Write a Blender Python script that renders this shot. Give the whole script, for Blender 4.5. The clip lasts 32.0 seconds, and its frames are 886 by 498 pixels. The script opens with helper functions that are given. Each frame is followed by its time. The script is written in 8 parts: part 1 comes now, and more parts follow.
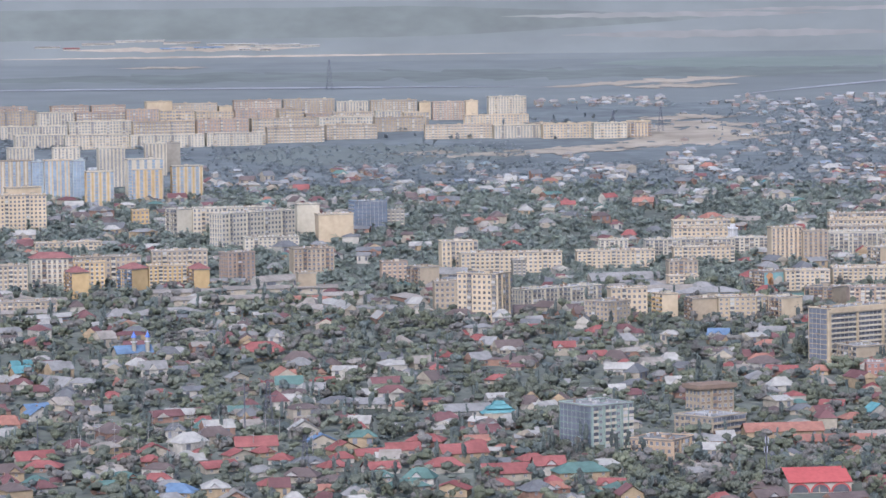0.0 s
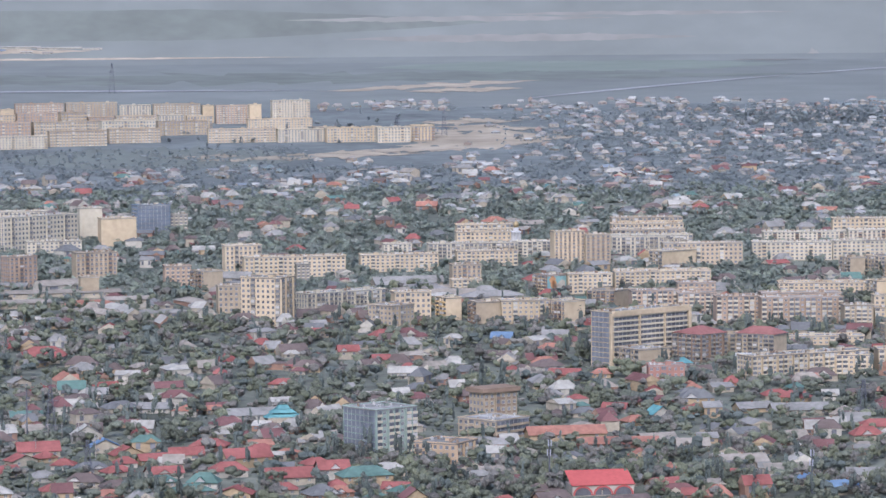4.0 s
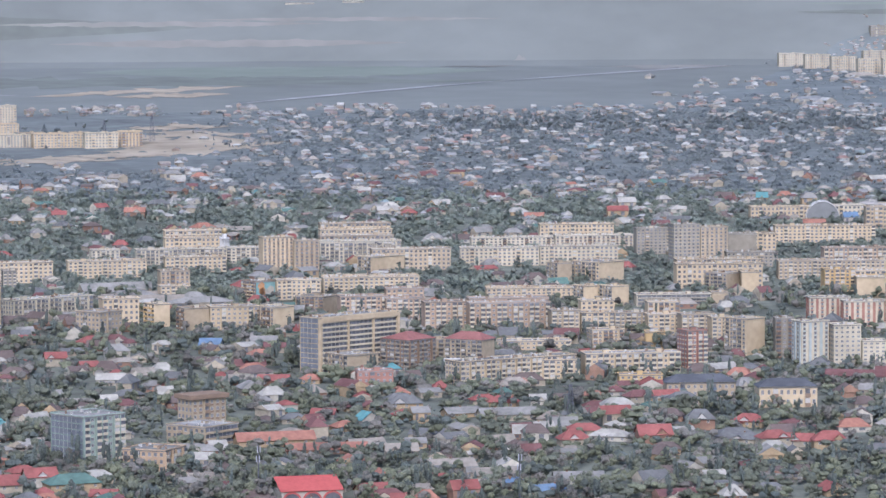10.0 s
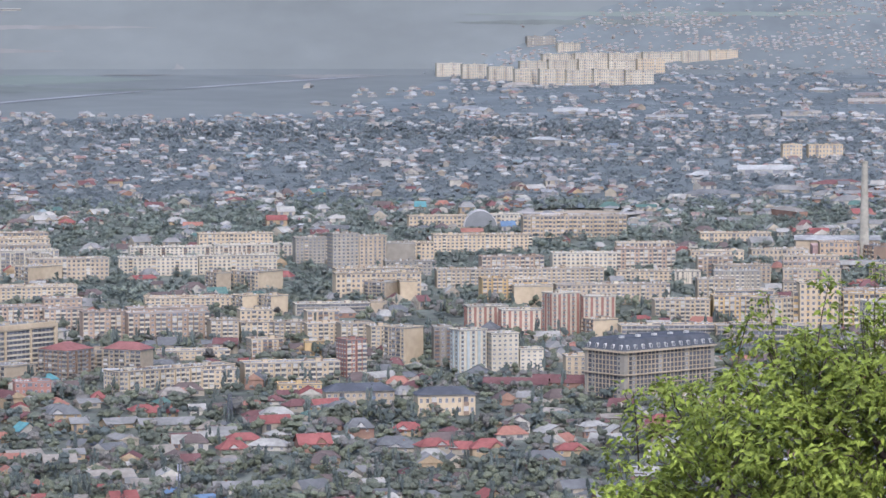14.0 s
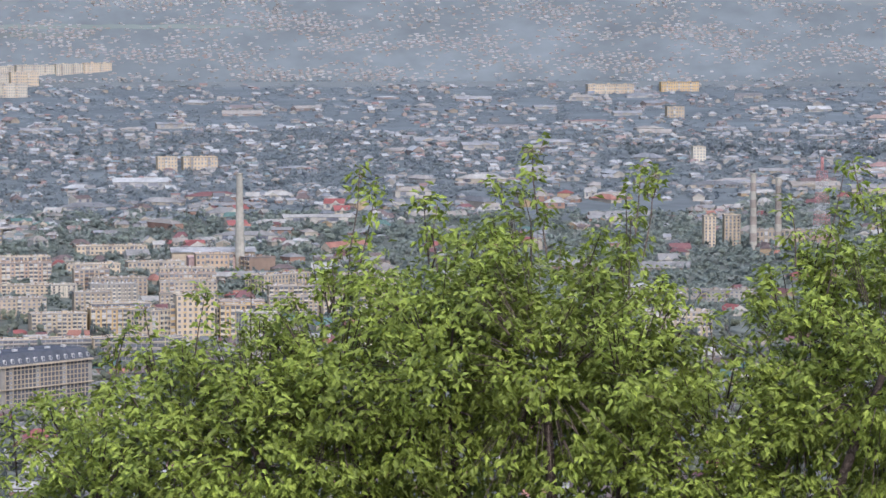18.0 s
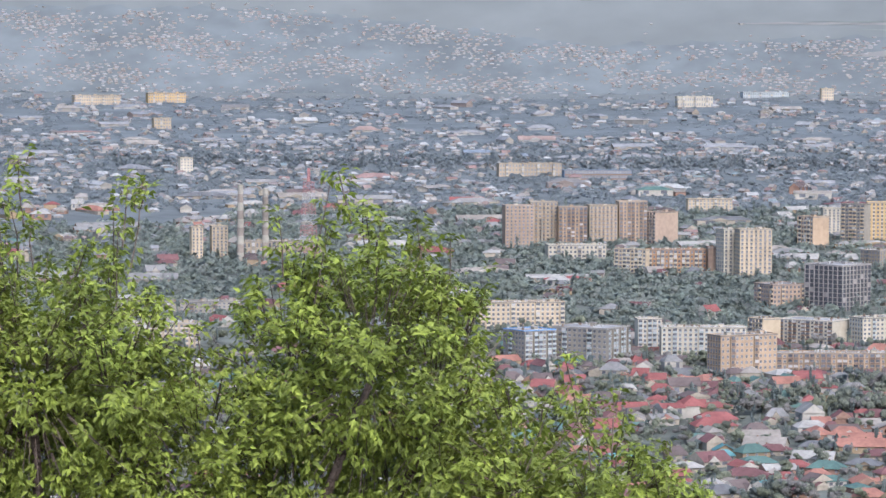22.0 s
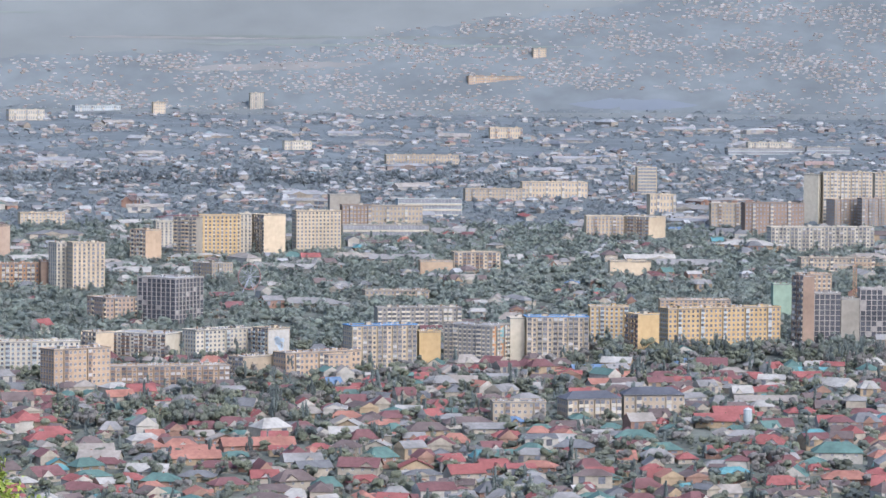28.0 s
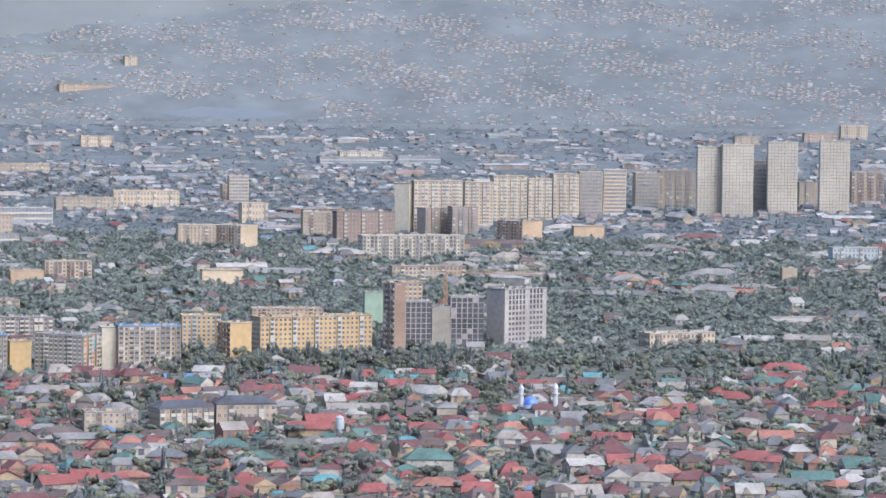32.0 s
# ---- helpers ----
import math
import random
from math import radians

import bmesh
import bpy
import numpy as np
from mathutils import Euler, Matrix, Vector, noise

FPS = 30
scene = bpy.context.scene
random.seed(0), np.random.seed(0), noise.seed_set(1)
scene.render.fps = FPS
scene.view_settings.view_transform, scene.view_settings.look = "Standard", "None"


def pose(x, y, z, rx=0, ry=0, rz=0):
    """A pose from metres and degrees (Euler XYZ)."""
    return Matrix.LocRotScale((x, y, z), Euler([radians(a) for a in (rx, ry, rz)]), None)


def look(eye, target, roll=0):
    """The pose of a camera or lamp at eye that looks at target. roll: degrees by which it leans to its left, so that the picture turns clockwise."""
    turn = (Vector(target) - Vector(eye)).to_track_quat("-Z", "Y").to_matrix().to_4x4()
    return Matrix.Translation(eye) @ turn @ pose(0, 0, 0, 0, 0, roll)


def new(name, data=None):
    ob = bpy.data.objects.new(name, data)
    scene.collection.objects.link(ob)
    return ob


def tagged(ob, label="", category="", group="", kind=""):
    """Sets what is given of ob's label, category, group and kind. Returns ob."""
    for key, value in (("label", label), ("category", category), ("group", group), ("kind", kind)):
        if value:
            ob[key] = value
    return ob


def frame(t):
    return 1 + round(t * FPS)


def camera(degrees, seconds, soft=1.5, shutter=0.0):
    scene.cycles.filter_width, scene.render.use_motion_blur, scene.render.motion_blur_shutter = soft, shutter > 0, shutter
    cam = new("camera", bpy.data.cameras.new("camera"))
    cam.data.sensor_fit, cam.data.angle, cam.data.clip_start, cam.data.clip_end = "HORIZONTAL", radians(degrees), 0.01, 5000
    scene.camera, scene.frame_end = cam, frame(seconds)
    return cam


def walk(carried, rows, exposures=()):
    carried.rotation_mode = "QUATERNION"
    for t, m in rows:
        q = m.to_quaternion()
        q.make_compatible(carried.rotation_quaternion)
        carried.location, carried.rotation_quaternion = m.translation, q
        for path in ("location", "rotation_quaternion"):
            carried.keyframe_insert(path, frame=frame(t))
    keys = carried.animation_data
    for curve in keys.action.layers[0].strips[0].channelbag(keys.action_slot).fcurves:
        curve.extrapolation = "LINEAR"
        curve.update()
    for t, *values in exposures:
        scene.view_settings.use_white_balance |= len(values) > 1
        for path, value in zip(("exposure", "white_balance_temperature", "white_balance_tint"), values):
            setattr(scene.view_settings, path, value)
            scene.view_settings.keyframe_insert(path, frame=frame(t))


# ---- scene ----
import collections
# ---- camera: a long lens on a hill, turning to the right ----
EYE = Vector((0.0, 0.0, 194.0))
TURN = [
    (0.0, 0.000, -3.933, -0.727),
    (0.5, 0.538, -3.939, -0.682),
    (1.0, 0.991, -3.924, -0.673),
    (1.5, 1.437, -3.917, -0.628),
    (2.0, 1.941, -3.911, -0.598),
    (2.5, 2.204, -3.919, -0.627),
    (3.0, 2.689, -3.911, -0.595),
    (3.5, 3.112, -3.910, -0.558),
    (4.0, 3.662, -3.905, -0.528),
    (4.5, 4.512, -3.898, -0.452),
    (6.5, 6.249, -3.854, -0.405),
    (7.0, 6.554, -3.853, -0.360),
    (7.5, 7.280, -3.846, -0.296),
    (8.0, 8.016, -3.828, -0.281),
    (8.5, 8.383, -3.818, -0.273),
    (9.0, 8.368, -3.847, -0.277),
    (9.5, 8.553, -3.839, -0.273),
    (10.0, 8.594, -3.838, -0.280),
    (10.5, 8.591, -3.822, -0.272),
    (11.0, 8.626, -3.833, -0.257),
    (11.5, 8.666, -3.832, -0.236),
    (12.0, 9.726, -3.819, -0.169),
    (12.5, 10.835, -3.764, -0.127),
    (13.0, 12.335, -3.730, -0.081),
    (13.5, 13.340, -3.711, -0.045),
    (15.5, 18.513, -3.620, -0.029),
    (16.0, 19.988, -3.587, -0.064),
    (16.5, 21.173, -3.564, -0.110),
    (17.0, 22.811, -3.528, -0.109),
    (17.5, 23.902, -3.508, -0.077),
    (18.0, 24.895, -3.486, -0.071),
    (18.5, 25.550, -3.475, -0.032),
    (19.0, 26.197, -3.463, 0.019),
    (19.5, 27.463, -3.434, 0.056),
    (20.0, 28.744, -3.404, 0.087),
    (20.5, 30.079, -3.370, 0.108),
    (21.0, 31.116, -3.350, 0.125),
    (21.5, 32.028, -3.326, 0.116),
    (22.0, 33.555, -3.285, 0.219),
    (22.5, 34.631, -3.261, 0.246),
    (23.0, 35.835, -3.228, 0.298),
    (23.5, 36.653, -3.210, 0.336),
    (24.0, 37.693, -3.183, 0.315),
    (24.5, 38.276, -3.172, 0.345),
    (25.0, 38.841, -3.148, 0.413),
    (25.5, 40.227, -3.112, 0.451),
    (27.5, 43.944, -3.014, 0.454),
    (28.0, 44.809, -2.990, 0.493),
    (28.5, 45.966, -2.952, 0.524),
    (29.0, 46.875, -2.926, 0.546),
    (29.5, 47.764, -2.900, 0.592),
    (30.0, 48.492, -2.873, 0.578),
    (30.5, 49.307, -2.845, 0.643),
    (31.0, 50.089, -2.819, 0.628),
    (31.5, 50.828, -2.795, 0.654),
    (32.0, 51.701, -2.772, 0.717),
]


def aim(turn, tilt, roll):
    a, b = radians(turn), radians(tilt)
    return look(EYE, EYE + Vector((math.sin(a) * math.cos(b), math.cos(a) * math.cos(b), math.sin(b))) * 100, roll)


cam = camera(14.888, 32.0, soft=1.5)
walk(cam, [(t, aim(a, b, c)) for t, a, b, c in TURN], [(0, 2.15, 5230, 17), (12, 2.15, 5220, 17), (16, 2.12, 5300, 16), (18, 2.12, 5310, 16), (19, 2.40, 5300, 16), (20, 2.35, 5310, 16), (22, 2.33, 5320, 15.5), (25, 2.33, 5290, 15.5), (32, 2.34, 5270, 15.5)])

# ---- daylight ----
SUN_TURN, SUN_HEIGHT = 192.0, 46.0
world = bpy.data.worlds.new("sky")
scene.world = world
world.use_nodes = True
sky = world.node_tree.nodes.new("ShaderNodeTexSky")
sky.sky_type, sky.sun_disc = "NISHITA", False
sky.sun_elevation, sky.sun_rotation = radians(SUN_HEIGHT), radians(SUN_TURN)
sky.air_density, sky.dust_density = 1.0, 4.0
world.node_tree.links.new(sky.outputs[0], world.node_tree.nodes["Background"].inputs[0])
world.node_tree.nodes["Background"].inputs[1].default_value = 0.14
sun = new("sun", bpy.data.lights.new("sun", "SUN"))
sun.data.energy, sun.data.angle, sun.data.color = 0.72, radians(20), (1.0, 0.95, 0.88)
sun_way = Vector((math.sin(radians(SUN_TURN)) * math.cos(radians(SUN_HEIGHT)), math.cos(radians(SUN_TURN)) * math.cos(radians(SUN_HEIGHT)), math.sin(radians(SUN_HEIGHT))))
sun.matrix_world = look(sun_way * 500, (0, 0, 0))


# ---- materials ----
def surface(name, rgb, rough=0.85, vary=0.25, grain=0.6, stains=0.06, metal=0.0, bump=0.0, per_object=0.0, through_light=0.0, per_piece=0.0):
    """Plain surface with fine grain, broad stains and, if asked for, a shift from object to object."""
    m = bpy.data.materials.new(name)
    m.use_nodes = True
    nt = m.node_tree
    p = nt.nodes["Principled BSDF"]
    p.inputs["Roughness"].default_value, p.inputs["Metallic"].default_value = rough, metal
    p.inputs["Specular IOR Level"].default_value = 0.0 if rough > 0.75 else 0.18 if rough > 0.58 else 0.5
    geo = nt.nodes.new("ShaderNodeNewGeometry")
    total = None
    for scale, size in ((grain, 0.6), (stains, 0.9)):
        n = nt.nodes.new("ShaderNodeTexNoise")
        n.inputs["Scale"].default_value, n.inputs["Detail"].default_value = scale, 3
        nt.links.new(geo.outputs["Position"], n.inputs["Vector"])
        r = nt.nodes.new("ShaderNodeMapRange")
        r.inputs[1].default_value, r.inputs[2].default_value = 0.3, 0.7
        r.inputs[3].default_value, r.inputs[4].default_value = 1 - vary * size, 1 + vary * size
        nt.links.new(n.outputs["Fac"], r.inputs[0])
        if total:
            mul = nt.nodes.new("ShaderNodeMath")
            mul.operation = "MULTIPLY"
            nt.links.new(total, mul.inputs[0])
            nt.links.new(r.outputs[0], mul.inputs[1])
            total = mul.outputs[0]
        else:
            total, fine = r.outputs[0], n.outputs["Fac"]
    if per_object:
        info = nt.nodes.new("ShaderNodeObjectInfo")
        r = nt.nodes.new("ShaderNodeMapRange")
        r.inputs[3].default_value, r.inputs[4].default_value = 1 - per_object, 1 + per_object
        mul = nt.nodes.new("ShaderNodeMath")
        mul.operation = "MULTIPLY"
        nt.links.new(info.outputs["Random"], r.inputs[0])
        nt.links.new(r.outputs[0], mul.inputs[0])
        nt.links.new(total, mul.inputs[1])
        total = mul.outputs[0]
    if per_piece:
        r = nt.nodes.new("ShaderNodeMapRange")
        r.inputs[3].default_value, r.inputs[4].default_value = 1 - per_piece, 1 + per_piece
        mul = nt.nodes.new("ShaderNodeMath")
        mul.operation = "MULTIPLY"
        nt.links.new(geo.outputs["Random Per Island"], r.inputs[0])
        nt.links.new(r.outputs[0], mul.inputs[0])
        nt.links.new(total, mul.inputs[1])
        total = mul.outputs[0]
    c = nt.nodes.new("ShaderNodeVectorMath")
    c.operation = "SCALE"
    c.inputs[0].default_value = rgb
    nt.links.new(total, c.inputs["Scale"])
    nt.links.new(c.outputs[0], p.inputs["Base Color"])
    if bump:
        b = nt.nodes.new("ShaderNodeBump")
        b.inputs["Strength"].default_value = min(bump, 1.0)
        b.inputs["Distance"].default_value = max(1.0, bump)
        nt.links.new(fine, b.inputs["Height"])
        nt.links.new(b.outputs[0], p.inputs["Normal"])
    if through_light:
        t = nt.nodes.new("ShaderNodeBsdfTranslucent")
        mix = nt.nodes.new("ShaderNodeMixShader")
        mix.inputs[0].default_value = through_light
        nt.links.new(c.outputs[0], t.inputs[0])
        nt.links.new(p.outputs[0], mix.inputs[1])
        nt.links.new(t.outputs[0], mix.inputs[2])
        nt.links.new(mix.outputs[0], nt.nodes["Material Output"].inputs[0])
    return m


WALL = dict(white=(0.216, 0.190, 0.137), cream=(0.209, 0.166, 0.106), beige=(0.163, 0.131, 0.088), pink=(0.163, 0.121, 0.084), grey=(0.128, 0.114, 0.088),
            brown=(0.107, 0.077, 0.054), yellow=(0.209, 0.148, 0.071), peach=(0.184, 0.135, 0.085), orange=(0.178, 0.109, 0.059), red=(0.138, 0.074, 0.056),
            blue=(0.069, 0.084, 0.100), lightblue=(0.168, 0.178, 0.162), teal=(0.124, 0.145, 0.120), green=(0.128, 0.158, 0.110))
wall_paint = {k: surface("painted_panels_" + k, v, 0.9, 0.16, 0.35, 0.03, per_object=0.06) for k, v in WALL.items()}
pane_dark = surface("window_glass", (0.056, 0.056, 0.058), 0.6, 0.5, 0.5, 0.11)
# lighter glass for far buildings: haze put into the pane colour
pane_hazed = surface("hazed_window_glass", (0.074, 0.073, 0.072), 0.5, 0.3, 0.5, 0.11)
pane_blue = surface("window_glass_blue", (0.052, 0.056, 0.062), 0.35, 0.3, 0.4, 0.1)
pane_sky = surface("tinted_blue_glazing", (0.084, 0.103, 0.117), 0.5, 0.25, 0.5, 0.11)
frame_white = surface("window_frame_paint", (0.185, 0.175, 0.152), 0.7, 0.1)
flat_roof = surface("bitumen_roof", (0.102, 0.097, 0.086), 0.95, 0.35, 0.25, 0.07, per_object=0.25)
tin_roof = surface("tin_sheet", (0.200, 0.198, 0.190), 0.45, 0.2, 0.3, 0.1, metal=0.2)
concrete = surface("raw_concrete", (0.150, 0.134, 0.112), 0.95, 0.2, 0.4, 0.05)
# shade of openings and recesses put into one dark colour
painted_shade = surface("painted_opening_shade", (0.045, 0.045, 0.046), 0.95, 0.3)


cap_paint = dict(red=surface("red_tile_cap", (0.100, 0.047, 0.040), 0.8, 0.2, 0.4, 0.08), slate=surface("slate_cap", (0.040, 0.041, 0.043), 0.85, 0.2, 0.4, 0.08), blue=surface("blue_parapet", (0.064, 0.124, 0.202), 0.85, 0.15, 0.4, 0.08))
mural_paint = [surface("mural_orange", (0.211, 0.115, 0.055), 0.9, 0.3, 0.5, 0.2), surface("mural_teal", (0.101, 0.165, 0.156), 0.9, 0.2), surface("mural_cream", (0.192, 0.178, 0.146), 0.9, 0.2), surface("mural_blue", (0.172, 0.196, 0.205), 0.9, 0.2)]


# ---- mesh helpers ----
class Shape:
    """Collects boxes, quads and prisms for one mesh."""

    def __init__(self):
        self.v, self.f, self.m = [], [], []

    def face(self, pts, mat=0):
        n = len(self.v)
        self.v.extend(pts)
        self.f.append(tuple(range(n, n + len(pts))))
        self.m.append(mat)

    def box(self, x0, x1, y0, y1, z0, z1, mat=0, bottom=True):
        n = len(self.v)
        self.v.extend([(x0, y0, z0), (x1, y0, z0), (x1, y1, z0), (x0, y1, z0), (x0, y0, z1), (x1, y0, z1), (x1, y1, z1), (x0, y1, z1)])
        fs = [(0, 1, 5, 4), (1, 2, 6, 5), (2, 3, 7, 6), (3, 0, 4, 7), (4, 5, 6, 7)] + ([(3, 2, 1, 0)] if bottom else [])
        self.f.extend(tuple(n + i for i in q) for q in fs)
        self.m.extend([mat] * len(fs))

    def slab(self, x0, x1, y0, y1, z0, z1, mat=0, bottom=True):
        """A box against a wall: no back."""
        self.box(x0, x1, y0, y1, z0, z1, mat, bottom)
        k = len(self.f) - (4 if bottom else 3)
        del self.f[k], self.m[k]

    def drum(self, x, y, z0, z1, r0, r1, mat=0, sides=12):
        n = len(self.v)
        for z, r in ((z0, r0), (z1, r1)):
            self.v.extend((x + r * math.cos(2 * math.pi * i / sides), y + r * math.sin(2 * math.pi * i / sides), z) for i in range(sides))
        self.f.extend((n + i, n + (i + 1) % sides, n + sides + (i + 1) % sides, n + sides + i) for i in range(sides))
        self.f.append(tuple(n + sides + i for i in range(sides)))
        self.m.extend([mat] * (sides + 1))

    def ball(self, x, y, z, r, h, mat=0, sides=12, rings=5):
        for k in range(rings):
            a, b = math.pi / 2 * k / rings, math.pi / 2 * (k + 1) / rings
            self.drum(x, y, z + h * math.sin(a), z + h * math.sin(b), r * math.cos(a), max(r * math.cos(b), 0.01), mat, sides)

    def bar(self, a, b, r0, r1=None, mat=0, sides=4):
        a, b = Vector(a), Vector(b)
        r1 = r0 if r1 is None else r1
        q = (b - a).to_track_quat("Z", "Y")
        n = len(self.v)
        for p, r in ((a, r0), (b, r1)):
            self.v.extend(tuple(p + q @ Vector((r * math.cos(2 * math.pi * i / sides), r * math.sin(2 * math.pi * i / sides), 0))) for i in range(sides))
        self.f.extend((n + i, n + (i + 1) % sides, n + sides + (i + 1) % sides, n + sides + i) for i in range(sides))
        self.m.extend([mat] * sides)

    def mesh(self, name, mats):
        me = bpy.data.meshes.new(name)
        me.from_pydata(self.v, [], self.f)
        for m in mats:
            me.materials.append(m)
        if len(mats) > 1:
            me.polygons.foreach_set("material_index", self.m)
        me.update()
        return me


def part(name, shape, mats, parent, label=""):
    """One mesh object under a thing or under a part."""
    me = shape if isinstance(shape, bpy.types.Mesh) else shape.mesh(name, mats if isinstance(mats, (list, tuple)) else [mats])
    ob = new(name, me)
    ob.parent = parent
    return tagged(ob, label) if label else ob


def big_mesh(name, verts, sizes, corners, mats, which):
    """A large mesh from arrays: vertices, corners a face, corner indices, material a face."""
    me = bpy.data.meshes.new(name)
    me.vertices.add(len(verts))
    me.vertices.foreach_set("co", np.ascontiguousarray(verts, dtype=np.float32).ravel())
    me.loops.add(len(corners))
    me.loops.foreach_set("vertex_index", np.ascontiguousarray(corners, dtype=np.int32))
    me.polygons.add(len(sizes))
    me.polygons.foreach_set("loop_start", np.concatenate([[0], np.cumsum(sizes)[:-1]]).astype(np.int32))
    for m in mats:
        me.materials.append(m)
    me.polygons.foreach_set("material_index", np.ascontiguousarray(which, dtype=np.int32))
    me.update(calc_edges=True)
    me.shade_flat()
    return me


# ---- the lie of the land ----
def level(d):
    """Height of the ground at a distance from the hill's foot: a hill under the camera, a gently rising town, a steeper
    far plain, the rise and slope set to fit the camera's view.
    """
    d = np.asarray(d, dtype=float)
    plain = 0.044 * (d - 1500)
    v = 150 - (d - 4588) / 1.6
    far = 194 - d * (v - 74) / 6000
    hill = 192.3 - 0.36 * d - 0.00004 * d * d
    low = np.where(d < 620, np.maximum(hill, plain), plain)
    return np.where(d > 4588, far, low)


def spot(turn, d, lift=0.0):
    a = radians(turn)
    return Vector((d * math.sin(a), d * math.cos(a), float(level(d)) + lift))


def sheet(name, mat, turns, dists, lift, ragged=0.0, seed=0):
    """A piece of ground that follows the land, with an uneven edge."""
    rng = np.random.default_rng(seed)
    nt, nd = len(turns), len(dists)
    T, D = np.meshgrid(np.asarray(turns, float), np.asarray(dists, float), indexing="ij")
    if ragged:
        edge = np.ones_like(D)
        edge[:, 1:-1] = 0.25
        D = D + ragged * edge * (np.sin(T * 7.0 + seed) + 0.7 * np.sin(T * 17 + 2 * seed) + 0.6 * rng.standard_normal(D.shape)) * 0.5
        T = T + rng.standard_normal(T.shape) * ragged * 0.004
    a = np.radians(T)
    v = np.stack([D * np.sin(a), D * np.cos(a), level(D) + lift], -1).reshape(-1, 3)
    i, j = np.meshgrid(np.arange(nt - 1), np.arange(nd - 1), indexing="ij")
    k = (i * nd + j).ravel()
    f = np.stack([k, k + 1, k + nd + 1, k + nd], -1)
    me = big_mesh(name, v, np.full(len(f), 4), f.ravel(), [mat], np.zeros(len(f)))
    return new(name, me)


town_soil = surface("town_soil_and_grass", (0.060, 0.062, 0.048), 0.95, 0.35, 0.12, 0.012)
# haze put into the outer grounds: paler and greyer than the town soil
outer_soil = surface("hazed_suburb_soil", (0.063, 0.067, 0.061), 0.95, 0.22, 0.06, 0.012)
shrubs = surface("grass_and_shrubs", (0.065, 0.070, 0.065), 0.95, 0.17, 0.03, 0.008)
steppe = surface("pale_hazed_steppe", (0.074, 0.077, 0.068), 0.95, 0.10, 0.015, 0.004)
sand = surface("bare_pale_earth", (0.136, 0.115, 0.083), 0.95, 0.2, 0.05, 0.012)
straw = surface("mown_field", (0.088, 0.084, 0.072), 0.95, 0.12, 0.02, 0.01)
crop = surface("young_crop", (0.076, 0.084, 0.068), 0.95, 0.08, 0.02, 0.006)
scrub = surface("low_scrub", (0.065, 0.069, 0.058), 0.95, 0.12, 0.03, 0.008)
tarmac = surface("worn_road", (0.118, 0.116, 0.110), 0.9, 0.15, 0.05, 0.02)
pond = surface("still_water", (0.070, 0.076, 0.078), 0.95, 0.05, 0.02, 0.01)

DIST = np.concatenate([np.linspace(0, 60, 13), np.linspace(90, 1350, 30), np.linspace(1400, 4600, 65), np.linspace(4630, 4985, 24)])
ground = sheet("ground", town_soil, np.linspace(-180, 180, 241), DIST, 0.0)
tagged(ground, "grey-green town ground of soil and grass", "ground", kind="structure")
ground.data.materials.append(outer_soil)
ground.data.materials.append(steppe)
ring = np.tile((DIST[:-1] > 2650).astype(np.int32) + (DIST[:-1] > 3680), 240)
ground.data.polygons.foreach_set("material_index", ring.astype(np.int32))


def brink(t):
    """Where the outer suburb gives way to open plain."""
    return np.interp(t, [5, 7, 9, 12.4, 13.4, 15, 18, 30, 33, 36, 42, 46, 50, 54, 61], [3668, 3690, 3720, 3790, 4080, 4620, 4840, 4840, 4800, 4735, 4770, 4870, 4945, 4975, 4980])


outskirts = sheet("suburb_ground", shrubs, np.linspace(5, 61, 340), np.linspace(1, 2, 40), 0.0)
rng = np.random.default_rng(3)
for v in outskirts.data.vertices:
    turn, f = math.degrees(math.atan2(v.co.x, v.co.y)), math.hypot(v.co.x, v.co.y)
    end = float(brink(turn))
    end += (40 if end < 4500 else 9) * (0.5 * math.sin(turn * 5) + 0.4 * math.sin(turn * 13.7) + 0.4 * math.sin(turn * 31.0 + 1.0))
    v.co = spot(turn, 3660 + (f - 1) * (end - 3660), 0.25)
tagged(outskirts, "grey-green grass and soil of the outer suburb", "ground", kind="structure")


def patch(name, mat, label, t0, t1, d0, d1, ragged, lift=0.3, skew=0.0, steps=40):
    """A field or a strip of bare earth with tapering ends; skew moves one end farther out."""
    ob = sheet(name, mat, np.linspace(t0, t1, steps), np.linspace(d0, d1, 5), lift, ragged, int(abs(t0 * 31 + d0)) % 97)
    mid = (d0 + d1) / 2
    for v in ob.data.vertices:
        turn, d = math.degrees(math.atan2(v.co.x, v.co.y)), math.hypot(v.co.x, v.co.y)
        u = min(max((turn - t0) / (t1 - t0), 0), 1)
        taper = min(1, 3.5 * u, 3.5 * (1 - u)) ** 0.8
        v.co = spot(turn, mid + (d - mid) * taper + skew * u, lift)
    return tagged(ob, label, "ground", kind="structure")


for t0, t1, d0, d1, skew in ((-0.3, 3.4, 3020, 3052, 60), (0.6, 3.9, 3058, 3088, 70), (-0.9, 0.3, 3062, 3090, 10), (2.3, 5.0, 3112, 3150, 50), (2.9, 5.5, 3165, 3205, 30), (2.6, 4.2, 3215, 3240, 40),
                             (3.2, 5.4, 3262, 3310, 20), (3.0, 5.0, 3325, 3375, 40), (3.6, 5.4, 3395, 3430, -30), (3.3, 4.9, 3450, 3490, 20), (4.3, 4.6, 3130, 3430, 0)):
    patch("bare_earth", sand, "bare pale building ground in streaks", t0, t1, d0, d1, 0.8 * (d1 - d0), 0.3 + 0.02 * (d0 % 17), skew)
patch("dry_field", scrub, "dark open scrub field", -3.8, 1.5, 2960, 3180, 30, 0.2, 0)
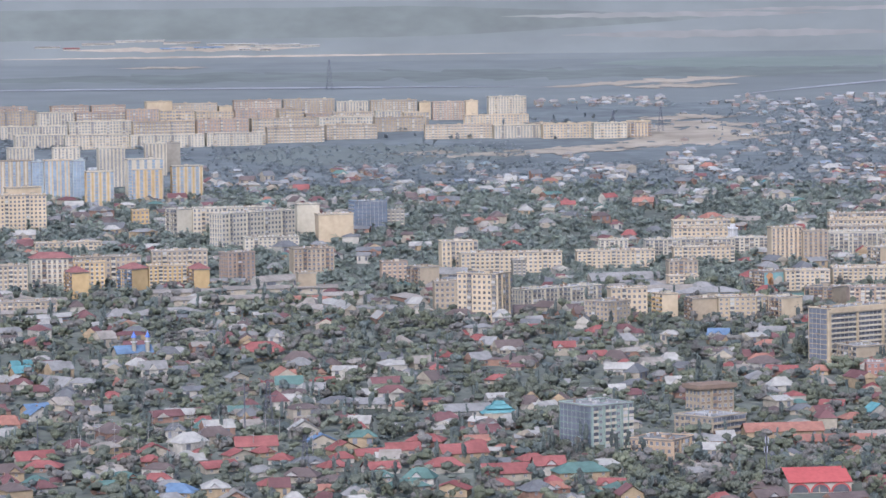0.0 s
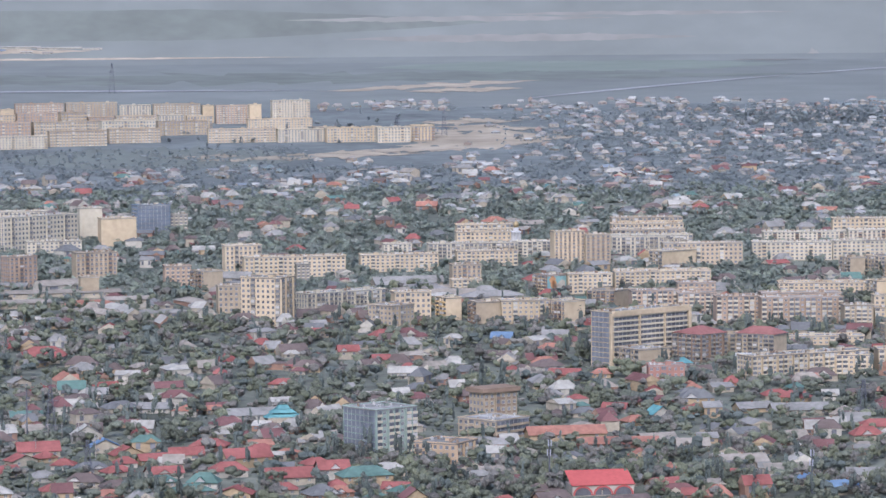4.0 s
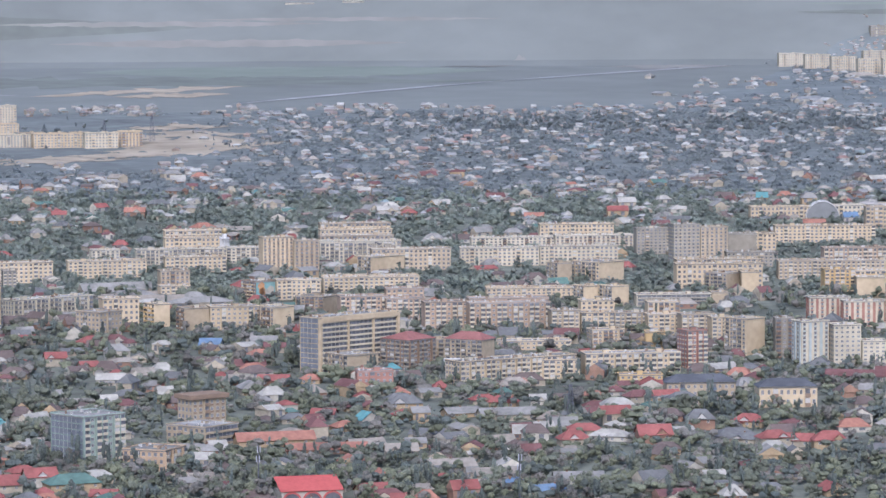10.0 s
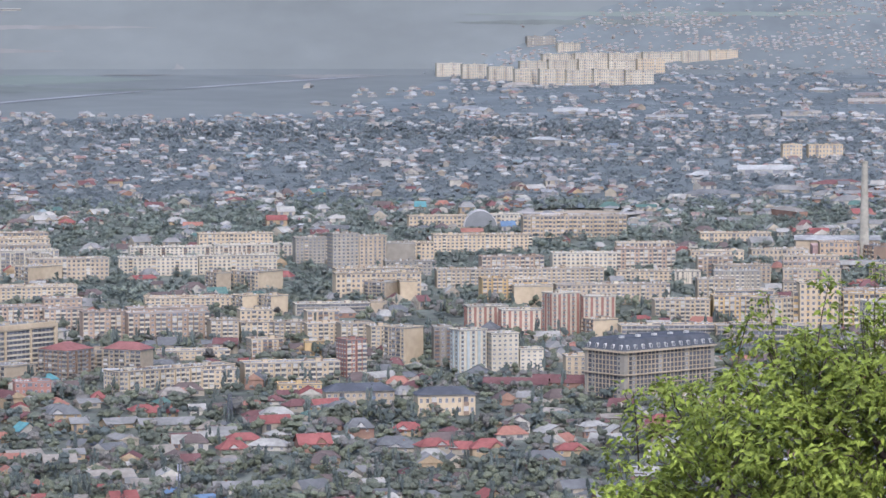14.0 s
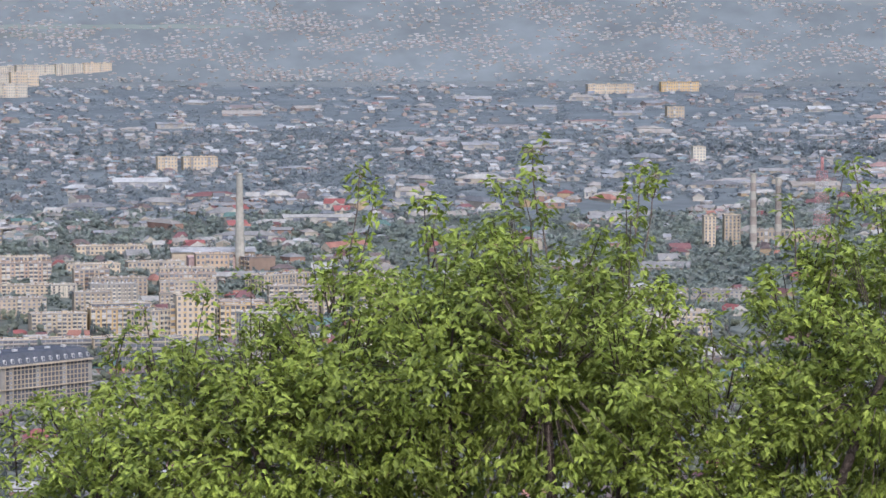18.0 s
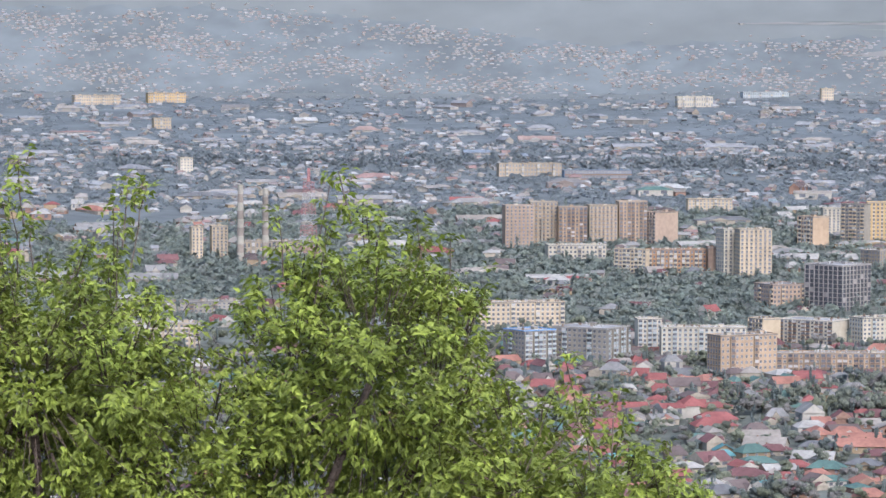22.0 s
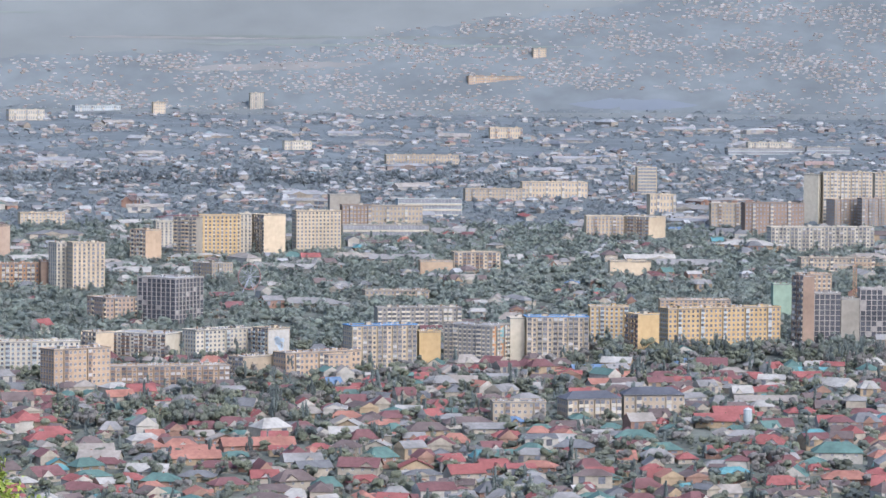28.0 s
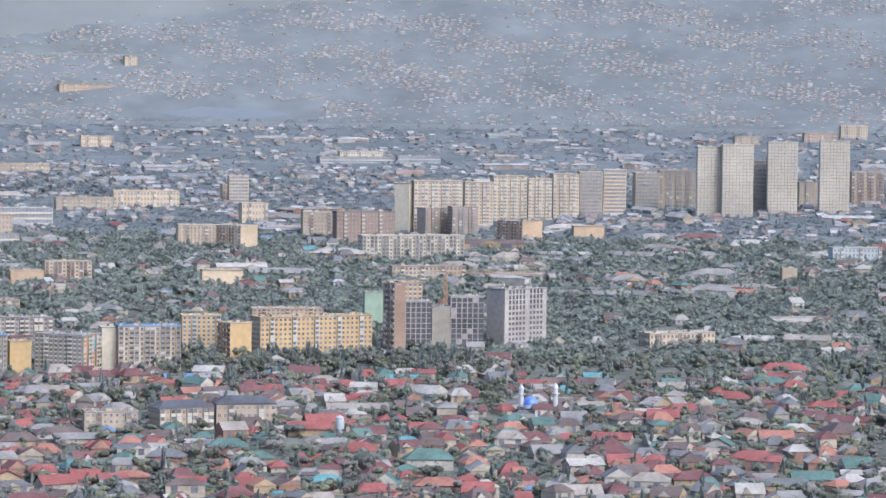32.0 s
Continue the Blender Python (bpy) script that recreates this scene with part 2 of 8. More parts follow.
patch("dry_field", sand, "pale bare strip of earth", 1.7, 5.3, 3940, 4010, 25, 0.3, 170)
patch("dry_field", sand, "pale bare strip of earth", 3.1, 5.0, 3925, 3990, 20, 0.5, 40)
patch("dry_field", sand, "pale bare strip of earth", -7.5, 1.4, 4599, 4604, 1.2, 0.4)
patch("dry_field", sand, "pale works yard", -6.3, -2.2, 4618, 4630, 3, 0.4)
patch("dry_field", sand, "pale bare strip of earth", -5.4, -3.9, 4440, 4480, 15, 0.5)
patch("dry_field", straw, "long pale mown field", 1.0, 6.6, 4698, 4712, 3, 0.4)
patch("dry_field", straw, "long pale mown field", 4.5, 9.6, 4712, 4722, 3, 0.4)
patch("dry_field", scrub, "dark young wood on the plain", -12.0, 4.5, 4652, 4738, 2, 0.3)
patch("dry_field", scrub, "dark scrub strip on the plain", -9.5, 10.0, 4140, 4330, 60, 0.2)
patch("dry_field", crop, "wide green crop field", 2.5, 9.5, 4330, 4560, 30, 0.3)
patch("dry_field", straw, "pinkish ploughed field", 8.6, 10.4, 4520, 4570, 14, 0.5, 40)
patch("dry_field", straw, "pale mown field", 11.5, 13.4, 4480, 4560, 25, 0.4)
patch("dry_field", straw, "pale mown field", 2.0, 8.0, 4640, 4660, 3, 0.5)
patch("dry_field", straw, "pale strip beside the suburb", 40.2, 43.6, 4700, 4720, 3, 0.5, 20)
patch("road", tarmac, "pale road across the plain", -9.0, 1.6, 4040, 4066, 1, 0.6, -60)
patch("road", tarmac, "pale road across the plain", 5.0, 9.5, 3800, 3826, 1, 0.6, 400)
patch("road", tarmac, "pale road across the plain", 9.5, 13.5, 4200, 4226, 1, 0.6, 330)
patch("pond", pond, "dull grey-blue pond among reeds", 46.9, 49.1, 4606, 4636, 3, 0.6)
# fields in long strips beyond the suburb
rng = np.random.default_rng(21)
for k in range(22):
    t0, d0 = 14 + 44 * rng.random(), 4700 + 250 * rng.random()
    if d0 > brink(t0) + 12:
        patch("dry_field", (crop, scrub, straw, scrub)[k % 4], "long strip field beyond the suburb", t0, t0 + 3 + 5 * rng.random(), d0, d0 + 5 + 9 * rng.random(), 2.0, 0.3 + 0.02 * k)

# ---- apartment blocks ----
FOOT, ROWS = [], []


def window_mesh():
    """A casement in one piece: two panes set back in a frame with a middle bar and a sill."""
    s = Shape()
    xs, zs = (0, 0.07, 0.46, 0.54, 0.93, 1), (0, 0.08, 0.93, 1)
    index = {}

    def at(x, y, z):
        if (x, y, z) not in index:
            index[x, y, z] = len(s.v)
            s.v.append((x, y, z))
        return index[x, y, z]

    def quad(pts, mat):
        s.f.append(tuple(at(*p) for p in pts))
        s.m.append(mat)

    for i in range(5):
        for k in range(3):
            x0, x1, z0, z1 = xs[i], xs[i + 1], zs[k], zs[k + 1]
            if i in (1, 3) and k == 1:
                quad([(x0, -0.03, z0), (x1, -0.03, z0), (x1, -0.03, z1), (x0, -0.03, z1)], 0)
                ring = [(x0, z0), (x1, z0), (x1, z1), (x0, z1)]
                for (ax, az), (bx, bz) in zip(ring, ring[1:] + ring[:1]):
                    quad([(ax, -0.09, az), (bx, -0.09, bz), (bx, -0.03, bz), (ax, -0.03, az)], 1)
            else:
                quad([(x0, -0.09, z0), (x1, -0.09, z0), (x1, -0.09, z1), (x0, -0.09, z1)], 1)
    ring = [(x, 0) for x in xs] + [(1, z) for z in zs[1:]] + [(x, 1) for x in xs[-2::-1]] + [(0, z) for z in zs[-2:0:-1]]
    for (ax, az), (bx, bz) in zip(ring, ring[1:] + ring[:1]):
        quad([(ax, 0, az), (bx, 0, bz), (bx, -0.09, bz), (ax, -0.09, az)], 1)
    return s


WINDOW = {}


def bays(width, style):
    """What stands in each bay of one storey: (kind, from, to)."""
    n = max(1, round(width / (3.6 if style == "frame" else 2.7 if style == "pilaster" else 3.1)))
    b = width / n
    for i in range(n):
        x = i * b
        if style in ("blank", "plain"):
            continue
        if style == "panel":
            kind = "balcony" if n > 5 and i % 5 == 2 else "window"
        elif style == "loggia":
            kind = "balcony" if i % 3 != 1 else "window"
        elif style == "tower":
            kind = "strip" if i % 2 else "window"
        elif style == "stripe":
            kind = "stripe" if i % 2 else "strip"
        elif style == "curtain":
            kind = "curtain"
        elif style == "pilaster":
            kind = "blank" if i in (0, n - 1) else "window" if i % 7 == 2 else "deep"
        elif style == "frame":
            kind = "bay"
        elif style == "shell":
            if i in (0, n - 1) or i == n // 2 and n > 6:
                continue
            kind = "hole"
        else:
            kind = "strip"
        yield kind, x, x + b


BALCONY = {}


def facade(owner, s, width, storeys, rise, style, where, mats, near, rng):
    """One face of a block: the wall's own relief goes into s; near openings are parts one by one, far ones are joined."""
    pane, trim, accent = mats
    row, bal = Shape(), Shape()
    spandrel = rng.random() < 0.6 and storeys > 3

    def ledge(x0, x1, out, z0, z1):
        if near:
            key = accent.name
            if key not in BALCONY:
                unit = Shape()
                unit.box(0, 1, -1, 0, 0, 1)
                BALCONY[key] = unit.mesh("balcony", [accent])
            part("balcony", BALCONY[key], None, owner).matrix_basis = where @ Matrix.Translation((x0, 0, z0)) @ Matrix.Diagonal((x1 - x0, out, z1 - z0, 1))
        else:
            bal.box(x0, x1, -out, 0, z0, z1)

    for k in range(storeys):
        z = 0.4 + k * rise
        if style == "band" or style == "glass":
            h = 0.62 if style == "band" else 0.86
            row.slab(0.6, width - 0.6, -0.05, 0, z + rise * (1 - h), z + rise * 0.98, 0, False)
            for i in range(1, int(width / 3)):
                row.slab(i * 3 - 0.1, i * 3 + 0.1, -0.12, 0, z + rise * (1 - h), z + rise * 0.98, 1, False)
            if style == "band":
                ledge(0.4, width - 0.4, 0.7, z, z + rise * 0.3)
            continue
        for kind, x0, x1 in bays(width, style):
            c, b = (x0 + x1) / 2, x1 - x0
            if kind == "window":
                w, h = (0.42 + 0.1 * rng.random()) * b, rise * 0.5
                if spandrel:
                    bal.slab(c - w / 2 - 0.15, c + w / 2 + 0.15, -0.1, 0, z, z + rise * 0.26, 0, False)
                if near:
                    part("window", WINDOW[near], None, owner).matrix_basis = where @ Matrix.Translation((c - w / 2, 0, z + rise * 0.3)) @ Matrix.Diagonal((w, 1, h, 1))
                else:
                    row.slab(c - w / 2, c + w / 2, -0.05, 0, z + rise * 0.3, z + rise * 0.8, 0, False)
                    row.slab(c - w / 2 - 0.15, c + w / 2 + 0.15, -0.14, 0, z + rise * 0.26, z + rise * 0.30, 1)
            elif kind == "balcony":
                row.slab(x0 + 0.1 * b, x1 - 0.1 * b, -0.06, 0, z + rise * 0.4, z + rise * 0.93, 0, False)
                if rng.random() < 0.4:
                    row.slab(x0 + 0.12 * b, x1 - 0.12 * b, -0.98, -0.9, z + rise * 0.42, z + rise * 0.92, 1 if rng.random() < 0.4 else 0)
                ledge(x0 + 0.06 * b, x1 - 0.06 * b, 1.0, z, z + rise * 0.40)
                s.box(x0 - 0.02, x0 + 0.09 * b, -1.02, 0, z, z + rise, 0)
            elif kind == "stripe":
                if k == 0:
                    band = Shape()
                    band.box(x0 + 0.26 * b, x1 - 0.26 * b, -0.5, 0, 0.4, storeys * rise + 0.2)
                    part("stripe_panel", band, accent, owner).matrix_basis = where
            elif kind == "deep":
                # flat slab; the recess shade is put into its colour
                row.slab(x0 + 0.08 * b, x1 - 0.08 * b, -0.05, 0, z + rise * 0.04, z + rise, 0, False)
                bal.box(x0 + 0.1 * b, x1 - 0.1 * b, -0.3, 0, z, z + rise * 0.2)
                if k == 0:
                    pier = Shape()
                    pier.box(x0 - 0.22, x0 + 0.22, -0.4, 0, 0, 0.4 + storeys * rise)
                    part("pilaster", pier, accent, owner).matrix_basis = where
            elif kind == "curtain":
                if k == 0:
                    row.slab(x0 - 0.09 * b, x0 + 0.09 * b, -0.05, 0, 0.4, 0.4 + storeys * rise, 0, False)
                row.slab(x0 + 0.2 * b, x1 - 0.2 * b, -0.04, 0, z + rise * 0.54, z + rise * 0.76, 0, False)
                ledge(x0 + 0.12 * b, x1 - 0.12 * b, 0.3, z - rise * 0.2, z + rise * 0.5)
            elif kind == "blank":
                continue
            elif kind == "bay":
                if k == 0:
                    pier = Shape()
                    pier.box(x0 - 0.3, x0 + 0.3, -0.5, 0, 0, 0.4 + storeys * rise)
                    part("column", pier, accent, owner).matrix_basis = where
                bal.box(x0, x1, -0.62, 0, z + rise * 0.88, z + rise)
                if rng.random() < 0.08:
                    bal.box(x0 + 0.2, x1 - 0.2, -0.3, 0, z, z + rise * 0.88)
            elif kind == "hole":
                # dark slab on the wall's face, in place of a shaded opening
                row.slab(x0 + 0.2 * b, x1 - 0.2 * b, -0.04, 0, z + rise * 0.18, z + rise * (0.95 if k > storeys * 0.62 else 0.72), 0, False)
            elif pane is pane_sky:
                row.slab(x0 + 0.12 * b, x1 - 0.12 * b, -0.06, 0, z + rise * 0.1, z + rise, 0, False)
                ledge(x0 + 0.12 * b, x1 - 0.12 * b, 0.2, z - rise * 0.02, z + rise * 0.1)
            else:
                row.slab(x0 + 0.29 * b, x1 - 0.29 * b, -0.06, 0, z + rise * 0.28, z + rise * 0.86, 0, False)
                ledge(x0 + 0.2 * b, x1 - 0.2 * b, 0.25, z - rise * 0.08, z + rise * 0.2)
    if row.v:
        ob = part("glazing", row, [pane, trim], owner)
        ob.matrix_basis = where
        tagged(ob, kind="stuff")
    if bal.v:
        ob = part("balcony_panel", bal, [accent], owner)
        ob.matrix_basis = where
        tagged(ob, kind="stuff")
    if style == "pilaster":
        top = 0.4 + storeys * rise
        for z, h, out in ((0.52 * top, 0.6, 1.1), (top - 0.5, 0.8, 1.4)):
            belt = Shape()
            belt.box(-0.3, width + 0.3, -out, 0, z, z + h)
            part("cornice", belt, accent, owner).matrix_basis = where
    if style == "rib":
        n = max(1, round(width / 4.2))
        for i in range(n + 1):
            s.box(i * width / n - 0.35, i * width / n + 0.35, -0.7, 0, 0, 0.4 + storeys * rise)


SAY = {"panel": "flats with square windows", "loggia": "flats with stacked loggias", "tower": "flats with window strips",
       "band": "building with long window bands", "rib": "block with vertical ribs", "curtain": "tower with glazed strips between pale panels", "stripe": "tower with vertical coloured stripes", "glass": "glazed office building", "plain": "flats with plain end walls", "blank": "flats with blank end wall",
       "frame": "unfinished concrete frame building", "pilaster": "building with tall pilasters and balcony bays", "shell": "unfinished concrete shell with unglazed openings"}
SHADE = {"lightblue": "light blue"}


def mansard(thing, width, depth, height, up=5.2, inset=2.6):
    """A steep slate roof storey with a flat top and round-headed dormers."""
    c, z = Shape(), height - 0.2
    low = [(-0.4, -0.4, z), (width + 0.4, -0.4, z), (width + 0.4, depth + 0.4, z), (-0.4, depth + 0.4, z)]
    high = [(inset, inset, z + up), (width - inset, inset, z + up), (width - inset, depth - inset, z + up), (inset, depth - inset, z + up)]
    for i in range(4):
        c.face([low[i], low[(i + 1) % 4], high[(i + 1) % 4], high[i]])
    c.face(high)
    part("mansard_roof", c, cap_paint["slate"], thing)
    arch = [(-0.9, 0), (0.9, 0)] + [(0.9 * math.cos(math.pi * k / 6), 1.5 + 0.9 * math.sin(math.pi * k / 6)) for k in range(7)]
    unit = Shape()
    unit.face([(x, -0.3, q) for x, q in arch], 0)
    unit.face([(0.7 * x, -0.34, 0.2 + 0.8 * q) for x, q in arch], 1)
    for (ax, aq), (bx, bq) in zip(arch, arch[1:] + arch[:1]):
        unit.face([(ax, -0.3, aq), (bx, -0.3, bq), (bx, 2.2, bq), (ax, 2.2, aq)], 0)
    dormer = unit.mesh("dormer", [frame_white, pane_dark])
    left = Matrix.Rotation(radians(-90), 4, "Z") @ Matrix.Translation((-depth, 0, 0))
    for span, where in ((width, Matrix.Identity(4)), (depth, left)):
        n = int(span / 5.2)
        for i in range(n):
            part("dormer", dormer, None, thing).matrix_basis = where @ Matrix.Translation(((i + 0.5) * span / n, 0.2, z + 0.5))
    for i in range(5):
        h = Shape()
        x = width * (0.14 + 0.18 * i)
        h.box(x, x + 2.2, depth * 0.4, depth * 0.4 + 2.0, z + up, z + up + 1.1)
        part("roof_hut", h, frame_white, thing)


def block(turn, d, width, depth, height, storeys, lean, style, wall, accent, top="", flank=""):
    """A block of flats; its near corner stands at (turn, d), its front is turned by lean degrees."""
    rng = random.Random(int(turn * 100) * 7 + int(d))
    at = spot(turn, d)
    pose_m = Matrix.Translation(at) @ Matrix.Rotation(radians(lean - turn), 4, "Z")
    near = "clear" if d < 1930 else ""
    paint, pane = wall_paint, pane_dark if d < 2720 else pane_hazed
    if style == "glass":
        pane = pane_sky if wall == "lightblue" else pane_blue
    if style == "stripe" and 2600 < d < 2720:
        pane = pane_sky
    # dark paint instead of glass, for the shade inside the balcony bays
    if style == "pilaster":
        pane = painted_shade
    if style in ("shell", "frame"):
        paint, pane = collections.defaultdict(lambda: concrete), painted_shade
    if near and near not in WINDOW:
        WINDOW[near] = window_mesh().mesh("window", [pane_dark, frame_white])
    storeys = max(1, min(storeys, round(height / 2.4)))
    rise = (height - 1.2) / storeys
    tall = "tall " if storeys > 9 else "low " if storeys < 4 else ""
    thing = new("apartment_block" if storeys > 3 else "town_building")
    thing.matrix_basis = pose_m
    colour = SHADE.get(wall, wall)
    tagged(thing, "%s%s %s, %d storeys high" % (tall, colour, SAY[style], storeys), "building", "blocks of flats")
    ROWS.append((turn, d, width, depth, height, storeys, lean, style, wall, accent))
    FOOT.append((at.x, at.y, pose_m[0][0], pose_m[1][0], width, depth))
    s = Shape()
    left = Matrix.Rotation(radians(-90), 4, "Z") @ Matrix.Translation((-depth, 0, 0))
    s.box(0, width, 0, depth, -1, height - 0.9)
    ends = depth > 1.45 * width and style not in ("blank", "plain")
    front = "blank" if ends else style
    side = style if ends else "none" if style in ("plain", "shell") else "loggia" if style == "blank" and depth > 9 and lean > 14 else style if style in ("frame", "pilaster", "stripe", "curtain") else "panel" if lean > 14 else "none"
    side = flank or side
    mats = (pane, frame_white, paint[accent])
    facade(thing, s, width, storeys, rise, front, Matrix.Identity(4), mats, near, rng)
    if side != "none":
        t = Shape()
        facade(thing, t, depth, storeys, rise, side, left, (pane_blue, frame_white, paint["grey"]) if flank == "glass" else mats, "", rng)
        if t.v:
            tagged(part("side_fin", t, paint[wall], thing), kind="stuff").matrix_basis = left
    # a frame building's wall is dark all over, in place of shaded open floors
    part("wall", s, painted_shade if style == "frame" else paint[wall], thing)
    r = Shape()
    r.box(-0.3, width + 0.3, -0.3, depth + 0.3, height - 0.9, height - 0.45, 0)
    for x0, x1, y0, y1 in ((-0.3, width + 0.3, -0.3, 0.1), (-0.3, width + 0.3, depth - 0.1, depth + 0.3), (-0.3, 0.1, 0.1, depth - 0.1), (width - 0.1, width + 0.3, 0.1, depth - 0.1)):
        r.box(x0, x1, y0, y1, height - 0.45, height, 1)
    part("roof", r, [flat_roof, cap_paint["blue"] if top == "blue" else paint[wall]], thing)
    if top == "fascia":
        c = Shape()
        c.box(-1.2, width + 1.2, -1.2, depth + 1.2, height - 0.6, height + 1.4)
        part("roof_fascia", c, paint["brown"], thing)
        return thing
    if top == "mansard":
        mansard(thing, width, depth, height)
        return thing
    if top in ("red", "slate"):
        c, o, up = Shape(), 0.7, min(3.6, depth * 0.3)
        k = min(depth, width) / 2 * 0.8
        z = height - 0.2
        A, B, C, E = (-o, -o, z), (width + o, -o, z), (width + o, depth + o, z), (-o, depth + o, z)
        P, Q = ((k, depth / 2, z + up), (width - k, depth / 2, z + up)) if width >= depth else ((width / 2, k, z + up), (width / 2, depth - k, z + up))
        for f in ((A, B, Q, P), (C, E, P, Q), (B, C, Q), (E, A, P)) if width >= depth else ((A, B, P), (C, E, Q), (B, C, Q, P), (E, A, P, Q)):
            c.face(list(f))
        part("pitched_roof", c, cap_paint[top], thing)
        return thing
    if d < 2500:
        vents = Shape()
        for i in range(int(width / 2.4)):
            x, y, q = rng.uniform(0.8, width - 2.0), rng.uniform(0.5, depth - 1.6), rng.uniform(0.4, 1.1)
            vents.box(x, x + q, y, y + q, height - 0.45, height - 0.45 + rng.uniform(0.6, 1.5), rng.choice((0, 0, 1)), False)
        tagged(part("roof_vents", vents, [frame_white, paint["brown"]], thing), kind="stuff")
    for i in range(min(6, max(1, int(width / 18)))):
        x = (i + 0.35 + 0.3 * rng.random()) * width / max(1, int(width / 18))
        h = Shape()
        w = min(2.8, width * 0.3)
        x = min(max(x, 0.6), width - w - 0.6)
        y = depth * (0.3 + 0.2 * rng.random())
        z = height + 0.6 + 0.8 * rng.random()
        h.box(x, x + w, y, y + min(3.2, depth * 0.4), height - 0.45, z, 0)
        h.box(x - 0.2, x + w + 0.2, y - 0.2, y + min(3.4, depth * 0.42), z, z + 0.25, 1)
        part("roof_hut", h, [paint[wall if rng.random() < 0.8 else "white"], flat_roof], thing)
    return thing


def mural(thing, width, height, base, marks):
    """A painted end wall: a ground colour with broad swirls, all flat on the wall."""
    s = Shape()
    s.box(0.2, width - 0.2, -0.06, 0, 0.5, height - 1.2)
    panel = part("mural", s, mural_paint[base], thing, "large painted wall with broad swirls")
    r = random.Random(int(width * 10))
    for i in range(7):
        s = Shape()
        x, z, q = r.uniform(0.25, 0.75) * width, r.uniform(0.2, 0.75) * height, r.uniform(0.08, 0.2) * width
        n = 9
        s.face([(x + q * (1 + 0.4 * math.sin(3 * a)) * math.cos(a), -0.08, z + 1.5 * q * math.sin(a)) for a in (2 * math.pi * k / n for k in range(n))])
        part("swirl", s, mural_paint[marks[i % len(marks)]], panel)



# far rows
block(-7.46, 3455, 30.6, 13.0, 21.7, 9, 4, "panel", "pink", "brown")
block(-6.55, 3458, 38.0, 14.0, 21.7, 9, 9, "panel", "pink", "white")
block(-5.88, 3465, 34.3, 14.0, 21.2, 9, 7, "panel", "pink", "white")
block(-4.96, 3484, 26.5, 14.0, 23.1, 9, 10, "blank", "cream", "white")
block(-4.53, 3479, 45.8, 14.0, 20.8, 9, 2, "panel", "beige", "white")
block(-3.75, 3485, 14.1, 12.0, 17.4, 9, 8, "blank", "cream", "white")
block(-3.50, 3497, 49.1, 14.0, 22.1, 9, 5, "panel", "pink", "white")
block(-2.66, 3503, 52.7, 14.0, 22.1, 9, 5, "panel", "beige", "white")
block(-1.75, 3493, 31.5, 14.0, 19.8, 9, 5, "panel", "white", "grey")
block(-1.19, 3487, 47.8, 14.0, 20.9, 9, 5, "panel", "beige", "white")
block(-0.37, 3493, 11.7, 12.0, 18.6, 9, 6, "blank", "cream", "white")
block(-0.14, 3483, 33.8, 14.0, 19.1, 9, 5, "panel", "pink", "white")
block(0.42, 3477, 12.2, 12.0, 20.3, 9, 6, "blank", "cream", "white")
block(0.81, 3481, 38.8, 14.0, 23.8, 9, 10, "panel", "white", "cream")
block(-7.40, 3309, 64.2, 14.0, 12.6, 5, 5, "panel", "white", "grey")
block(-7.16, 3192, 45.2, 14.0, 13.2, 5, 9, "panel", "white", "grey")
block(-6.27, 3323, 61.7, 14.0, 15.4, 5, 9, "panel", "white", "grey")
block(-6.33, 3176, 59.5, 14.0, 13.7, 5, 4, "panel", "white", "cream")
block(-5.19, 3296, 60.6, 14.0, 16.4, 5, 9, "panel", "beige", "white")
block(-5.24, 3176, 69.6, 14.0, 12.7, 5, 9, "panel", "white", "grey")
block(-4.11, 3298, 50.4, 14.0, 17.5, 5, 11, "panel", "pink", "white")
block(-3.96, 3189, 55.9, 14.0, 12.7, 5, 9, "panel", "white", "cream")
block(-3.20, 3316, 64.8, 14.0, 16.5, 5, 14, "panel", "beige", "white")
block(-2.94, 3217, 54.8, 14.0, 15.0, 5, 9, "panel", "beige", "white")
block(-2.06, 3304, 53.3, 14.0, 17.6, 5, 14, "panel", "white", "cream")
block(-1.94, 3248, 49.3, 14.0, 14.1, 5, 9, "panel", "beige", "white")
block(-1.12, 3337, 48.4, 14.0, 14.4, 5, 9, "panel", "beige", "white")
block(-0.28, 3239, 65.0, 14.0, 13.5, 5, 4, "panel", "beige", "white")
block(0.39, 3380, 64.4, 14.0, 12.4, 5, 5, "panel", "cream", "white")
block(0.90, 3235, 45.8, 14.0, 12.9, 5, 9, "panel", "white", "grey")
block(1.72, 3228, 47.9, 14.0, 14.0, 5, 9, "panel", "cream", "white")
block(2.58, 3221, 31.5, 14.0, 15.0, 5, 9, "panel", "white", "cream")
block(3.08, 3238, 26.2, 14.0, 14.5, 5, 9, "panel", "cream", "brown")

# striped tower cluster
block(-7.48, 2687, 27.1, 14.0, 32.5, 14, 7, "stripe", "beige", "white")
block(-6.90, 2691, 9.0, 12.0, 31.2, 14, 4, "glass", "lightblue", "white")
block(-6.69, 2689, 22.5, 14.0, 32.1, 14, 4, "stripe", "cream", "lightblue")
block(-6.22, 2685, 9.9, 12.0, 32.1, 14, 4, "glass", "lightblue", "white")
block(-5.99, 2638, 21.3, 12.0, 27.2, 12, 8, "stripe", "white", "yellow")
block(-5.29, 2658, 28.0, 14.0, 34.5, 14, 11, "stripe", "white", "white")
block(-5.23, 2658, 24.1, 14.0, 26.5, 12, 7, "stripe", "cream", "yellow")
block(-4.55, 2680, 24.3, 14.0, 26.8, 12, 7, "stripe", "white", "yellow")
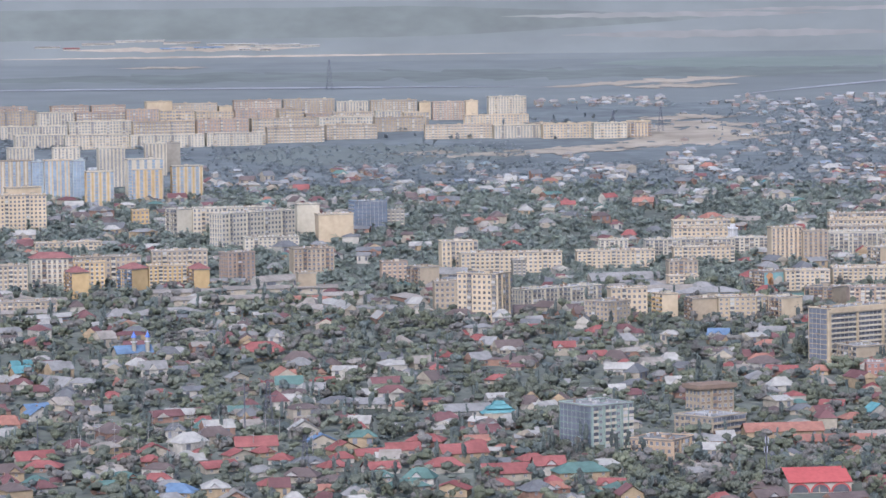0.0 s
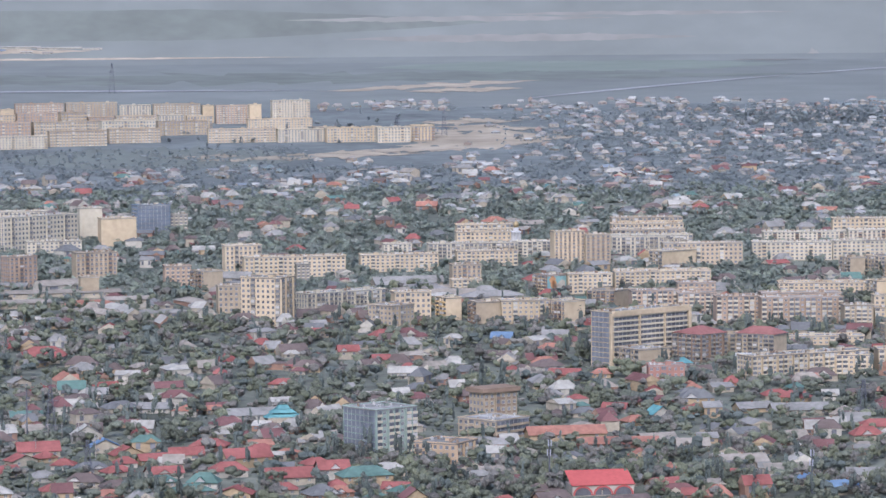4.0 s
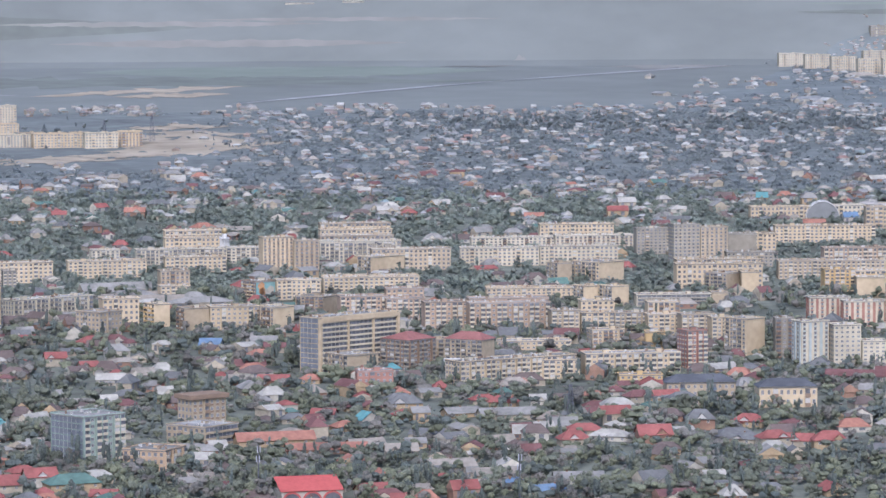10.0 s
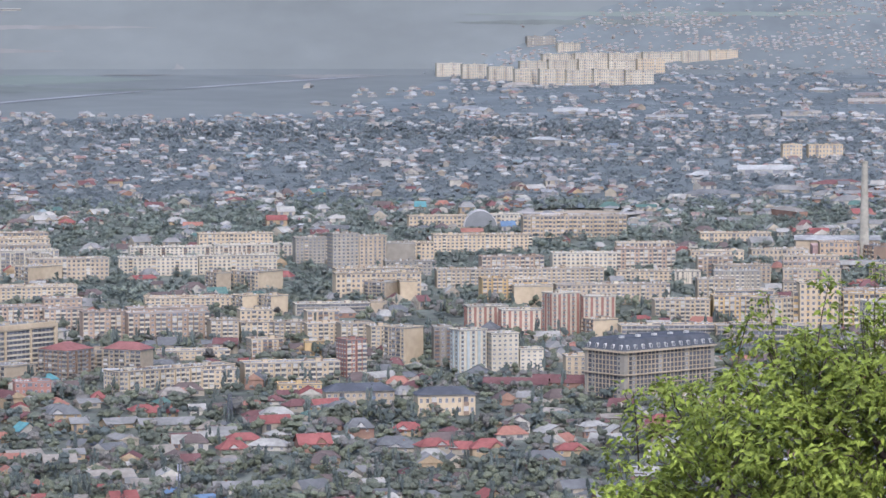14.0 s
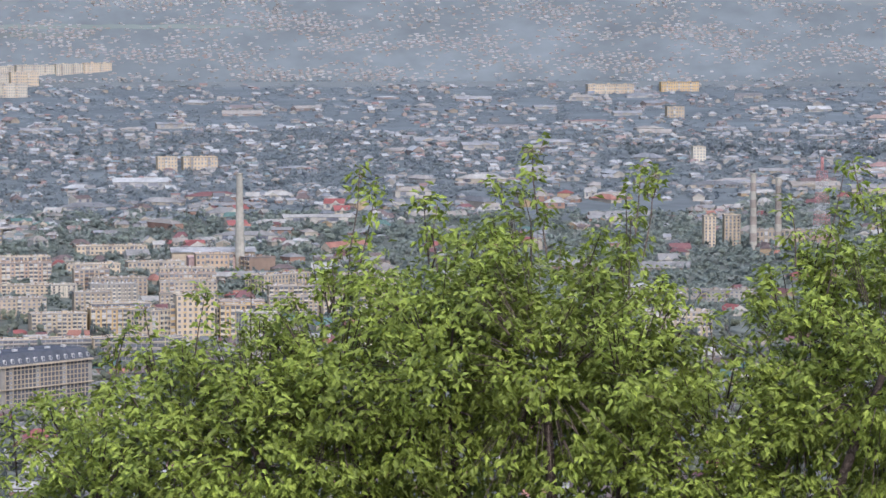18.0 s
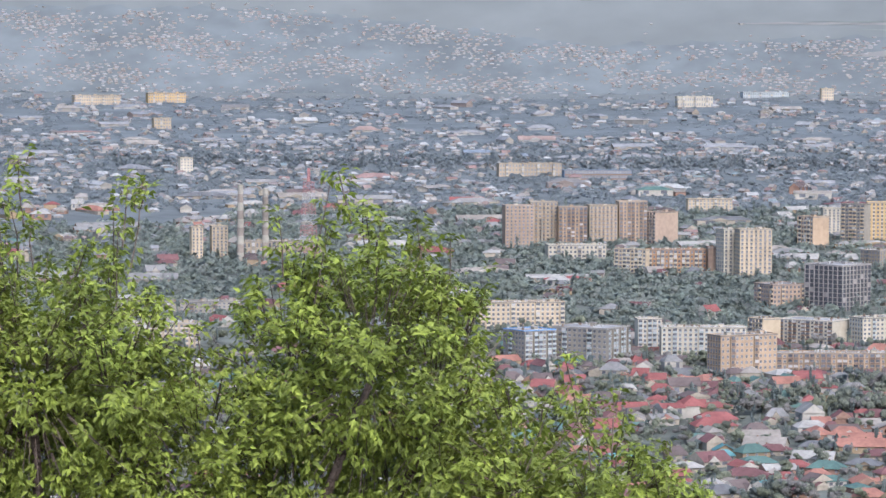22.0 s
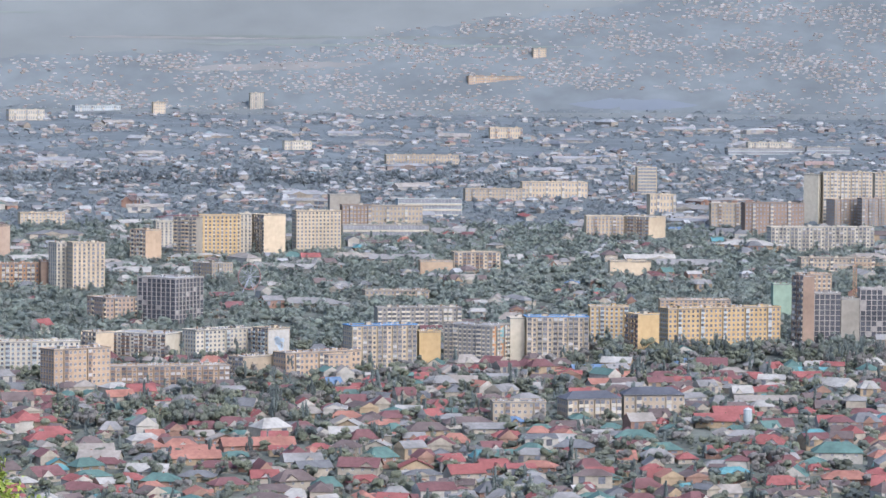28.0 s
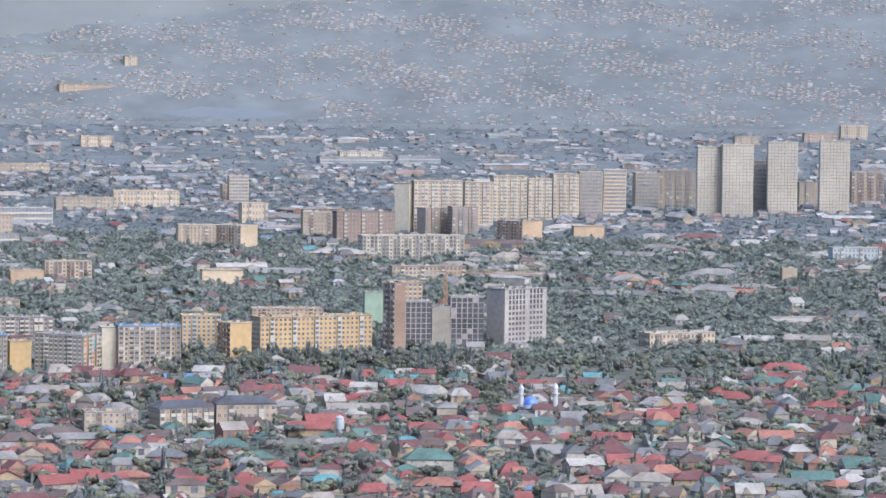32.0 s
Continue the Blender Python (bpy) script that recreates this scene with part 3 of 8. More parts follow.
block(-5.00, 2892, 18.4, 12.0, 27.9, 12, 5, "stripe", "white", "grey")
block(-4.64, 2927, 11.9, 12.0, 25.3, 12, 9, "blank", "grey", "white")
block(-5.78, 2796, 21.7, 12.0, 32.5, 14, 9, "tower", "white", "grey")
block(-7.28, 2981, 22.2, 12.0, 18.7, 14, 10, "tower", "white", "grey")
block(-6.53, 2973, 23.0, 14.0, 18.7, 14, 8, "tower", "white", "grey")
block(-7.51, 2460, 36.3, 14.0, 26.9, 9, 7, "panel", "cream", "white")
block(-7.34, 2588, 27.0, 14.0, 20.6, 9, 7, "blank", "cream", "white")
block(-5.24, 2497, 12.5, 12.0, 10.8, 3, 4, "panel", "yellow", "brown")

# white slabs
block(-4.49, 2406, 13.3, 13.3, 20.1, 6, 33, "blank", "white", "grey")
block(-4.22, 2412, 51.5, 14.0, 20.1, 6, 3, "panel", "white", "cream")
block(-3.73, 2336, 65.0, 14.0, 23.4, 7, 38, "panel", "white", "grey")
block(-3.35, 2303, 37.1, 14.0, 10.4, 4, 6, "panel", "white", "grey")
block(-2.46, 2401, 16.1, 12.0, 22.9, 7, 8, "blank", "white", "grey")
block(-2.10, 2355, 24.7, 14.0, 20.1, 6, 10, "blank", "cream", "white")
block(-1.49, 2433, 24.6, 14.0, 21.1, 7, 17, "glass", "blue", "white")
block(-0.95, 2445, 13.1, 12.0, 13.1, 5, 4, "panel", "grey", "white")

# yellow and brown low blocks
block(-7.50, 2097, 18.3, 12.0, 18.1, 6, 7, "panel", "beige", "white")
block(-6.95, 2122, 26.3, 14.0, 19.1, 6, 6, "panel", "white", "brown", "red")
block(-6.27, 2067, 11.0, 12.0, 16.5, 7, 20, "blank", "yellow", "brown", "red")
block(-6.23, 2111, 19.0, 12.0, 17.6, 6, 3, "panel", "yellow", "white")
block(-6.21, 2137, 41.5, 14.0, 17.8, 5, 6, "panel", "beige", "white")
block(-5.26, 2100, 13.4, 13.4, 14.0, 6, 43, "blank", "yellow", "blue", "red")
block(-4.98, 2110, 26.9, 14.0, 14.8, 6, 6, "panel", "yellow", "white")
block(-4.22, 2094, 10.2, 12.0, 14.0, 6, 17, "blank", "yellow", "brown", "red")
block(-4.92, 2174, 35.6, 14.0, 16.7, 5, 3, "panel", "beige", "white")
block(-3.64, 2125, 19.3, 12.0, 20.3, 9, 28, "panel", "pink", "brown")
block(-2.53, 2161, 26.5, 14.0, 18.1, 6, 12, "panel", "beige", "brown")
block(-2.46, 2074, 11.1, 12.0, 13.2, 4, 7, "blank", "beige", "white")
block(-1.04, 2118, 16.4, 12.0, 13.8, 5, 7, "panel", "pink", "cream")
block(-0.39, 2093, 14.1, 14.1, 13.3, 5, 33, "blank", "beige", "brown")
block(-6.88, 2330, 45.9, 14.0, 6.2, 2, 3, "panel", "cream", "white")
block(-7.54, 1991, 35.2, 14.0, 8.9, 3, 3, "panel", "beige", "white")

# middle estate
block(-0.02, 2180, 23.5, 14.0, 19.3, 6, 9, "panel", "cream", "grey")
block(0.30, 2160, 65.1, 14.0, 13.8, 5, 6, "panel", "cream", "white")
block(1.18, 2139, 8.6, 12.0, 11.5, 5, 5, "panel", "grey", "white")
block(0.90, 1927, 17.8, 25.5, 28.4, 9, 62, "loggia", "cream", "grey")
block(-0.15, 1990, 15.3, 12.0, 16.7, 5, 6, "panel", "beige", "white")
block(1.35, 1965, 55.4, 14.0, 14.5, 5, 34, "loggia", "white", "grey")
block(2.27, 2184, 50.5, 14.0, 11.7, 5, 6, "panel", "cream", "white")
block(2.66, 2278, 19.1, 12.0, 8.4, 4, 7, "panel", "white", "grey")
block(3.42, 2256, 60.5, 14.0, 10.6, 5, 6, "loggia", "white", "grey")
block(3.90, 2210, 40.0, 14.0, 10.7, 5, 6, "panel", "cream", "white")
block(4.93, 2259, 22.6, 14.0, 11.3, 5, 3, "loggia", "white", "grey")
block(5.55, 2206, 20.5, 12.0, 23.5, 12, 14, "tower", "cream", "brown")
block(6.08, 2206, 16.5, 12.0, 21.3, 12, 11, "tower", "beige", "brown")
block(6.52, 2256, 49.9, 14.0, 14.3, 5, 6, "loggia", "white", "grey")
mural(block(5.42, 2066, 14.9, 14.9, 11.7, 5, 34, "blank", "brown", "cream"), 14.9, 11.7, 1, (0,0,2))
block(5.78, 2063, 26.9, 14.0, 12.7, 5, 6, "panel", "cream", "white")
block(6.57, 2081, 59.3, 14.0, 11.8, 5, 6, "panel", "cream", "white")
block(3.82, 2064, 18.2, 12.0, 9.7, 4, 10, "panel", "cream", "white")
block(2.78, 1904, 18.4, 18.4, 14.7, 5, 46, "panel", "beige", "grey")
block(2.84, 1947, 21.3, 12.0, 17.0, 5, 12, "panel", "cream", "white")
block(3.70, 1945, 10.1, 12.0, 13.7, 5, 26, "blank", "cream", "yellow")
block(4.21, 1929, 15.6, 12.0, 13.2, 5, 19, "blank", "beige", "brown")
block(4.65, 1929, 27.9, 14.0, 13.9, 5, 8, "panel", "cream", "white")
block(5.72, 1923, 15.0, 15.0, 14.1, 5, 40, "blank", "cream", "brown")
block(2.49, 1481, 23.2, 23.2, 23.5, 8, 38, "loggia", "teal", "white", flank="glass")
block(3.85, 1468, 19.8, 20.5, 10.4, 3, 62, "loggia", "peach", "white")
block(4.33, 1586, 19.3, 12.0, 14.4, 4, 35, "panel", "beige", "brown", "fascia")
block(4.54, 1532, 23.2, 23.2, 9.8, 3, 49, "band", "beige", "beige")

# hotel and its neighbours
hotel = block(6.48, 1753, 58.5, 14.2, 30.0, 11, 44, "band", "cream", "white", flank="glass")
for x0, x1, z0, z1 in ((-0.4, 1.6, 0, 29.0), (56.9, 58.9, 0, 29.0), (1.6, 56.9, 27.2, 29.6), (20.5, 21.5, 0, 27.2), (39, 40, 0, 27.2)):
    s = Shape()
    s.box(x0, x1, -1.2, 0.1, z0, z1)
    part("facade_frame", s, wall_paint["cream"], hotel)
block(8.01, 1760, 19.9, 19.9, 17.1, 7, 46, "loggia", "brown", "grey", "red", "loggia")
block(8.30, 1780, 12.5, 12.0, 14.9, 7, 6, "loggia", "beige", "grey")
block(9.25, 1764, 13.8, 22.0, 16.5, 8, 62, "loggia", "beige", "grey", "red")
block(7.13, 1698, 18.2, 12.0, 10.3, 3, 5, "panel", "red", "red")
block(6.96, 1740, 20.0, 20.0, 12.3, 4, 36, "blank", "beige", "grey")
block(8.87, 1709, 70.1, 14.0, 13.2, 5, 31, "loggia", "cream", "white")
block(9.50, 1839, 40.6, 14.0, 5.5, 2, 5, "panel", "cream", "white")
block(6.56, 1991, 18.4, 18.4, 11.3, 5, 60, "blank", "beige", "brown")
block(6.85, 1971, 27.2, 14.0, 13.9, 5, 8, "loggia", "pink", "white")
block(7.63, 1965, 22.4, 14.0, 13.2, 5, 5, "loggia", "pink", "white")
block(8.28, 1921, 24.9, 14.0, 16.7, 6, 8, "loggia", "pink", "white")
block(9.04, 1911, 46.3, 14.0, 17.3, 6, 8, "loggia", "pink", "white")
block(10.42, 1902, 16.7, 12.0, 14.0, 6, 9, "loggia", "beige", "white")
block(9.33, 2047, 57.4, 14.0, 8.9, 5, 3, "panel", "cream", "white")
block(6.58, 2093, 58.9, 14.0, 11.2, 5, 6, "panel", "cream", "white")
block(7.37, 2187, 29.4, 12.0, 12.4, 5, 42, "blank", "cream", "grey")
block(7.39, 2211, 51.9, 14.0, 14.8, 5, 6, "panel", "beige", "white")
block(6.51, 2258, 54.3, 14.0, 15.1, 6, 3, "loggia", "white", "grey")
block(8.89, 2235, 52.2, 14.0, 12.7, 5, 3, "panel", "white", "cream")
block(10.24, 2241, 51.8, 14.0, 13.0, 5, 6, "panel", "white", "cream")
block(9.08, 2335, 58.0, 14.0, 8.6, 5, 6, "panel", "white", "brown")
block(10.50, 2334, 54.0, 14.0, 10.1, 5, 6, "panel", "white", "brown")

# pink and grey blocks
block(11.87, 2303, 23.3, 14.0, 18.1, 9, 9, "panel", "grey", "beige")
block(12.50, 2243, 18.1, 12.0, 27.0, 12, 18, "tower", "grey", "beige")
block(12.95, 2249, 18.3, 12.0, 24.8, 12, 11, "tower", "beige", "grey")
block(13.41, 2282, 19.2, 12.0, 16.7, 7, 7, "blank", "grey", "beige")
block(14.20, 2373, 70.1, 14.0, 12.6, 5, 6, "panel", "cream", "white")
block(13.39, 2230, 33.6, 14.0, 10.0, 4, 6, "panel", "grey", "beige")
block(10.53, 2144, 11.3, 11.3, 12.9, 5, 35, "blank", "beige", "grey")
block(11.24, 2144, 23.8, 23.8, 13.3, 5, 49, "blank", "cream", "grey")
block(12.55, 2109, 54.0, 14.0, 16.2, 5, 9, "panel", "cream", "white")
block(13.39, 2092, 16.1, 16.1, 12.6, 5, 56, "blank", "beige", "grey")
block(13.64, 2093, 10.5, 12.0, 13.3, 5, 7, "blank", "cream", "grey")
block(14.26, 2163, 108.0, 14.0, 12.3, 5, 6, "panel", "beige", "white")
block(15.02, 2088, 41.5, 14.0, 14.6, 6, 9, "loggia", "cream", "yellow")
block(10.97, 2032, 11.8, 11.8, 11.9, 5, 31, "blank", "cream", "grey")
block(11.45, 2026, 12.6, 12.6, 12.6, 5, 36, "blank", "cream", "grey")
block(11.87, 2026, 45.1, 14.0, 7.5, 4, 8, "band", "white", "grey")
block(13.14, 2032, 9.5, 12.0, 8.2, 4, 6, "blank", "beige", "brown")
block(9.34, 2054, 57.1, 14.0, 8.3, 5, 6, "panel", "cream", "white")
block(10.43, 1898, 16.0, 12.0, 14.6, 6, 9, "loggia", "beige", "white")
block(10.93, 1907, 19.3, 12.0, 12.2, 5, 9, "loggia", "cream", "white")
block(11.50, 1907, 18.7, 12.0, 12.1, 5, 9, "loggia", "beige", "white")
block(12.06, 1898, 18.6, 12.0, 12.4, 5, 9, "loggia", "cream", "white")
block(12.63, 1884, 19.3, 12.0, 14.2, 6, 12, "loggia", "beige", "white")
block(13.14, 1875, 11.5, 12.0, 13.8, 6, 12, "loggia", "cream", "white")
block(13.71, 1810, 14.9, 14.9, 21.5, 9, 47, "blank", "cream", "grey")
block(14.21, 1811, 9.7, 12.0, 21.8, 9, 6, "loggia", "grey", "brown")
block(14.65, 1778, 15.9, 12.0, 24.4, 12, 26, "stripe", "white", "lightblue")
block(15.19, 1779, 14.9, 12.0, 22.6, 12, 17, "panel", "white", "lightblue")
block(15.67, 1784, 12.5, 12.0, 13.7, 6, 6, "panel", "white", "lightblue")
block(12.72, 1772, 11.9, 12.0, 20.2, 8, 26, "loggia", "red", "white")
block(12.02, 1843, 10.5, 12.0, 9.9, 4, 3, "blank", "yellow", "white")
block(11.12, 1843, 17.8, 12.0, 11.1, 5, 15, "loggia", "cream", "brown")
block(11.00, 1747, 50.2, 14.0, 11.7, 4, 10, "loggia", "cream", "white")
block(9.47, 1732, 43.5, 14.0, 10.5, 4, 5, "loggia", "cream", "white")
block(11.58, 1713, 21.8, 12.0, 5.8, 2, 5, "panel", "yellow", "white")
block(12.38, 1672, 34.2, 14.0, 7.9, 2, 7, "panel", "beige", "blue", "slate")
block(13.94, 1642, 28.3, 14.0, 10.5, 2, 9, "panel", "cream", "brown", "slate")

# around the large ribbed block
block(17.44, 1692, 64.0, 29.0, 25.4, 10, 44, "pilaster", "grey", "beige", "mansard")
block(17.98, 1656, 46.1, 14.0, 8.3, 2, 7, "panel", "cream", "white")
block(16.45, 1732, 10.5, 12.0, 17.4, 7, 8, "panel", "cream", "grey")
block(14.78, 1953, 23.7, 14.0, 15.1, 7, 8, "stripe", "white", "red")
block(15.36, 1938, 28.1, 14.0, 14.9, 7, 8, "stripe", "white", "red")
block(16.22, 1930, 18.2, 12.0, 25.5, 10, 30, "stripe", "white", "red")
block(16.75, 1930, 18.3, 12.0, 23.9, 10, 9, "stripe", "white", "red")
block(16.91, 1912, 16.0, 12.0, 12.8, 5, 29, "blank", "cream", "brown")
block(15.03, 2081, 19.0, 12.0, 16.4, 7, 10, "loggia", "yellow", "cream")
block(15.57, 2068, 23.5, 14.0, 13.2, 5, 6, "blank", "cream", "beige")
block(16.29, 2074, 70.6, 14.0, 13.2, 5, 9, "panel", "beige", "white")
block(16.22, 2125, 42.7, 14.0, 7.1, 5, 6, "panel", "white", "cream")
block(17.30, 2192, 39.7, 14.0, 8.1, 5, 6, "panel", "cream", "white")
block(18.29, 2188, 16.2, 12.0, 8.8, 5, 7, "rib", "white", "grey")
block(18.95, 2130, 29.3, 14.0, 15.6, 6, 6, "rib", "grey", "white")
block(17.95, 1987, 32.8, 14.0, 14.9, 6, 8, "loggia", "cream", "white")
block(18.94, 1989, 31.5, 14.0, 17.2, 6, 8, "loggia", "yellow", "white")
block(17.38, 1903, 53.8, 14.0, 10.8, 4, 8, "band", "cream", "grey")
block(18.99, 1906, 50.4, 14.0, 10.8, 4, 5, "band", "cream", "grey")
block(15.72, 2468, 76.2, 14.0, 16.5, 5, 7, "loggia", "beige", "cream")
block(13.79, 2532, 48.5, 14.0, 10.2, 3, 7, "panel", "cream", "white")
block(15.13, 2541, 25.6, 14.0, 10.6, 3, 7, "panel", "white", "cream")

# beside and behind the leafy tree
block(21.87, 2206, 44.3, 17.9, 11.8, 4, 44, "panel", "cream", "grey")
block(19.95, 1939, 19.7, 19.7, 21.8, 7, 44, "loggia", "cream", "white")
block(20.39, 1943, 22.2, 14.0, 30.6, 9, 8, "tower", "cream", "yellow")
block(21.58, 1810, 21.6, 12.0, 36.5, 13, 30, "tower", "white", "grey")
block(21.12, 1967, 27.0, 14.0, 21.8, 6, 5, "loggia", "yellow", "white")
block(19.25, 1879, 31.4, 14.0, 15.1, 4, 5, "band", "cream", "grey")
block(21.95, 2082, 33.5, 14.0, 12.6, 5, 6, "panel", "beige", "white")
block(22.87, 2070, 48.5, 14.0, 12.5, 5, 6, "panel", "cream", "white")
block(23.50, 1826, 18.5, 12.0, 36.8, 12, 9, "tower", "white", "grey")
block(20.72, 2334, 25.8, 14.0, 12.5, 3, 6, "panel", "peach", "beige")
block(21.62, 2333, 20.9, 20.9, 10.1, 3, 31, "blank", "brown", "beige")
block(20.11, 2116, 36.4, 14.0, 10.6, 5, 3, "panel", "beige", "white")
block(28.29, 1979, 40.6, 14.0, 15.9, 5, 8, "panel", "beige", "white")
block(28.71, 2154, 57.4, 14.0, 7.9, 3, 9, "panel", "grey", "brown")
block(29.31, 2493, 8.4, 12.0, 23.2, 9, 8, "panel", "cream", "grey")
block(29.65, 2501, 11.8, 12.0, 23.2, 9, 8, "panel", "cream", "grey")

# towers behind the park
block(34.61, 2574, 22.0, 12.0, 32.7, 12, 12, "tower", "pink", "beige")
block(35.03, 2592, 21.0, 14.0, 33.8, 11, 7, "tower", "beige", "brown")
block(35.51, 2586, 22.0, 14.0, 30.6, 10, 7, "loggia", "peach", "brown")
block(35.22, 2592, 16.1, 16.1, 20.8, 8, 54, "blank", "grey", "pink")
block(35.45, 2593, 11.4, 12.0, 18.2, 7, 8, "blank", "pink", "beige")
block(36.03, 2603, 22.0, 14.0, 30.4, 10, 11, "tower", "beige", "brown")
block(36.53, 2607, 22.0, 14.0, 33.2, 11, 11, "loggia", "peach", "brown")
block(37.14, 2606, 24.3, 12.4, 25.2, 9, 44, "blank", "pink", "grey")
block(35.34, 2493, 43.1, 14.0, 10.8, 3, 10, "panel", "white", "grey")
block(36.99, 2397, 5.1, 25.3, 17.6, 6, 62, "loggia", "cream", "white")
block(37.02, 2404, 41.9, 14.0, 16.9, 5, 7, "loggia", "orange", "white")
block(38.04, 2400, 5.6, 12.0, 19.3, 5, 8, "blank", "brown", "orange")
block(38.30, 2386, 10.8, 12.0, 33.5, 12, 28, "panel", "white", "grey")
block(38.57, 2372, 23.1, 14.0, 34.9, 12, 16, "tower", "cream", "grey")
block(37.69, 2888, 37.9, 14.0, 11.1, 4, 8, "panel", "cream", "white")
block(39.96, 2698, 13.6, 12.0, 21.1, 9, 9, "panel", "white", "grey")
block(39.79, 2589, 16.5, 16.5, 24.2, 7, 43, "blank", "peach", "white")
block(40.64, 2610, 11.1, 19.7, 32.2, 11, 62, "loggia", "grey", "cream")
block(40.70, 2619, 31.5, 14.0, 33.1, 11, 4, "tower", "yellow", "white")
block(41.38, 2631, 8.9, 12.0, 33.3, 11, 8, "tower", "white", "grey")
block(41.78, 2625, 19.7, 19.7, 33.1, 11, 32, "blank", "cream", "grey")
block(42.33, 2663, 36.3, 14.0, 33.1, 11, 15, "tower", "cream", "white")
block(43.10, 2811, 24.6, 14.0, 25.6, 7, 8, "panel", "brown", "beige")
block(40.29, 2185, 30.1, 30.1, 29.9, 10, 53, "frame", "grey", "grey")
block(39.13, 2193, 23.9, 23.9, 16.1, 5, 31, "panel", "pink", "cream")
block(40.91, 2455, 20.3, 20.3, 12.3, 4, 43, "panel", "beige", "grey")

# blue and peach slabs
block(34.12, 2067, 55.5, 14.0, 18.0, 6, 11, "panel", "cream", "white")
block(34.94, 1914, 21.6, 21.6, 19.9, 7, 34, "loggia", "grey", "lightblue", "blue")
block(36.34, 1916, 27.2, 35.4, 21.2, 7, 62, "loggia", "grey", "lightblue")
block(36.86, 1970, 14.0, 12.0, 20.5, 7, 9, "loggia", "white", "lightblue")
block(37.26, 1937, 48.6, 14.0, 19.8, 7, 5, "panel", "white", "lightblue")
block(38.26, 1864, 36.7, 14.0, 24.4, 7, 32, "panel", "peach", "brown")
block(39.20, 1884, 67.2, 14.0, 12.6, 4, 8, "loggia", "peach", "brown")
block(38.96, 2000, 13.3, 13.3, 17.4, 6, 37, "blank", "cream", "grey")
block(40.13, 2014, 22.9, 35.7, 14.8, 6, 62, "loggia", "white", "brown")
block(40.64, 2016, 43.6, 14.0, 16.8, 6, 35, "panel", "white", "lightblue")
mural(block(41.86, 2020, 15.9, 15.9, 17.5, 6, 36, "blank", "cream", "lightblue"), 15.9, 17.5, 2, (3,3,2))
block(41.44, 1929, 24.2, 12.0, 12.2, 4, 44, "blank", "beige", "grey")
block(42.16, 1931, 50.0, 14.0, 14.2, 4, 30, "panel", "peach", "white")

# white and yellow slabs
block(43.28, 1963, 40.9, 14.0, 26.3, 9, 22, "loggia", "cream", "grey", "blue")
block(44.42, 1986, 12.8, 12.0, 20.6, 7, 10, "blank", "yellow", "brown")
block(43.71, 2155, 54.5, 14.0, 15.2, 5, 9, "loggia", "grey", "white")
mural(block(45.63, 1988, 22.6, 31.5, 24.0, 9, 62, "loggia", "grey", "white"), 22.6, 24.0, 0, (1,2,0))
block(45.96, 2010, 8.8, 12.0, 26.3, 9, 10, "blank", "white", "brown")
block(46.24, 2006, 37.2, 14.0, 27.5, 9, 8, "loggia", "cream", "grey", "blue")
block(47.31, 2107, 24.0, 14.0, 22.6, 8, 6, "panel", "yellow", "lightblue")
block(48.12, 2049, 16.6, 12.0, 24.7, 8, 39, "blank", "yellow", "brown")
block(48.63, 2078, 77.4, 14.0, 25.0, 8, 26, "panel", "yellow", "lightblue")
block(48.49, 2233, 46.4, 14.0, 13.4, 7, 6, "panel", "peach", "yellow")
block(50.39, 2262, 14.4, 12.0, 21.8, 7, 7, "blank", "green", "white")
block(50.89, 2106, 9.4, 9.4, 43.5, 12, 42, "blank", "brown", "grey")
block(50.79, 2264, 22.8, 14.0, 28.6, 9, 6, "panel", "peach", "white")
block(51.08, 2124, 16.4, 12.0, 31.1, 9, 7, "frame", "grey", "grey")
block(51.53, 2126, 11.4, 12.0, 27.6, 9, 7, "blank", "grey", "white")
block(51.85, 2128, 20.7, 12.0, 33.9, 10, 7, "frame", "grey", "grey")
block(50.85, 2553, 56.3, 14.0, 11.0, 3, 11, "panel", "beige", "white")
block(50.34, 2709, 85.0, 14.0, 19.8, 6, 15, "loggia", "white", "grey")
block(49.90, 2854, 51.4, 14.0, 26.6, 8, 16, "panel", "brown", "white")
block(49.33, 2925, 30.5, 14.0, 20.4, 6, 8, "panel", "beige", "brown")
block(47.23, 2806, 31.1, 14.0, 18.7, 6, 8, "panel", "cream", "brown")
block(48.28, 2802, 26.4, 26.4, 18.7, 6, 58, "blank", "cream", "brown")
block(48.08, 3264, 18.8, 12.0, 26.6, 8, 10, "band", "cream", "white")
block(48.30, 3043, 23.9, 14.0, 18.2, 3, 13, "panel", "cream", "white")
block(45.00, 2523, 34.7, 14.0, 15.2, 5, 7, "loggia", "cream", "brown")
block(44.43, 2505, 24.4, 14.0, 10.1, 2, 7, "blank", "peach", "beige")
block(47.64, 2510, 30.3, 14.0, 10.9, 3, 7, "blank", "cream", "grey")
block(42.18, 1942, 36.4, 14.0, 12.4, 4, 5, "panel", "peach", "grey")
block(43.41, 2892, 53.5, 14.0, 18.3, 4, 8, "panel", "beige", "white")
block(44.04, 2995, 57.5, 14.0, 16.0, 3, 8, "band", "lightblue", "white")
block(42.89, 3024, 27.5, 14.0, 17.2, 3, 8, "blank", "grey", "lightblue")
block(43.11, 2787, 72.2, 14.0, 11.2, 2, 8, "band", "grey", "white")
block(43.50, 2336, 45.0, 14.0, 6.3, 2, 10, "panel", "beige", "white")
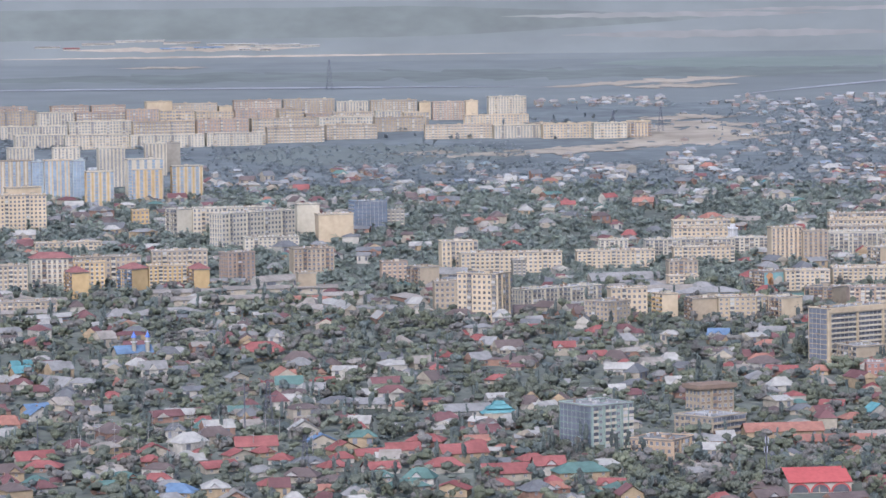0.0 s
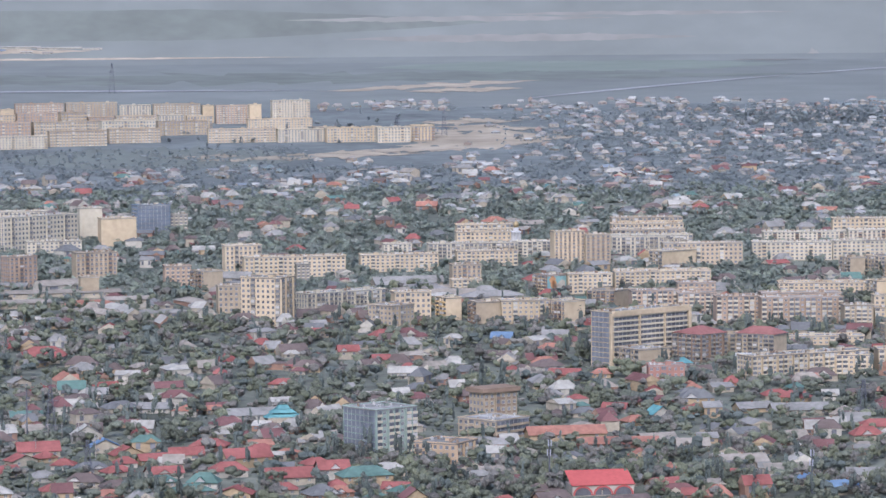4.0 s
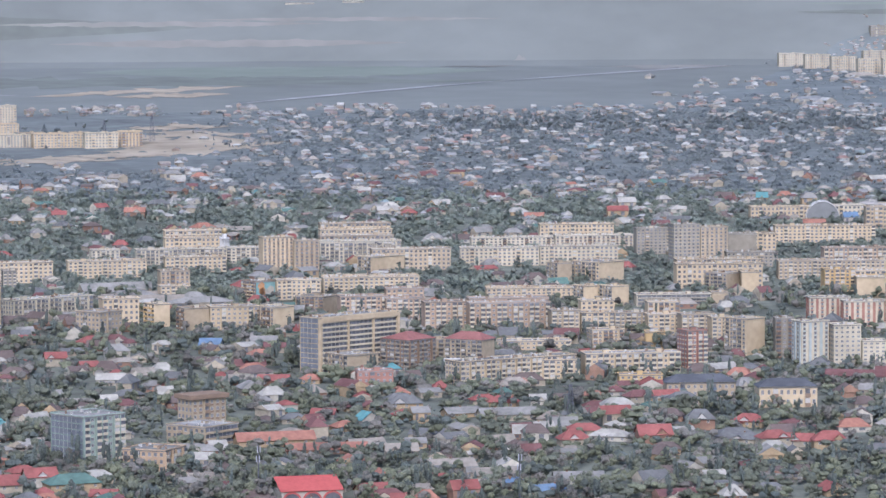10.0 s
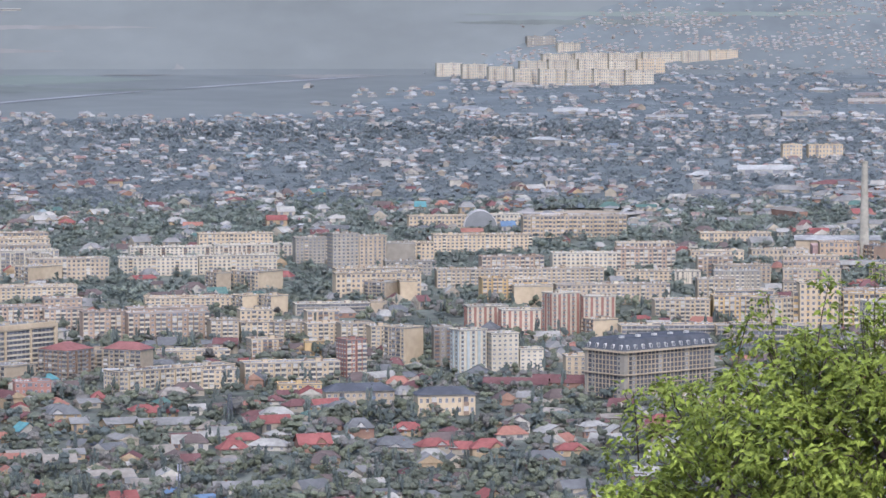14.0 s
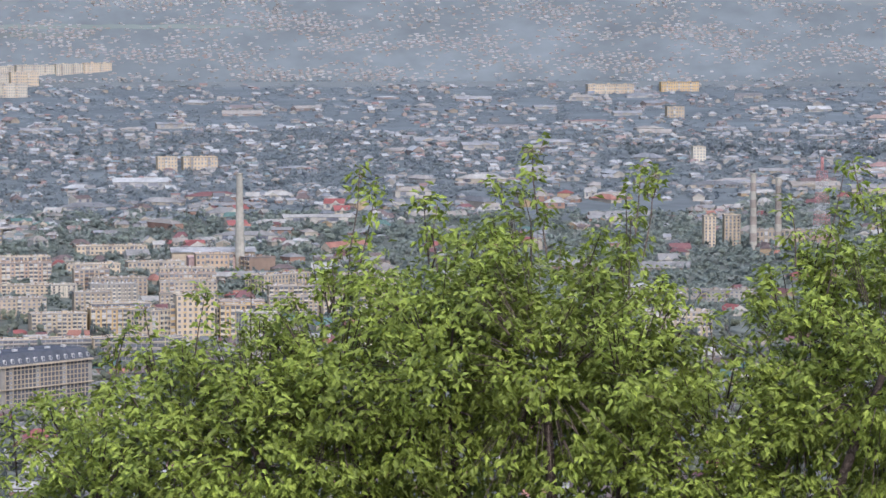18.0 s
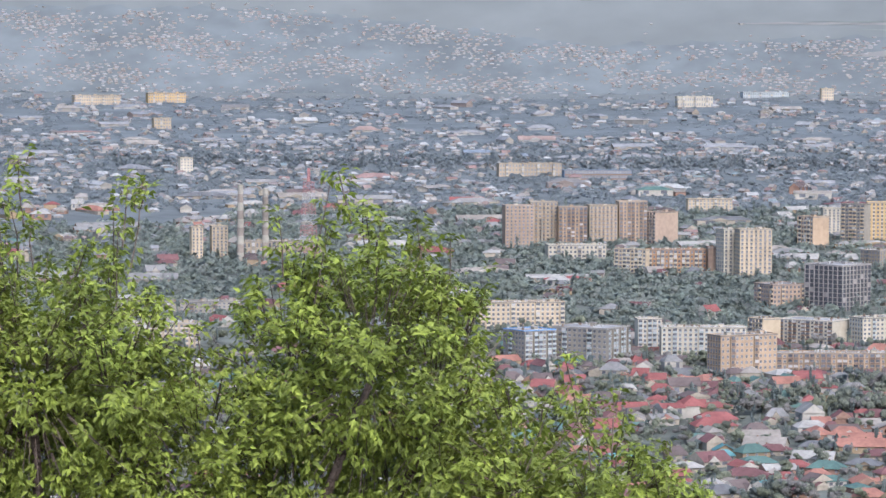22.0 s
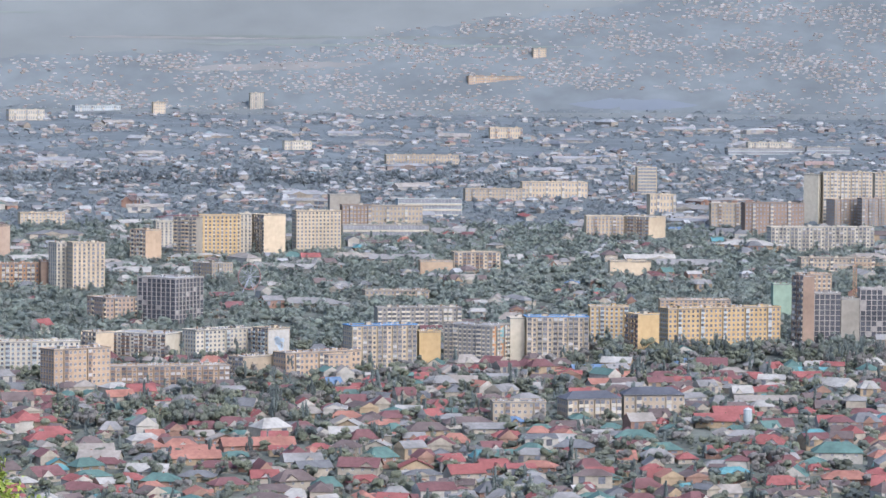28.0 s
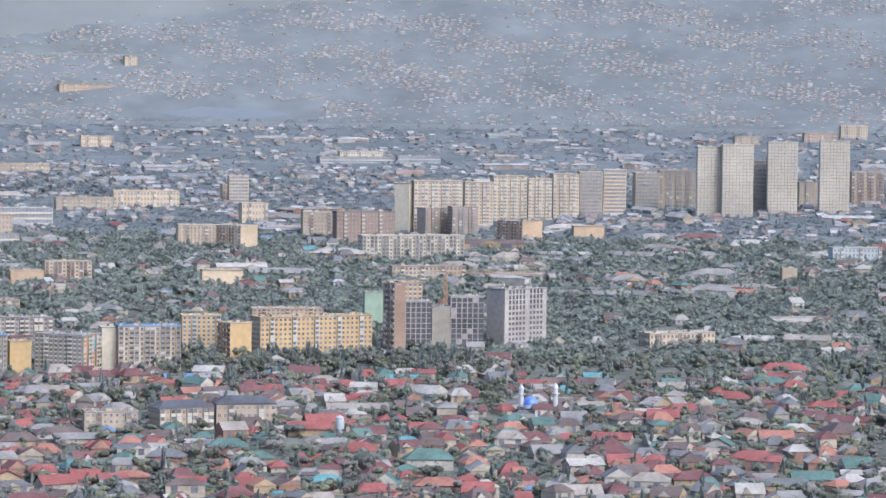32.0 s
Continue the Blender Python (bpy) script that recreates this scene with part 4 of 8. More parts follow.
block(45.68, 1762, 27.7, 14.0, 11.2, 3, 5, "panel", "beige", "brown")
block(46.94, 1765, 30.5, 14.0, 12.4, 3, 22, "loggia", "beige", "white", "slate")
block(47.90, 1780, 31.7, 14.0, 13.1, 3, 7, "panel", "beige", "white", "slate")
block(46.14, 3204, 62.7, 14.0, 16.0, 3, 9, "panel", "cream", "white")
block(45.18, 3171, 56.7, 14.0, 11.6, 3, 9, "panel", "beige", "white")

# estate beyond the long park
block(51.12, 2965, 6.3, 14.5, 43.5, 14, 62, "plain", "white", "grey")
block(51.20, 2965, 43.5, 14.0, 45.5, 14, 12, "loggia", "cream", "white")
block(51.39, 2933, 26.2, 12.0, 24.5, 9, 35, "loggia", "pink", "grey")
block(51.85, 2925, 23.4, 14.0, 26.4, 9, 16, "loggia", "pink", "grey")
block(52.06, 3018, 25.8, 14.0, 41.3, 13, 12, "loggia", "cream", "white")
block(52.54, 3093, 31.7, 14.0, 41.8, 13, 13, "loggia", "cream", "white")
block(53.13, 3111, 22.5, 12.0, 38.4, 12, 15, "loggia", "cream", "white")
block(53.55, 3140, 24.7, 14.0, 40.8, 12, 13, "loggia", "cream", "white")
block(54.00, 3169, 21.9, 12.0, 41.2, 12, 15, "band", "cream", "grey")
block(54.40, 3186, 21.6, 12.0, 42.5, 12, 10, "band", "white", "cream")
block(54.94, 3245, 23.3, 14.0, 35.7, 10, 13, "band", "cream", "grey")
block(55.34, 3262, 35.2, 14.0, 36.9, 9, 9, "loggia", "beige", "grey")
block(55.98, 3186, 22.6, 8.0, 65.2, 22, 9, "curtain", "white", "white")
block(56.40, 3181, 29.4, 8.0, 67.6, 22, 13, "curtain", "white", "white")
block(56.91, 3252, 14.3, 12.0, 48.6, 12, 10, "band", "white", "grey")
block(57.16, 3228, 28.3, 8.0, 68.0, 22, 9, "curtain", "white", "white")
block(58.03, 3238, 28.4, 8.0, 69.2, 22, 9, "curtain", "white", "white")
block(58.56, 3356, 31.7, 14.0, 32.2, 9, 9, "loggia", "beige", "brown")
block(57.69, 3317, 18.0, 12.0, 24.2, 7, 11, "panel", "beige", "grey")
block(49.90, 2838, 48.3, 14.0, 28.4, 8, 12, "panel", "brown", "white")
block(53.04, 2880, 27.3, 27.3, 18.3, 6, 51, "blank", "peach", "brown")
block(50.33, 2712, 83.8, 14.0, 19.9, 6, 11, "loggia", "white", "grey")
block(52.76, 2141, 37.0, 16.3, 37.3, 11, 44, "shell", "grey", "white")
block(53.91, 2919, 26.5, 14.0, 11.7, 2, 8, "blank", "peach", "cream")
block(55.22, 2153, 48.5, 14.0, 9.4, 2, 31, "panel", "cream", "brown")

# far white estate
block(14.26, 4507, 33.5, 14.0, 18.0, 5, 9, "panel", "white", "beige")
block(14.70, 4455, 33.4, 14.0, 19.2, 5, 12, "panel", "white", "beige")
block(15.14, 4404, 33.0, 14.0, 19.0, 5, 12, "panel", "white", "beige")
block(15.58, 4331, 31.0, 14.0, 20.1, 5, 12, "panel", "white", "beige")
block(16.00, 4307, 33.7, 14.0, 21.4, 5, 12, "panel", "white", "beige")
block(16.45, 4307, 33.7, 14.0, 20.0, 5, 12, "panel", "white", "beige")
block(16.91, 4306, 39.6, 14.0, 21.4, 5, 12, "panel", "white", "beige")
block(17.44, 4330, 36.9, 14.0, 18.6, 5, 12, "panel", "white", "cream")
block(15.67, 4584, 37.6, 14.0, 16.7, 5, 13, "panel", "white", "beige")
block(16.15, 4584, 40.7, 14.0, 18.2, 5, 13, "panel", "white", "beige")
block(16.66, 4583, 40.7, 14.0, 19.7, 5, 13, "panel", "white", "beige")
block(17.17, 4583, 37.6, 14.0, 18.2, 5, 13, "panel", "white", "beige")
block(17.65, 4556, 37.3, 14.0, 21.1, 5, 13, "panel", "cream", "white")
block(16.05, 4610, 44.1, 14.0, 15.3, 5, 13, "panel", "white", "beige")
block(16.60, 4613, 45.7, 14.0, 15.3, 5, 13, "panel", "white", "beige")
block(17.17, 4613, 45.7, 14.0, 15.3, 5, 13, "panel", "white", "beige")
block(17.74, 4610, 53.5, 14.0, 18.3, 5, 13, "panel", "white", "beige")
block(18.40, 4616, 37.9, 14.0, 16.8, 5, 13, "panel", "white", "beige")
block(18.87, 4622, 37.9, 14.0, 15.3, 5, 13, "panel", "cream", "white")
block(15.79, 4661, 39.8, 14.0, 15.4, 4, 13, "panel", "grey", "white")
block(16.30, 4645, 31.8, 14.0, 13.9, 4, 13, "panel", "white", "beige")

# scattered larger buildings
block(20.09, 3179, 18.3, 12.0, 13.7, 4, 10, "panel", "cream", "white")
block(20.52, 3191, 32.3, 14.0, 12.7, 3, 9, "panel", "cream", "grey")
block(29.12, 3282, 12.2, 12.0, 15.3, 5, 11, "panel", "white", "grey")
block(27.35, 4385, 60.6, 14.0, 13.1, 3, 15, "panel", "cream", "white")
block(28.58, 4436, 49.9, 14.0, 13.3, 3, 12, "panel", "yellow", "white")
block(28.68, 3924, 20.1, 12.0, 13.1, 3, 13, "panel", "cream", "white")
block(41.54, 4598, 18.0, 12.0, 23.0, 9, 11, "panel", "white", "grey")
block(39.91, 4551, 16.2, 12.0, 16.6, 4, 11, "panel", "cream", "white")
block(34.50, 3251, 61.3, 14.0, 13.0, 3, 11, "panel", "beige", "white")
block(35.60, 3214, 65.1, 14.0, 9.7, 2, 9, "band", "blue", "brown")
block(37.50, 4379, 46.9, 14.0, 14.6, 2, 15, "panel", "white", "grey")
block(38.60, 4566, 63.3, 14.0, 10.6, 2, 16, "panel", "lightblue", "white")
block(46.31, 4749, 18.1, 12.0, 14.8, 5, 15, "panel", "cream", "grey")
block(45.22, 4674, 79.9, 14.0, 12.3, 3, 13, "panel", "peach", "cream")
block(45.59, 4089, 39.3, 14.0, 13.6, 2, 8, "panel", "cream", "brown")
block(43.84, 3636, 78.8, 14.0, 10.9, 2, 10, "panel", "beige", "white")
block(42.12, 3857, 31.4, 14.0, 10.3, 2, 11, "panel", "white", "grey")
block(49.94, 3929, 50.7, 14.0, 9.1, 2, 11, "panel", "white", "grey")
block(18.95, 2045, 36.3, 14.0, 13.6, 4, 6, "band", "cream", "grey")
block(20.28, 1949, 24.8, 14.0, 24.7, 7, 5, "loggia", "cream", "yellow")
block(21.06, 1972, 18.5, 12.0, 19.1, 6, 16, "loggia", "cream", "white")
block(18.67, 2100, 23.2, 14.0, 14.0, 5, 6, "panel", "beige", "white")
block(58.27, 2742, 40.7, 14.0, 12.7, 3, 15, "panel", "lightblue", "white")
block(57.43, 2572, 11.3, 12.0, 12.0, 3, 8, "blank", "beige", "grey")
block(57.76, 4365, 43.0, 14.0, 12.5, 3, 12, "panel", "pink", "white")
block(58.37, 4457, 35.0, 14.0, 17.7, 4, 12, "panel", "cream", "grey")
block(56.60, 4298, 30.0, 14.0, 10.5, 3, 12, "panel", "beige", "grey")
block(47.97, 3292, 25.6, 14.0, 16.4, 3, 9, "panel", "cream", "white")
block(49.60, 3842, 89.2, 14.0, 8.1, 2, 16, "band", "grey", "lightblue")
block(50.92, 3858, 49.7, 14.0, 9.1, 2, 11, "band", "grey", "lightblue")
block(30.17, 2497, 58.7, 14.0, 12.5, 2, 7, "panel", "beige", "grey")
block(18.55, 2318, 36.5, 14.0, 7.7, 2, 6, "panel", "cream", "grey")
block(19.58, 2322, 39.2, 14.0, 8.5, 2, 10, "panel", "beige", "grey")
block(18.72, 2441, 50.8, 14.0, 7.3, 2, 7, "panel", "cream", "grey")

# more of the outer estate
block(-7.44, 3440, 39.6, 14.0, 18.2, 6, 14, "panel", "beige", "grey")
block(-6.75, 3416, 34.6, 14.0, 18.1, 6, 14, "panel", "white", "grey")
block(-6.14, 3430, 49.3, 14.0, 17.0, 6, 5, "loggia", "pink", "white")
block(-5.30, 3420, 32.6, 14.0, 19.8, 6, 5, "panel", "pink", "grey")
block(-4.74, 3383, 33.9, 14.0, 20.8, 6, 5, "loggia", "cream", "cream")
block(-4.13, 3413, 37.8, 14.0, 17.0, 6, 7, "panel", "cream", "cream")
block(-3.47, 3406, 37.2, 14.0, 18.7, 6, 7, "panel", "pink", "grey")
block(-2.74, 3397, 26.3, 14.0, 19.8, 6, 14, "panel", "beige", "cream")
block(-2.29, 3392, 26.7, 14.0, 15.2, 6, 5, "panel", "pink", "grey")
block(-1.82, 3380, 38.4, 14.0, 16.9, 6, 5, "panel", "beige", "white")
block(-1.11, 3351, 24.7, 14.0, 19.5, 6, 5, "panel", "white", "grey")
block(-0.63, 3368, 24.8, 14.0, 16.8, 6, 5, "panel", "cream", "grey")
block(1.50, 3284, 23.7, 14.0, 10.9, 5, 7, "panel", "beige", "white")
block(1.98, 3267, 16.5, 12.0, 12.0, 5, 8, "panel", "beige", "white")
block(2.33, 3271, 18.2, 12.0, 12.0, 5, 8, "panel", "cream", "white")
block(2.72, 3261, 21.4, 12.0, 11.9, 5, 8, "panel", "cream", "white")
block(3.15, 3264, 22.0, 12.0, 13.6, 5, 8, "panel", "cream", "white")



# ---- who stands where ----
FEET = np.array(FOOT)


def free(x, y, margin):
    """Which points lie clear of the blocks."""
    ok = np.ones(len(x), bool)
    for fx, fy, ux, uy, w, dp in FEET:
        dx, dy = x - fx, y - fy
        a, b = dx * ux + dy * uy, -dx * uy + dy * ux
        ok &= ~((a > -margin) & (a < w + margin) & (b > -margin) & (b < dp + margin))
    return ok


# second rows of flats, each a courtyard behind the first
second = random.Random(11)
for turn, d, width, depth, height, storeys, lean, style, wall, accent in list(ROWS):
    if not (3.5 < turn < 23 and not 4.0 < turn < 5.6 and 1890 < d < 2290 and style in ("panel", "loggia", "band") and storeys < 8):
        continue
    for back in (second.uniform(24, 32), second.uniform(62, 76), second.uniform(100, 118)):
        far = d + depth + back
        p, a = spot(turn, far), radians(turn - lean)
        ok = True
        for fx, fy, ux, uy, w, dp in FOOT:
            for u in np.linspace(0, width, 8):
                for q in (0, depth, depth + 24, depth + 46):
                    x = p.x + math.cos(a) * u + math.sin(a) * q - fx
                    y = p.y - math.sin(a) * u + math.cos(a) * q - fy
                    if -5 < x * ux + y * uy < w + 5 and -6 < -x * uy + y * ux < dp + 6:
                        ok = False
        if ok:
            block(turn, far, width, depth, 14.2, 5, lean, second.choice(["panel", "panel", "loggia"]), second.choice(["beige", "cream", "pink", wall]), second.choice(["white", "brown", "cream"]))
FEET = np.array(FOOT)


def sprinkle(rng, t0, t1, d0, d1, step, chance):
    """Jittered places over a sector of the town, about one in step x step metres."""
    area = 0.5 * radians(t1 - t0) * (d1 * d1 - d0 * d0)
    n = int(area / (step * step) * chance)
    d = np.sqrt(rng.random(n) * (d1 * d1 - d0 * d0) + d0 * d0)
    return rng.random(n) * (t1 - t0) + t0, d


def rows_of(rng, t0, t1, d0, d1, step_t, step_d, chance):
    """Plots along streets that run across the view."""
    T, D = [], []
    d = d0
    while d < d1:
        n = int(radians(t1 - t0) * d / step_t)
        t = t0 + (np.arange(n) + 0.5 + 0.5 * (rng.random(n) - 0.5)) * (t1 - t0) / n
        keep = rng.random(n) < chance
        T.append(t[keep])
        D.append((d + step_d * 0.55 * (rng.random(n) - 0.5) + 14 * np.sin(t * 1.1 + d * 0.01))[keep])
        d += step_d
    return np.concatenate(T), np.concatenate(D)


# ---- houses ----
ROOF = dict(red=(0.100, 0.039, 0.033), brick=(0.122, 0.061, 0.043), maroon=(0.064, 0.034, 0.031), brown=(0.055, 0.043, 0.037), slate=(0.060, 0.059, 0.055), grey=(0.093, 0.088, 0.077),
            pale=(0.136, 0.127, 0.106), tan=(0.108, 0.095, 0.076), green=(0.043, 0.066, 0.054), teal=(0.050, 0.100, 0.096), blue=(0.056, 0.078, 0.105))
HOUSE_WALL = dict(cream=(0.150, 0.129, 0.094), white=(0.172, 0.157, 0.125), brick=(0.115, 0.072, 0.050), ochre=(0.148, 0.111, 0.066))
roof_mats = [surface("roof_sheet_" + k, v, 0.8, 0.22, 0.5, 0.09) for k, v in ROOF.items()]
wall_mats = [surface("house_plaster_" + k, v, 0.9, 0.2, 0.6, 0.1) for k, v in HOUSE_WALL.items()]
# haze put into the outer suburb's colours: the same roofs and walls, greyed and flatter
HAZED_ROOF = dict(red=(0.101, 0.068, 0.057), brick=(0.109, 0.081, 0.066), maroon=(0.079, 0.066, 0.059), brown=(0.075, 0.070, 0.063), slate=(0.077, 0.078, 0.075), grey=(0.101, 0.099, 0.092),
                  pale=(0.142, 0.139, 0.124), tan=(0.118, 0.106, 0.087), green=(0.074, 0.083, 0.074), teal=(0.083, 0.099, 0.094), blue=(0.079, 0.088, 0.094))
HAZED_WALL = dict(cream=(0.135, 0.123, 0.100), white=(0.150, 0.141, 0.121), brick=(0.106, 0.086, 0.070), ochre=(0.127, 0.108, 0.080))
hazed_mats = [surface("hazed_plaster_" + k, v, 0.95, 0.2, 0.6, 0.1) for k, v in HAZED_WALL.items()] + [surface("hazed_sheet_" + k, v, 0.9, 0.2, 0.5, 0.09) for k, v in HAZED_ROOF.items()]
NEAR_MIX = np.array([14, 10, 19, 20, 9, 10, 9, 6, 8, 1.4, 0.6])
LEFT_MIX = np.array([6, 5, 12, 20, 12, 17, 17, 9, 3, 0.5, 0.3])
FAR_MIX = np.array([4, 5, 6, 9, 8, 23, 23, 15, 2.5, 1.2, 0.8])


def house_arrays(rng, x, y, z, mix, size, stretch=1.0, deep=1.0):
    """Vertices of many small houses with gabled and hipped roofs and three windows: eleven faces each."""
    n = len(x)
    w, dp = stretch * size * (8.5 + 8.5 * rng.random(n)), size * (7.5 + 5 * rng.random(n))
    h = size * (2.2 + 2.4 * (rng.random(n) < 0.22) + 0.7 * rng.random(n))
    up = size * (1.7 + 2.6 * rng.random(n))
    if deep > 1:
        h, up = h * 0.35, up * 0.7
    hip = np.where(rng.random(n) < 0.5, 0.28, -0.02)
    a = rng.normal(0.2, 0.28, n) + np.where(rng.random(n) < (0.35 if deep <= 1 else 0.0), math.pi / 2, 0) - np.arctan2(x, y)
    o = 0.45 if deep <= 1 else 0.08
    px = np.stack([0 * w, w, w, 0 * w, 0 * w - o, w + o, w + o, 0 * w - o, w * hip - o * 0, w * (1 - hip)], 1) - w[:, None] / 2
    py = np.stack([0 * dp, 0 * dp, dp, dp, 0 * dp - o, 0 * dp - o, dp + o, dp + o, dp / 2, dp / 2], 1) - dp[:, None] / 2
    base = np.stack([0 * h - deep] * 4, 1)
    pz = np.concatenate([base, np.stack([h] * 4 + [h + up] * 2, 1)], 1)
    # eave corners double as wall tops through a second ring
    tx = np.concatenate([px[:, :4], px[:, :4], px[:, 4:]], 1)
    ty = np.concatenate([py[:, :4], py[:, :4], py[:, 4:]], 1)
    tz = np.concatenate([base, np.stack([h] * 4, 1), pz[:, 4:]], 1)
    c, s = np.cos(a)[:, None], np.sin(a)[:, None]
    v = np.stack([x[:, None] + c * tx - s * ty, y[:, None] + s * tx + c * ty, z[:, None] + tz], -1)
    glazed = 3 if deep <= 1 else 0
    # dark windows set on the walls of houses that stand near enough
    if glazed:
        lo, hi = np.minimum(0.34 * h, h - 1.6), h - 0.45
        front = 0 * dp - dp / 2 - 0.05
        side = w / 2 + 0.05
        ux = np.stack([-0.36 * w, -0.20 * w, -0.20 * w, -0.36 * w, 0.14 * w, 0.32 * w, 0.32 * w, 0.14 * w, side, side, side, side], 1)
        uy = np.stack([front] * 8 + [-0.16 * dp, 0.10 * dp, 0.10 * dp, -0.16 * dp], 1)
        uz = np.stack([lo, lo, hi, hi] * 3, 1)
        v = np.concatenate([v, np.stack([x[:, None] + c * ux - s * uy, y[:, None] + s * ux + c * uy, z[:, None] + uz], -1)], 1)
    # front gables with their own little roofs, on some of the nearer houses
    some = np.flatnonzero((rng.random(n) < 0.45) & (w > 9)) if deep <= 1 else np.zeros(0, int)
    gw, gx, gz = w[some] * (0.16 + 0.08 * rng.random(len(some))), w[some] * (0.44 * rng.random(len(some)) - 0.22), h[some] + 0.68 * up[some]
    fy = -dp[some] / 2 - 0.75
    kx = np.stack([gx - gw, gx + gw, gx, gx], 1)
    ky = np.stack([fy, fy, fy, fy + 0.75 + 0.36 * dp[some]], 1)
    kz = np.stack([h[some] - 0.15, h[some] - 0.15, gz, gz], 1)
    gable_v = np.stack([x[some][:, None] + c[some] * kx - s[some] * ky, y[some][:, None] + s[some] * kx + c[some] * ky, z[some][:, None] + kz], -1)
    quads = [0, 1, 5, 4, 1, 2, 6, 5, 2, 3, 7, 6, 3, 0, 4, 7, 8, 9, 13, 12, 10, 11, 12, 13, 9, 10, 13, 11, 8, 12] + list(range(14, 14 + 4 * glazed))
    sizes = np.tile([4, 4, 4, 4, 4, 4, 3, 3] + [4] * glazed, n)
    corners = (np.arange(n)[:, None] * (14 + 4 * glazed) + np.array(quads)[None]).ravel()
    roof = rng.choice(len(mix), n, p=mix / mix.sum())
    wall = rng.choice(4, n, p=[0.42, 0.30, 0.16, 0.12])
    gable = hip < 0
    which = np.stack([wall, wall, wall, wall, 4 + roof, 4 + roof, np.where(gable, wall, 4 + roof), np.where(gable, wall, 4 + roof)] + [np.full(n, 4 + len(mix))] * glazed, 1).ravel()
    gable_f = n * (14 + 4 * glazed) + (np.arange(len(some))[:, None] * 4 + np.array([0, 1, 2, 0, 2, 3, 1, 3, 2])[None]).ravel()
    gable_m = np.stack([np.where(rng.random(len(some)) < 0.6, 1, wall[some]), 4 + roof[some], 4 + roof[some]], 1).ravel()
    return np.concatenate([v.reshape(-1, 3), gable_v.reshape(-1, 3)]), np.concatenate([sizes, np.full(3 * len(some), 3)]), np.concatenate([corners, gable_f]), np.concatenate([which, gable_m])


def house_field(name, label, rng, T, D, mix, size, mats, margin=5.0, stretch=1.0, deep=1.0):
    a = np.radians(T)
    x, y = D * np.sin(a), D * np.cos(a)
    ok = free(x, y, margin)
    x, y, D = x[ok], y[ok], D[ok]
    wing = rng.random(len(x)) < (0.55 if stretch < 1.5 else 0)
    x, y, D = np.concatenate([x, x[wing] + rng.normal(0, 5, wing.sum())]), np.concatenate([y, y[wing] - 5 + rng.normal(0, 3, wing.sum())]), np.concatenate([D, D[wing] - 4])
    scale = np.concatenate([np.ones(len(wing)), np.full(wing.sum(), 0.62)])
    size = size * scale
    v, sizes, corners, which = house_arrays(rng, x, y, level(D), mix, size, stretch, deep)
    ob = new(name, big_mesh(name, v, sizes, corners, mats + [pane_dark if mats is not hazed_mats else pane_hazed], which))
    return tagged(ob, label, "houses", kind="stuff")


ROOF_MAT = dict(zip(ROOF, roof_mats))
PLASTER = dict(zip(HOUSE_WALL, wall_mats))
TELL = dict(red="red sheet", brick="faded brick-red", maroon="dark maroon", brown="dark brown", slate="slate-grey", grey="grey sheet", pale="pale tin", tan="tan", green="dark green", teal="bright teal", blue="bright blue")
chimney_unit = Shape()
chimney_unit.box(-0.35, 0.35, -0.3, 0.3, 0, 1.0)
chimney_unit.box(-0.45, 0.45, -0.4, 0.4, 1.0, 1.15)
CHIMNEY = chimney_unit.mesh("chimney", [wall_mats[2]])
HOUSE_WINDOW = window_mesh().mesh("house_window", [pane_dark, frame_white])


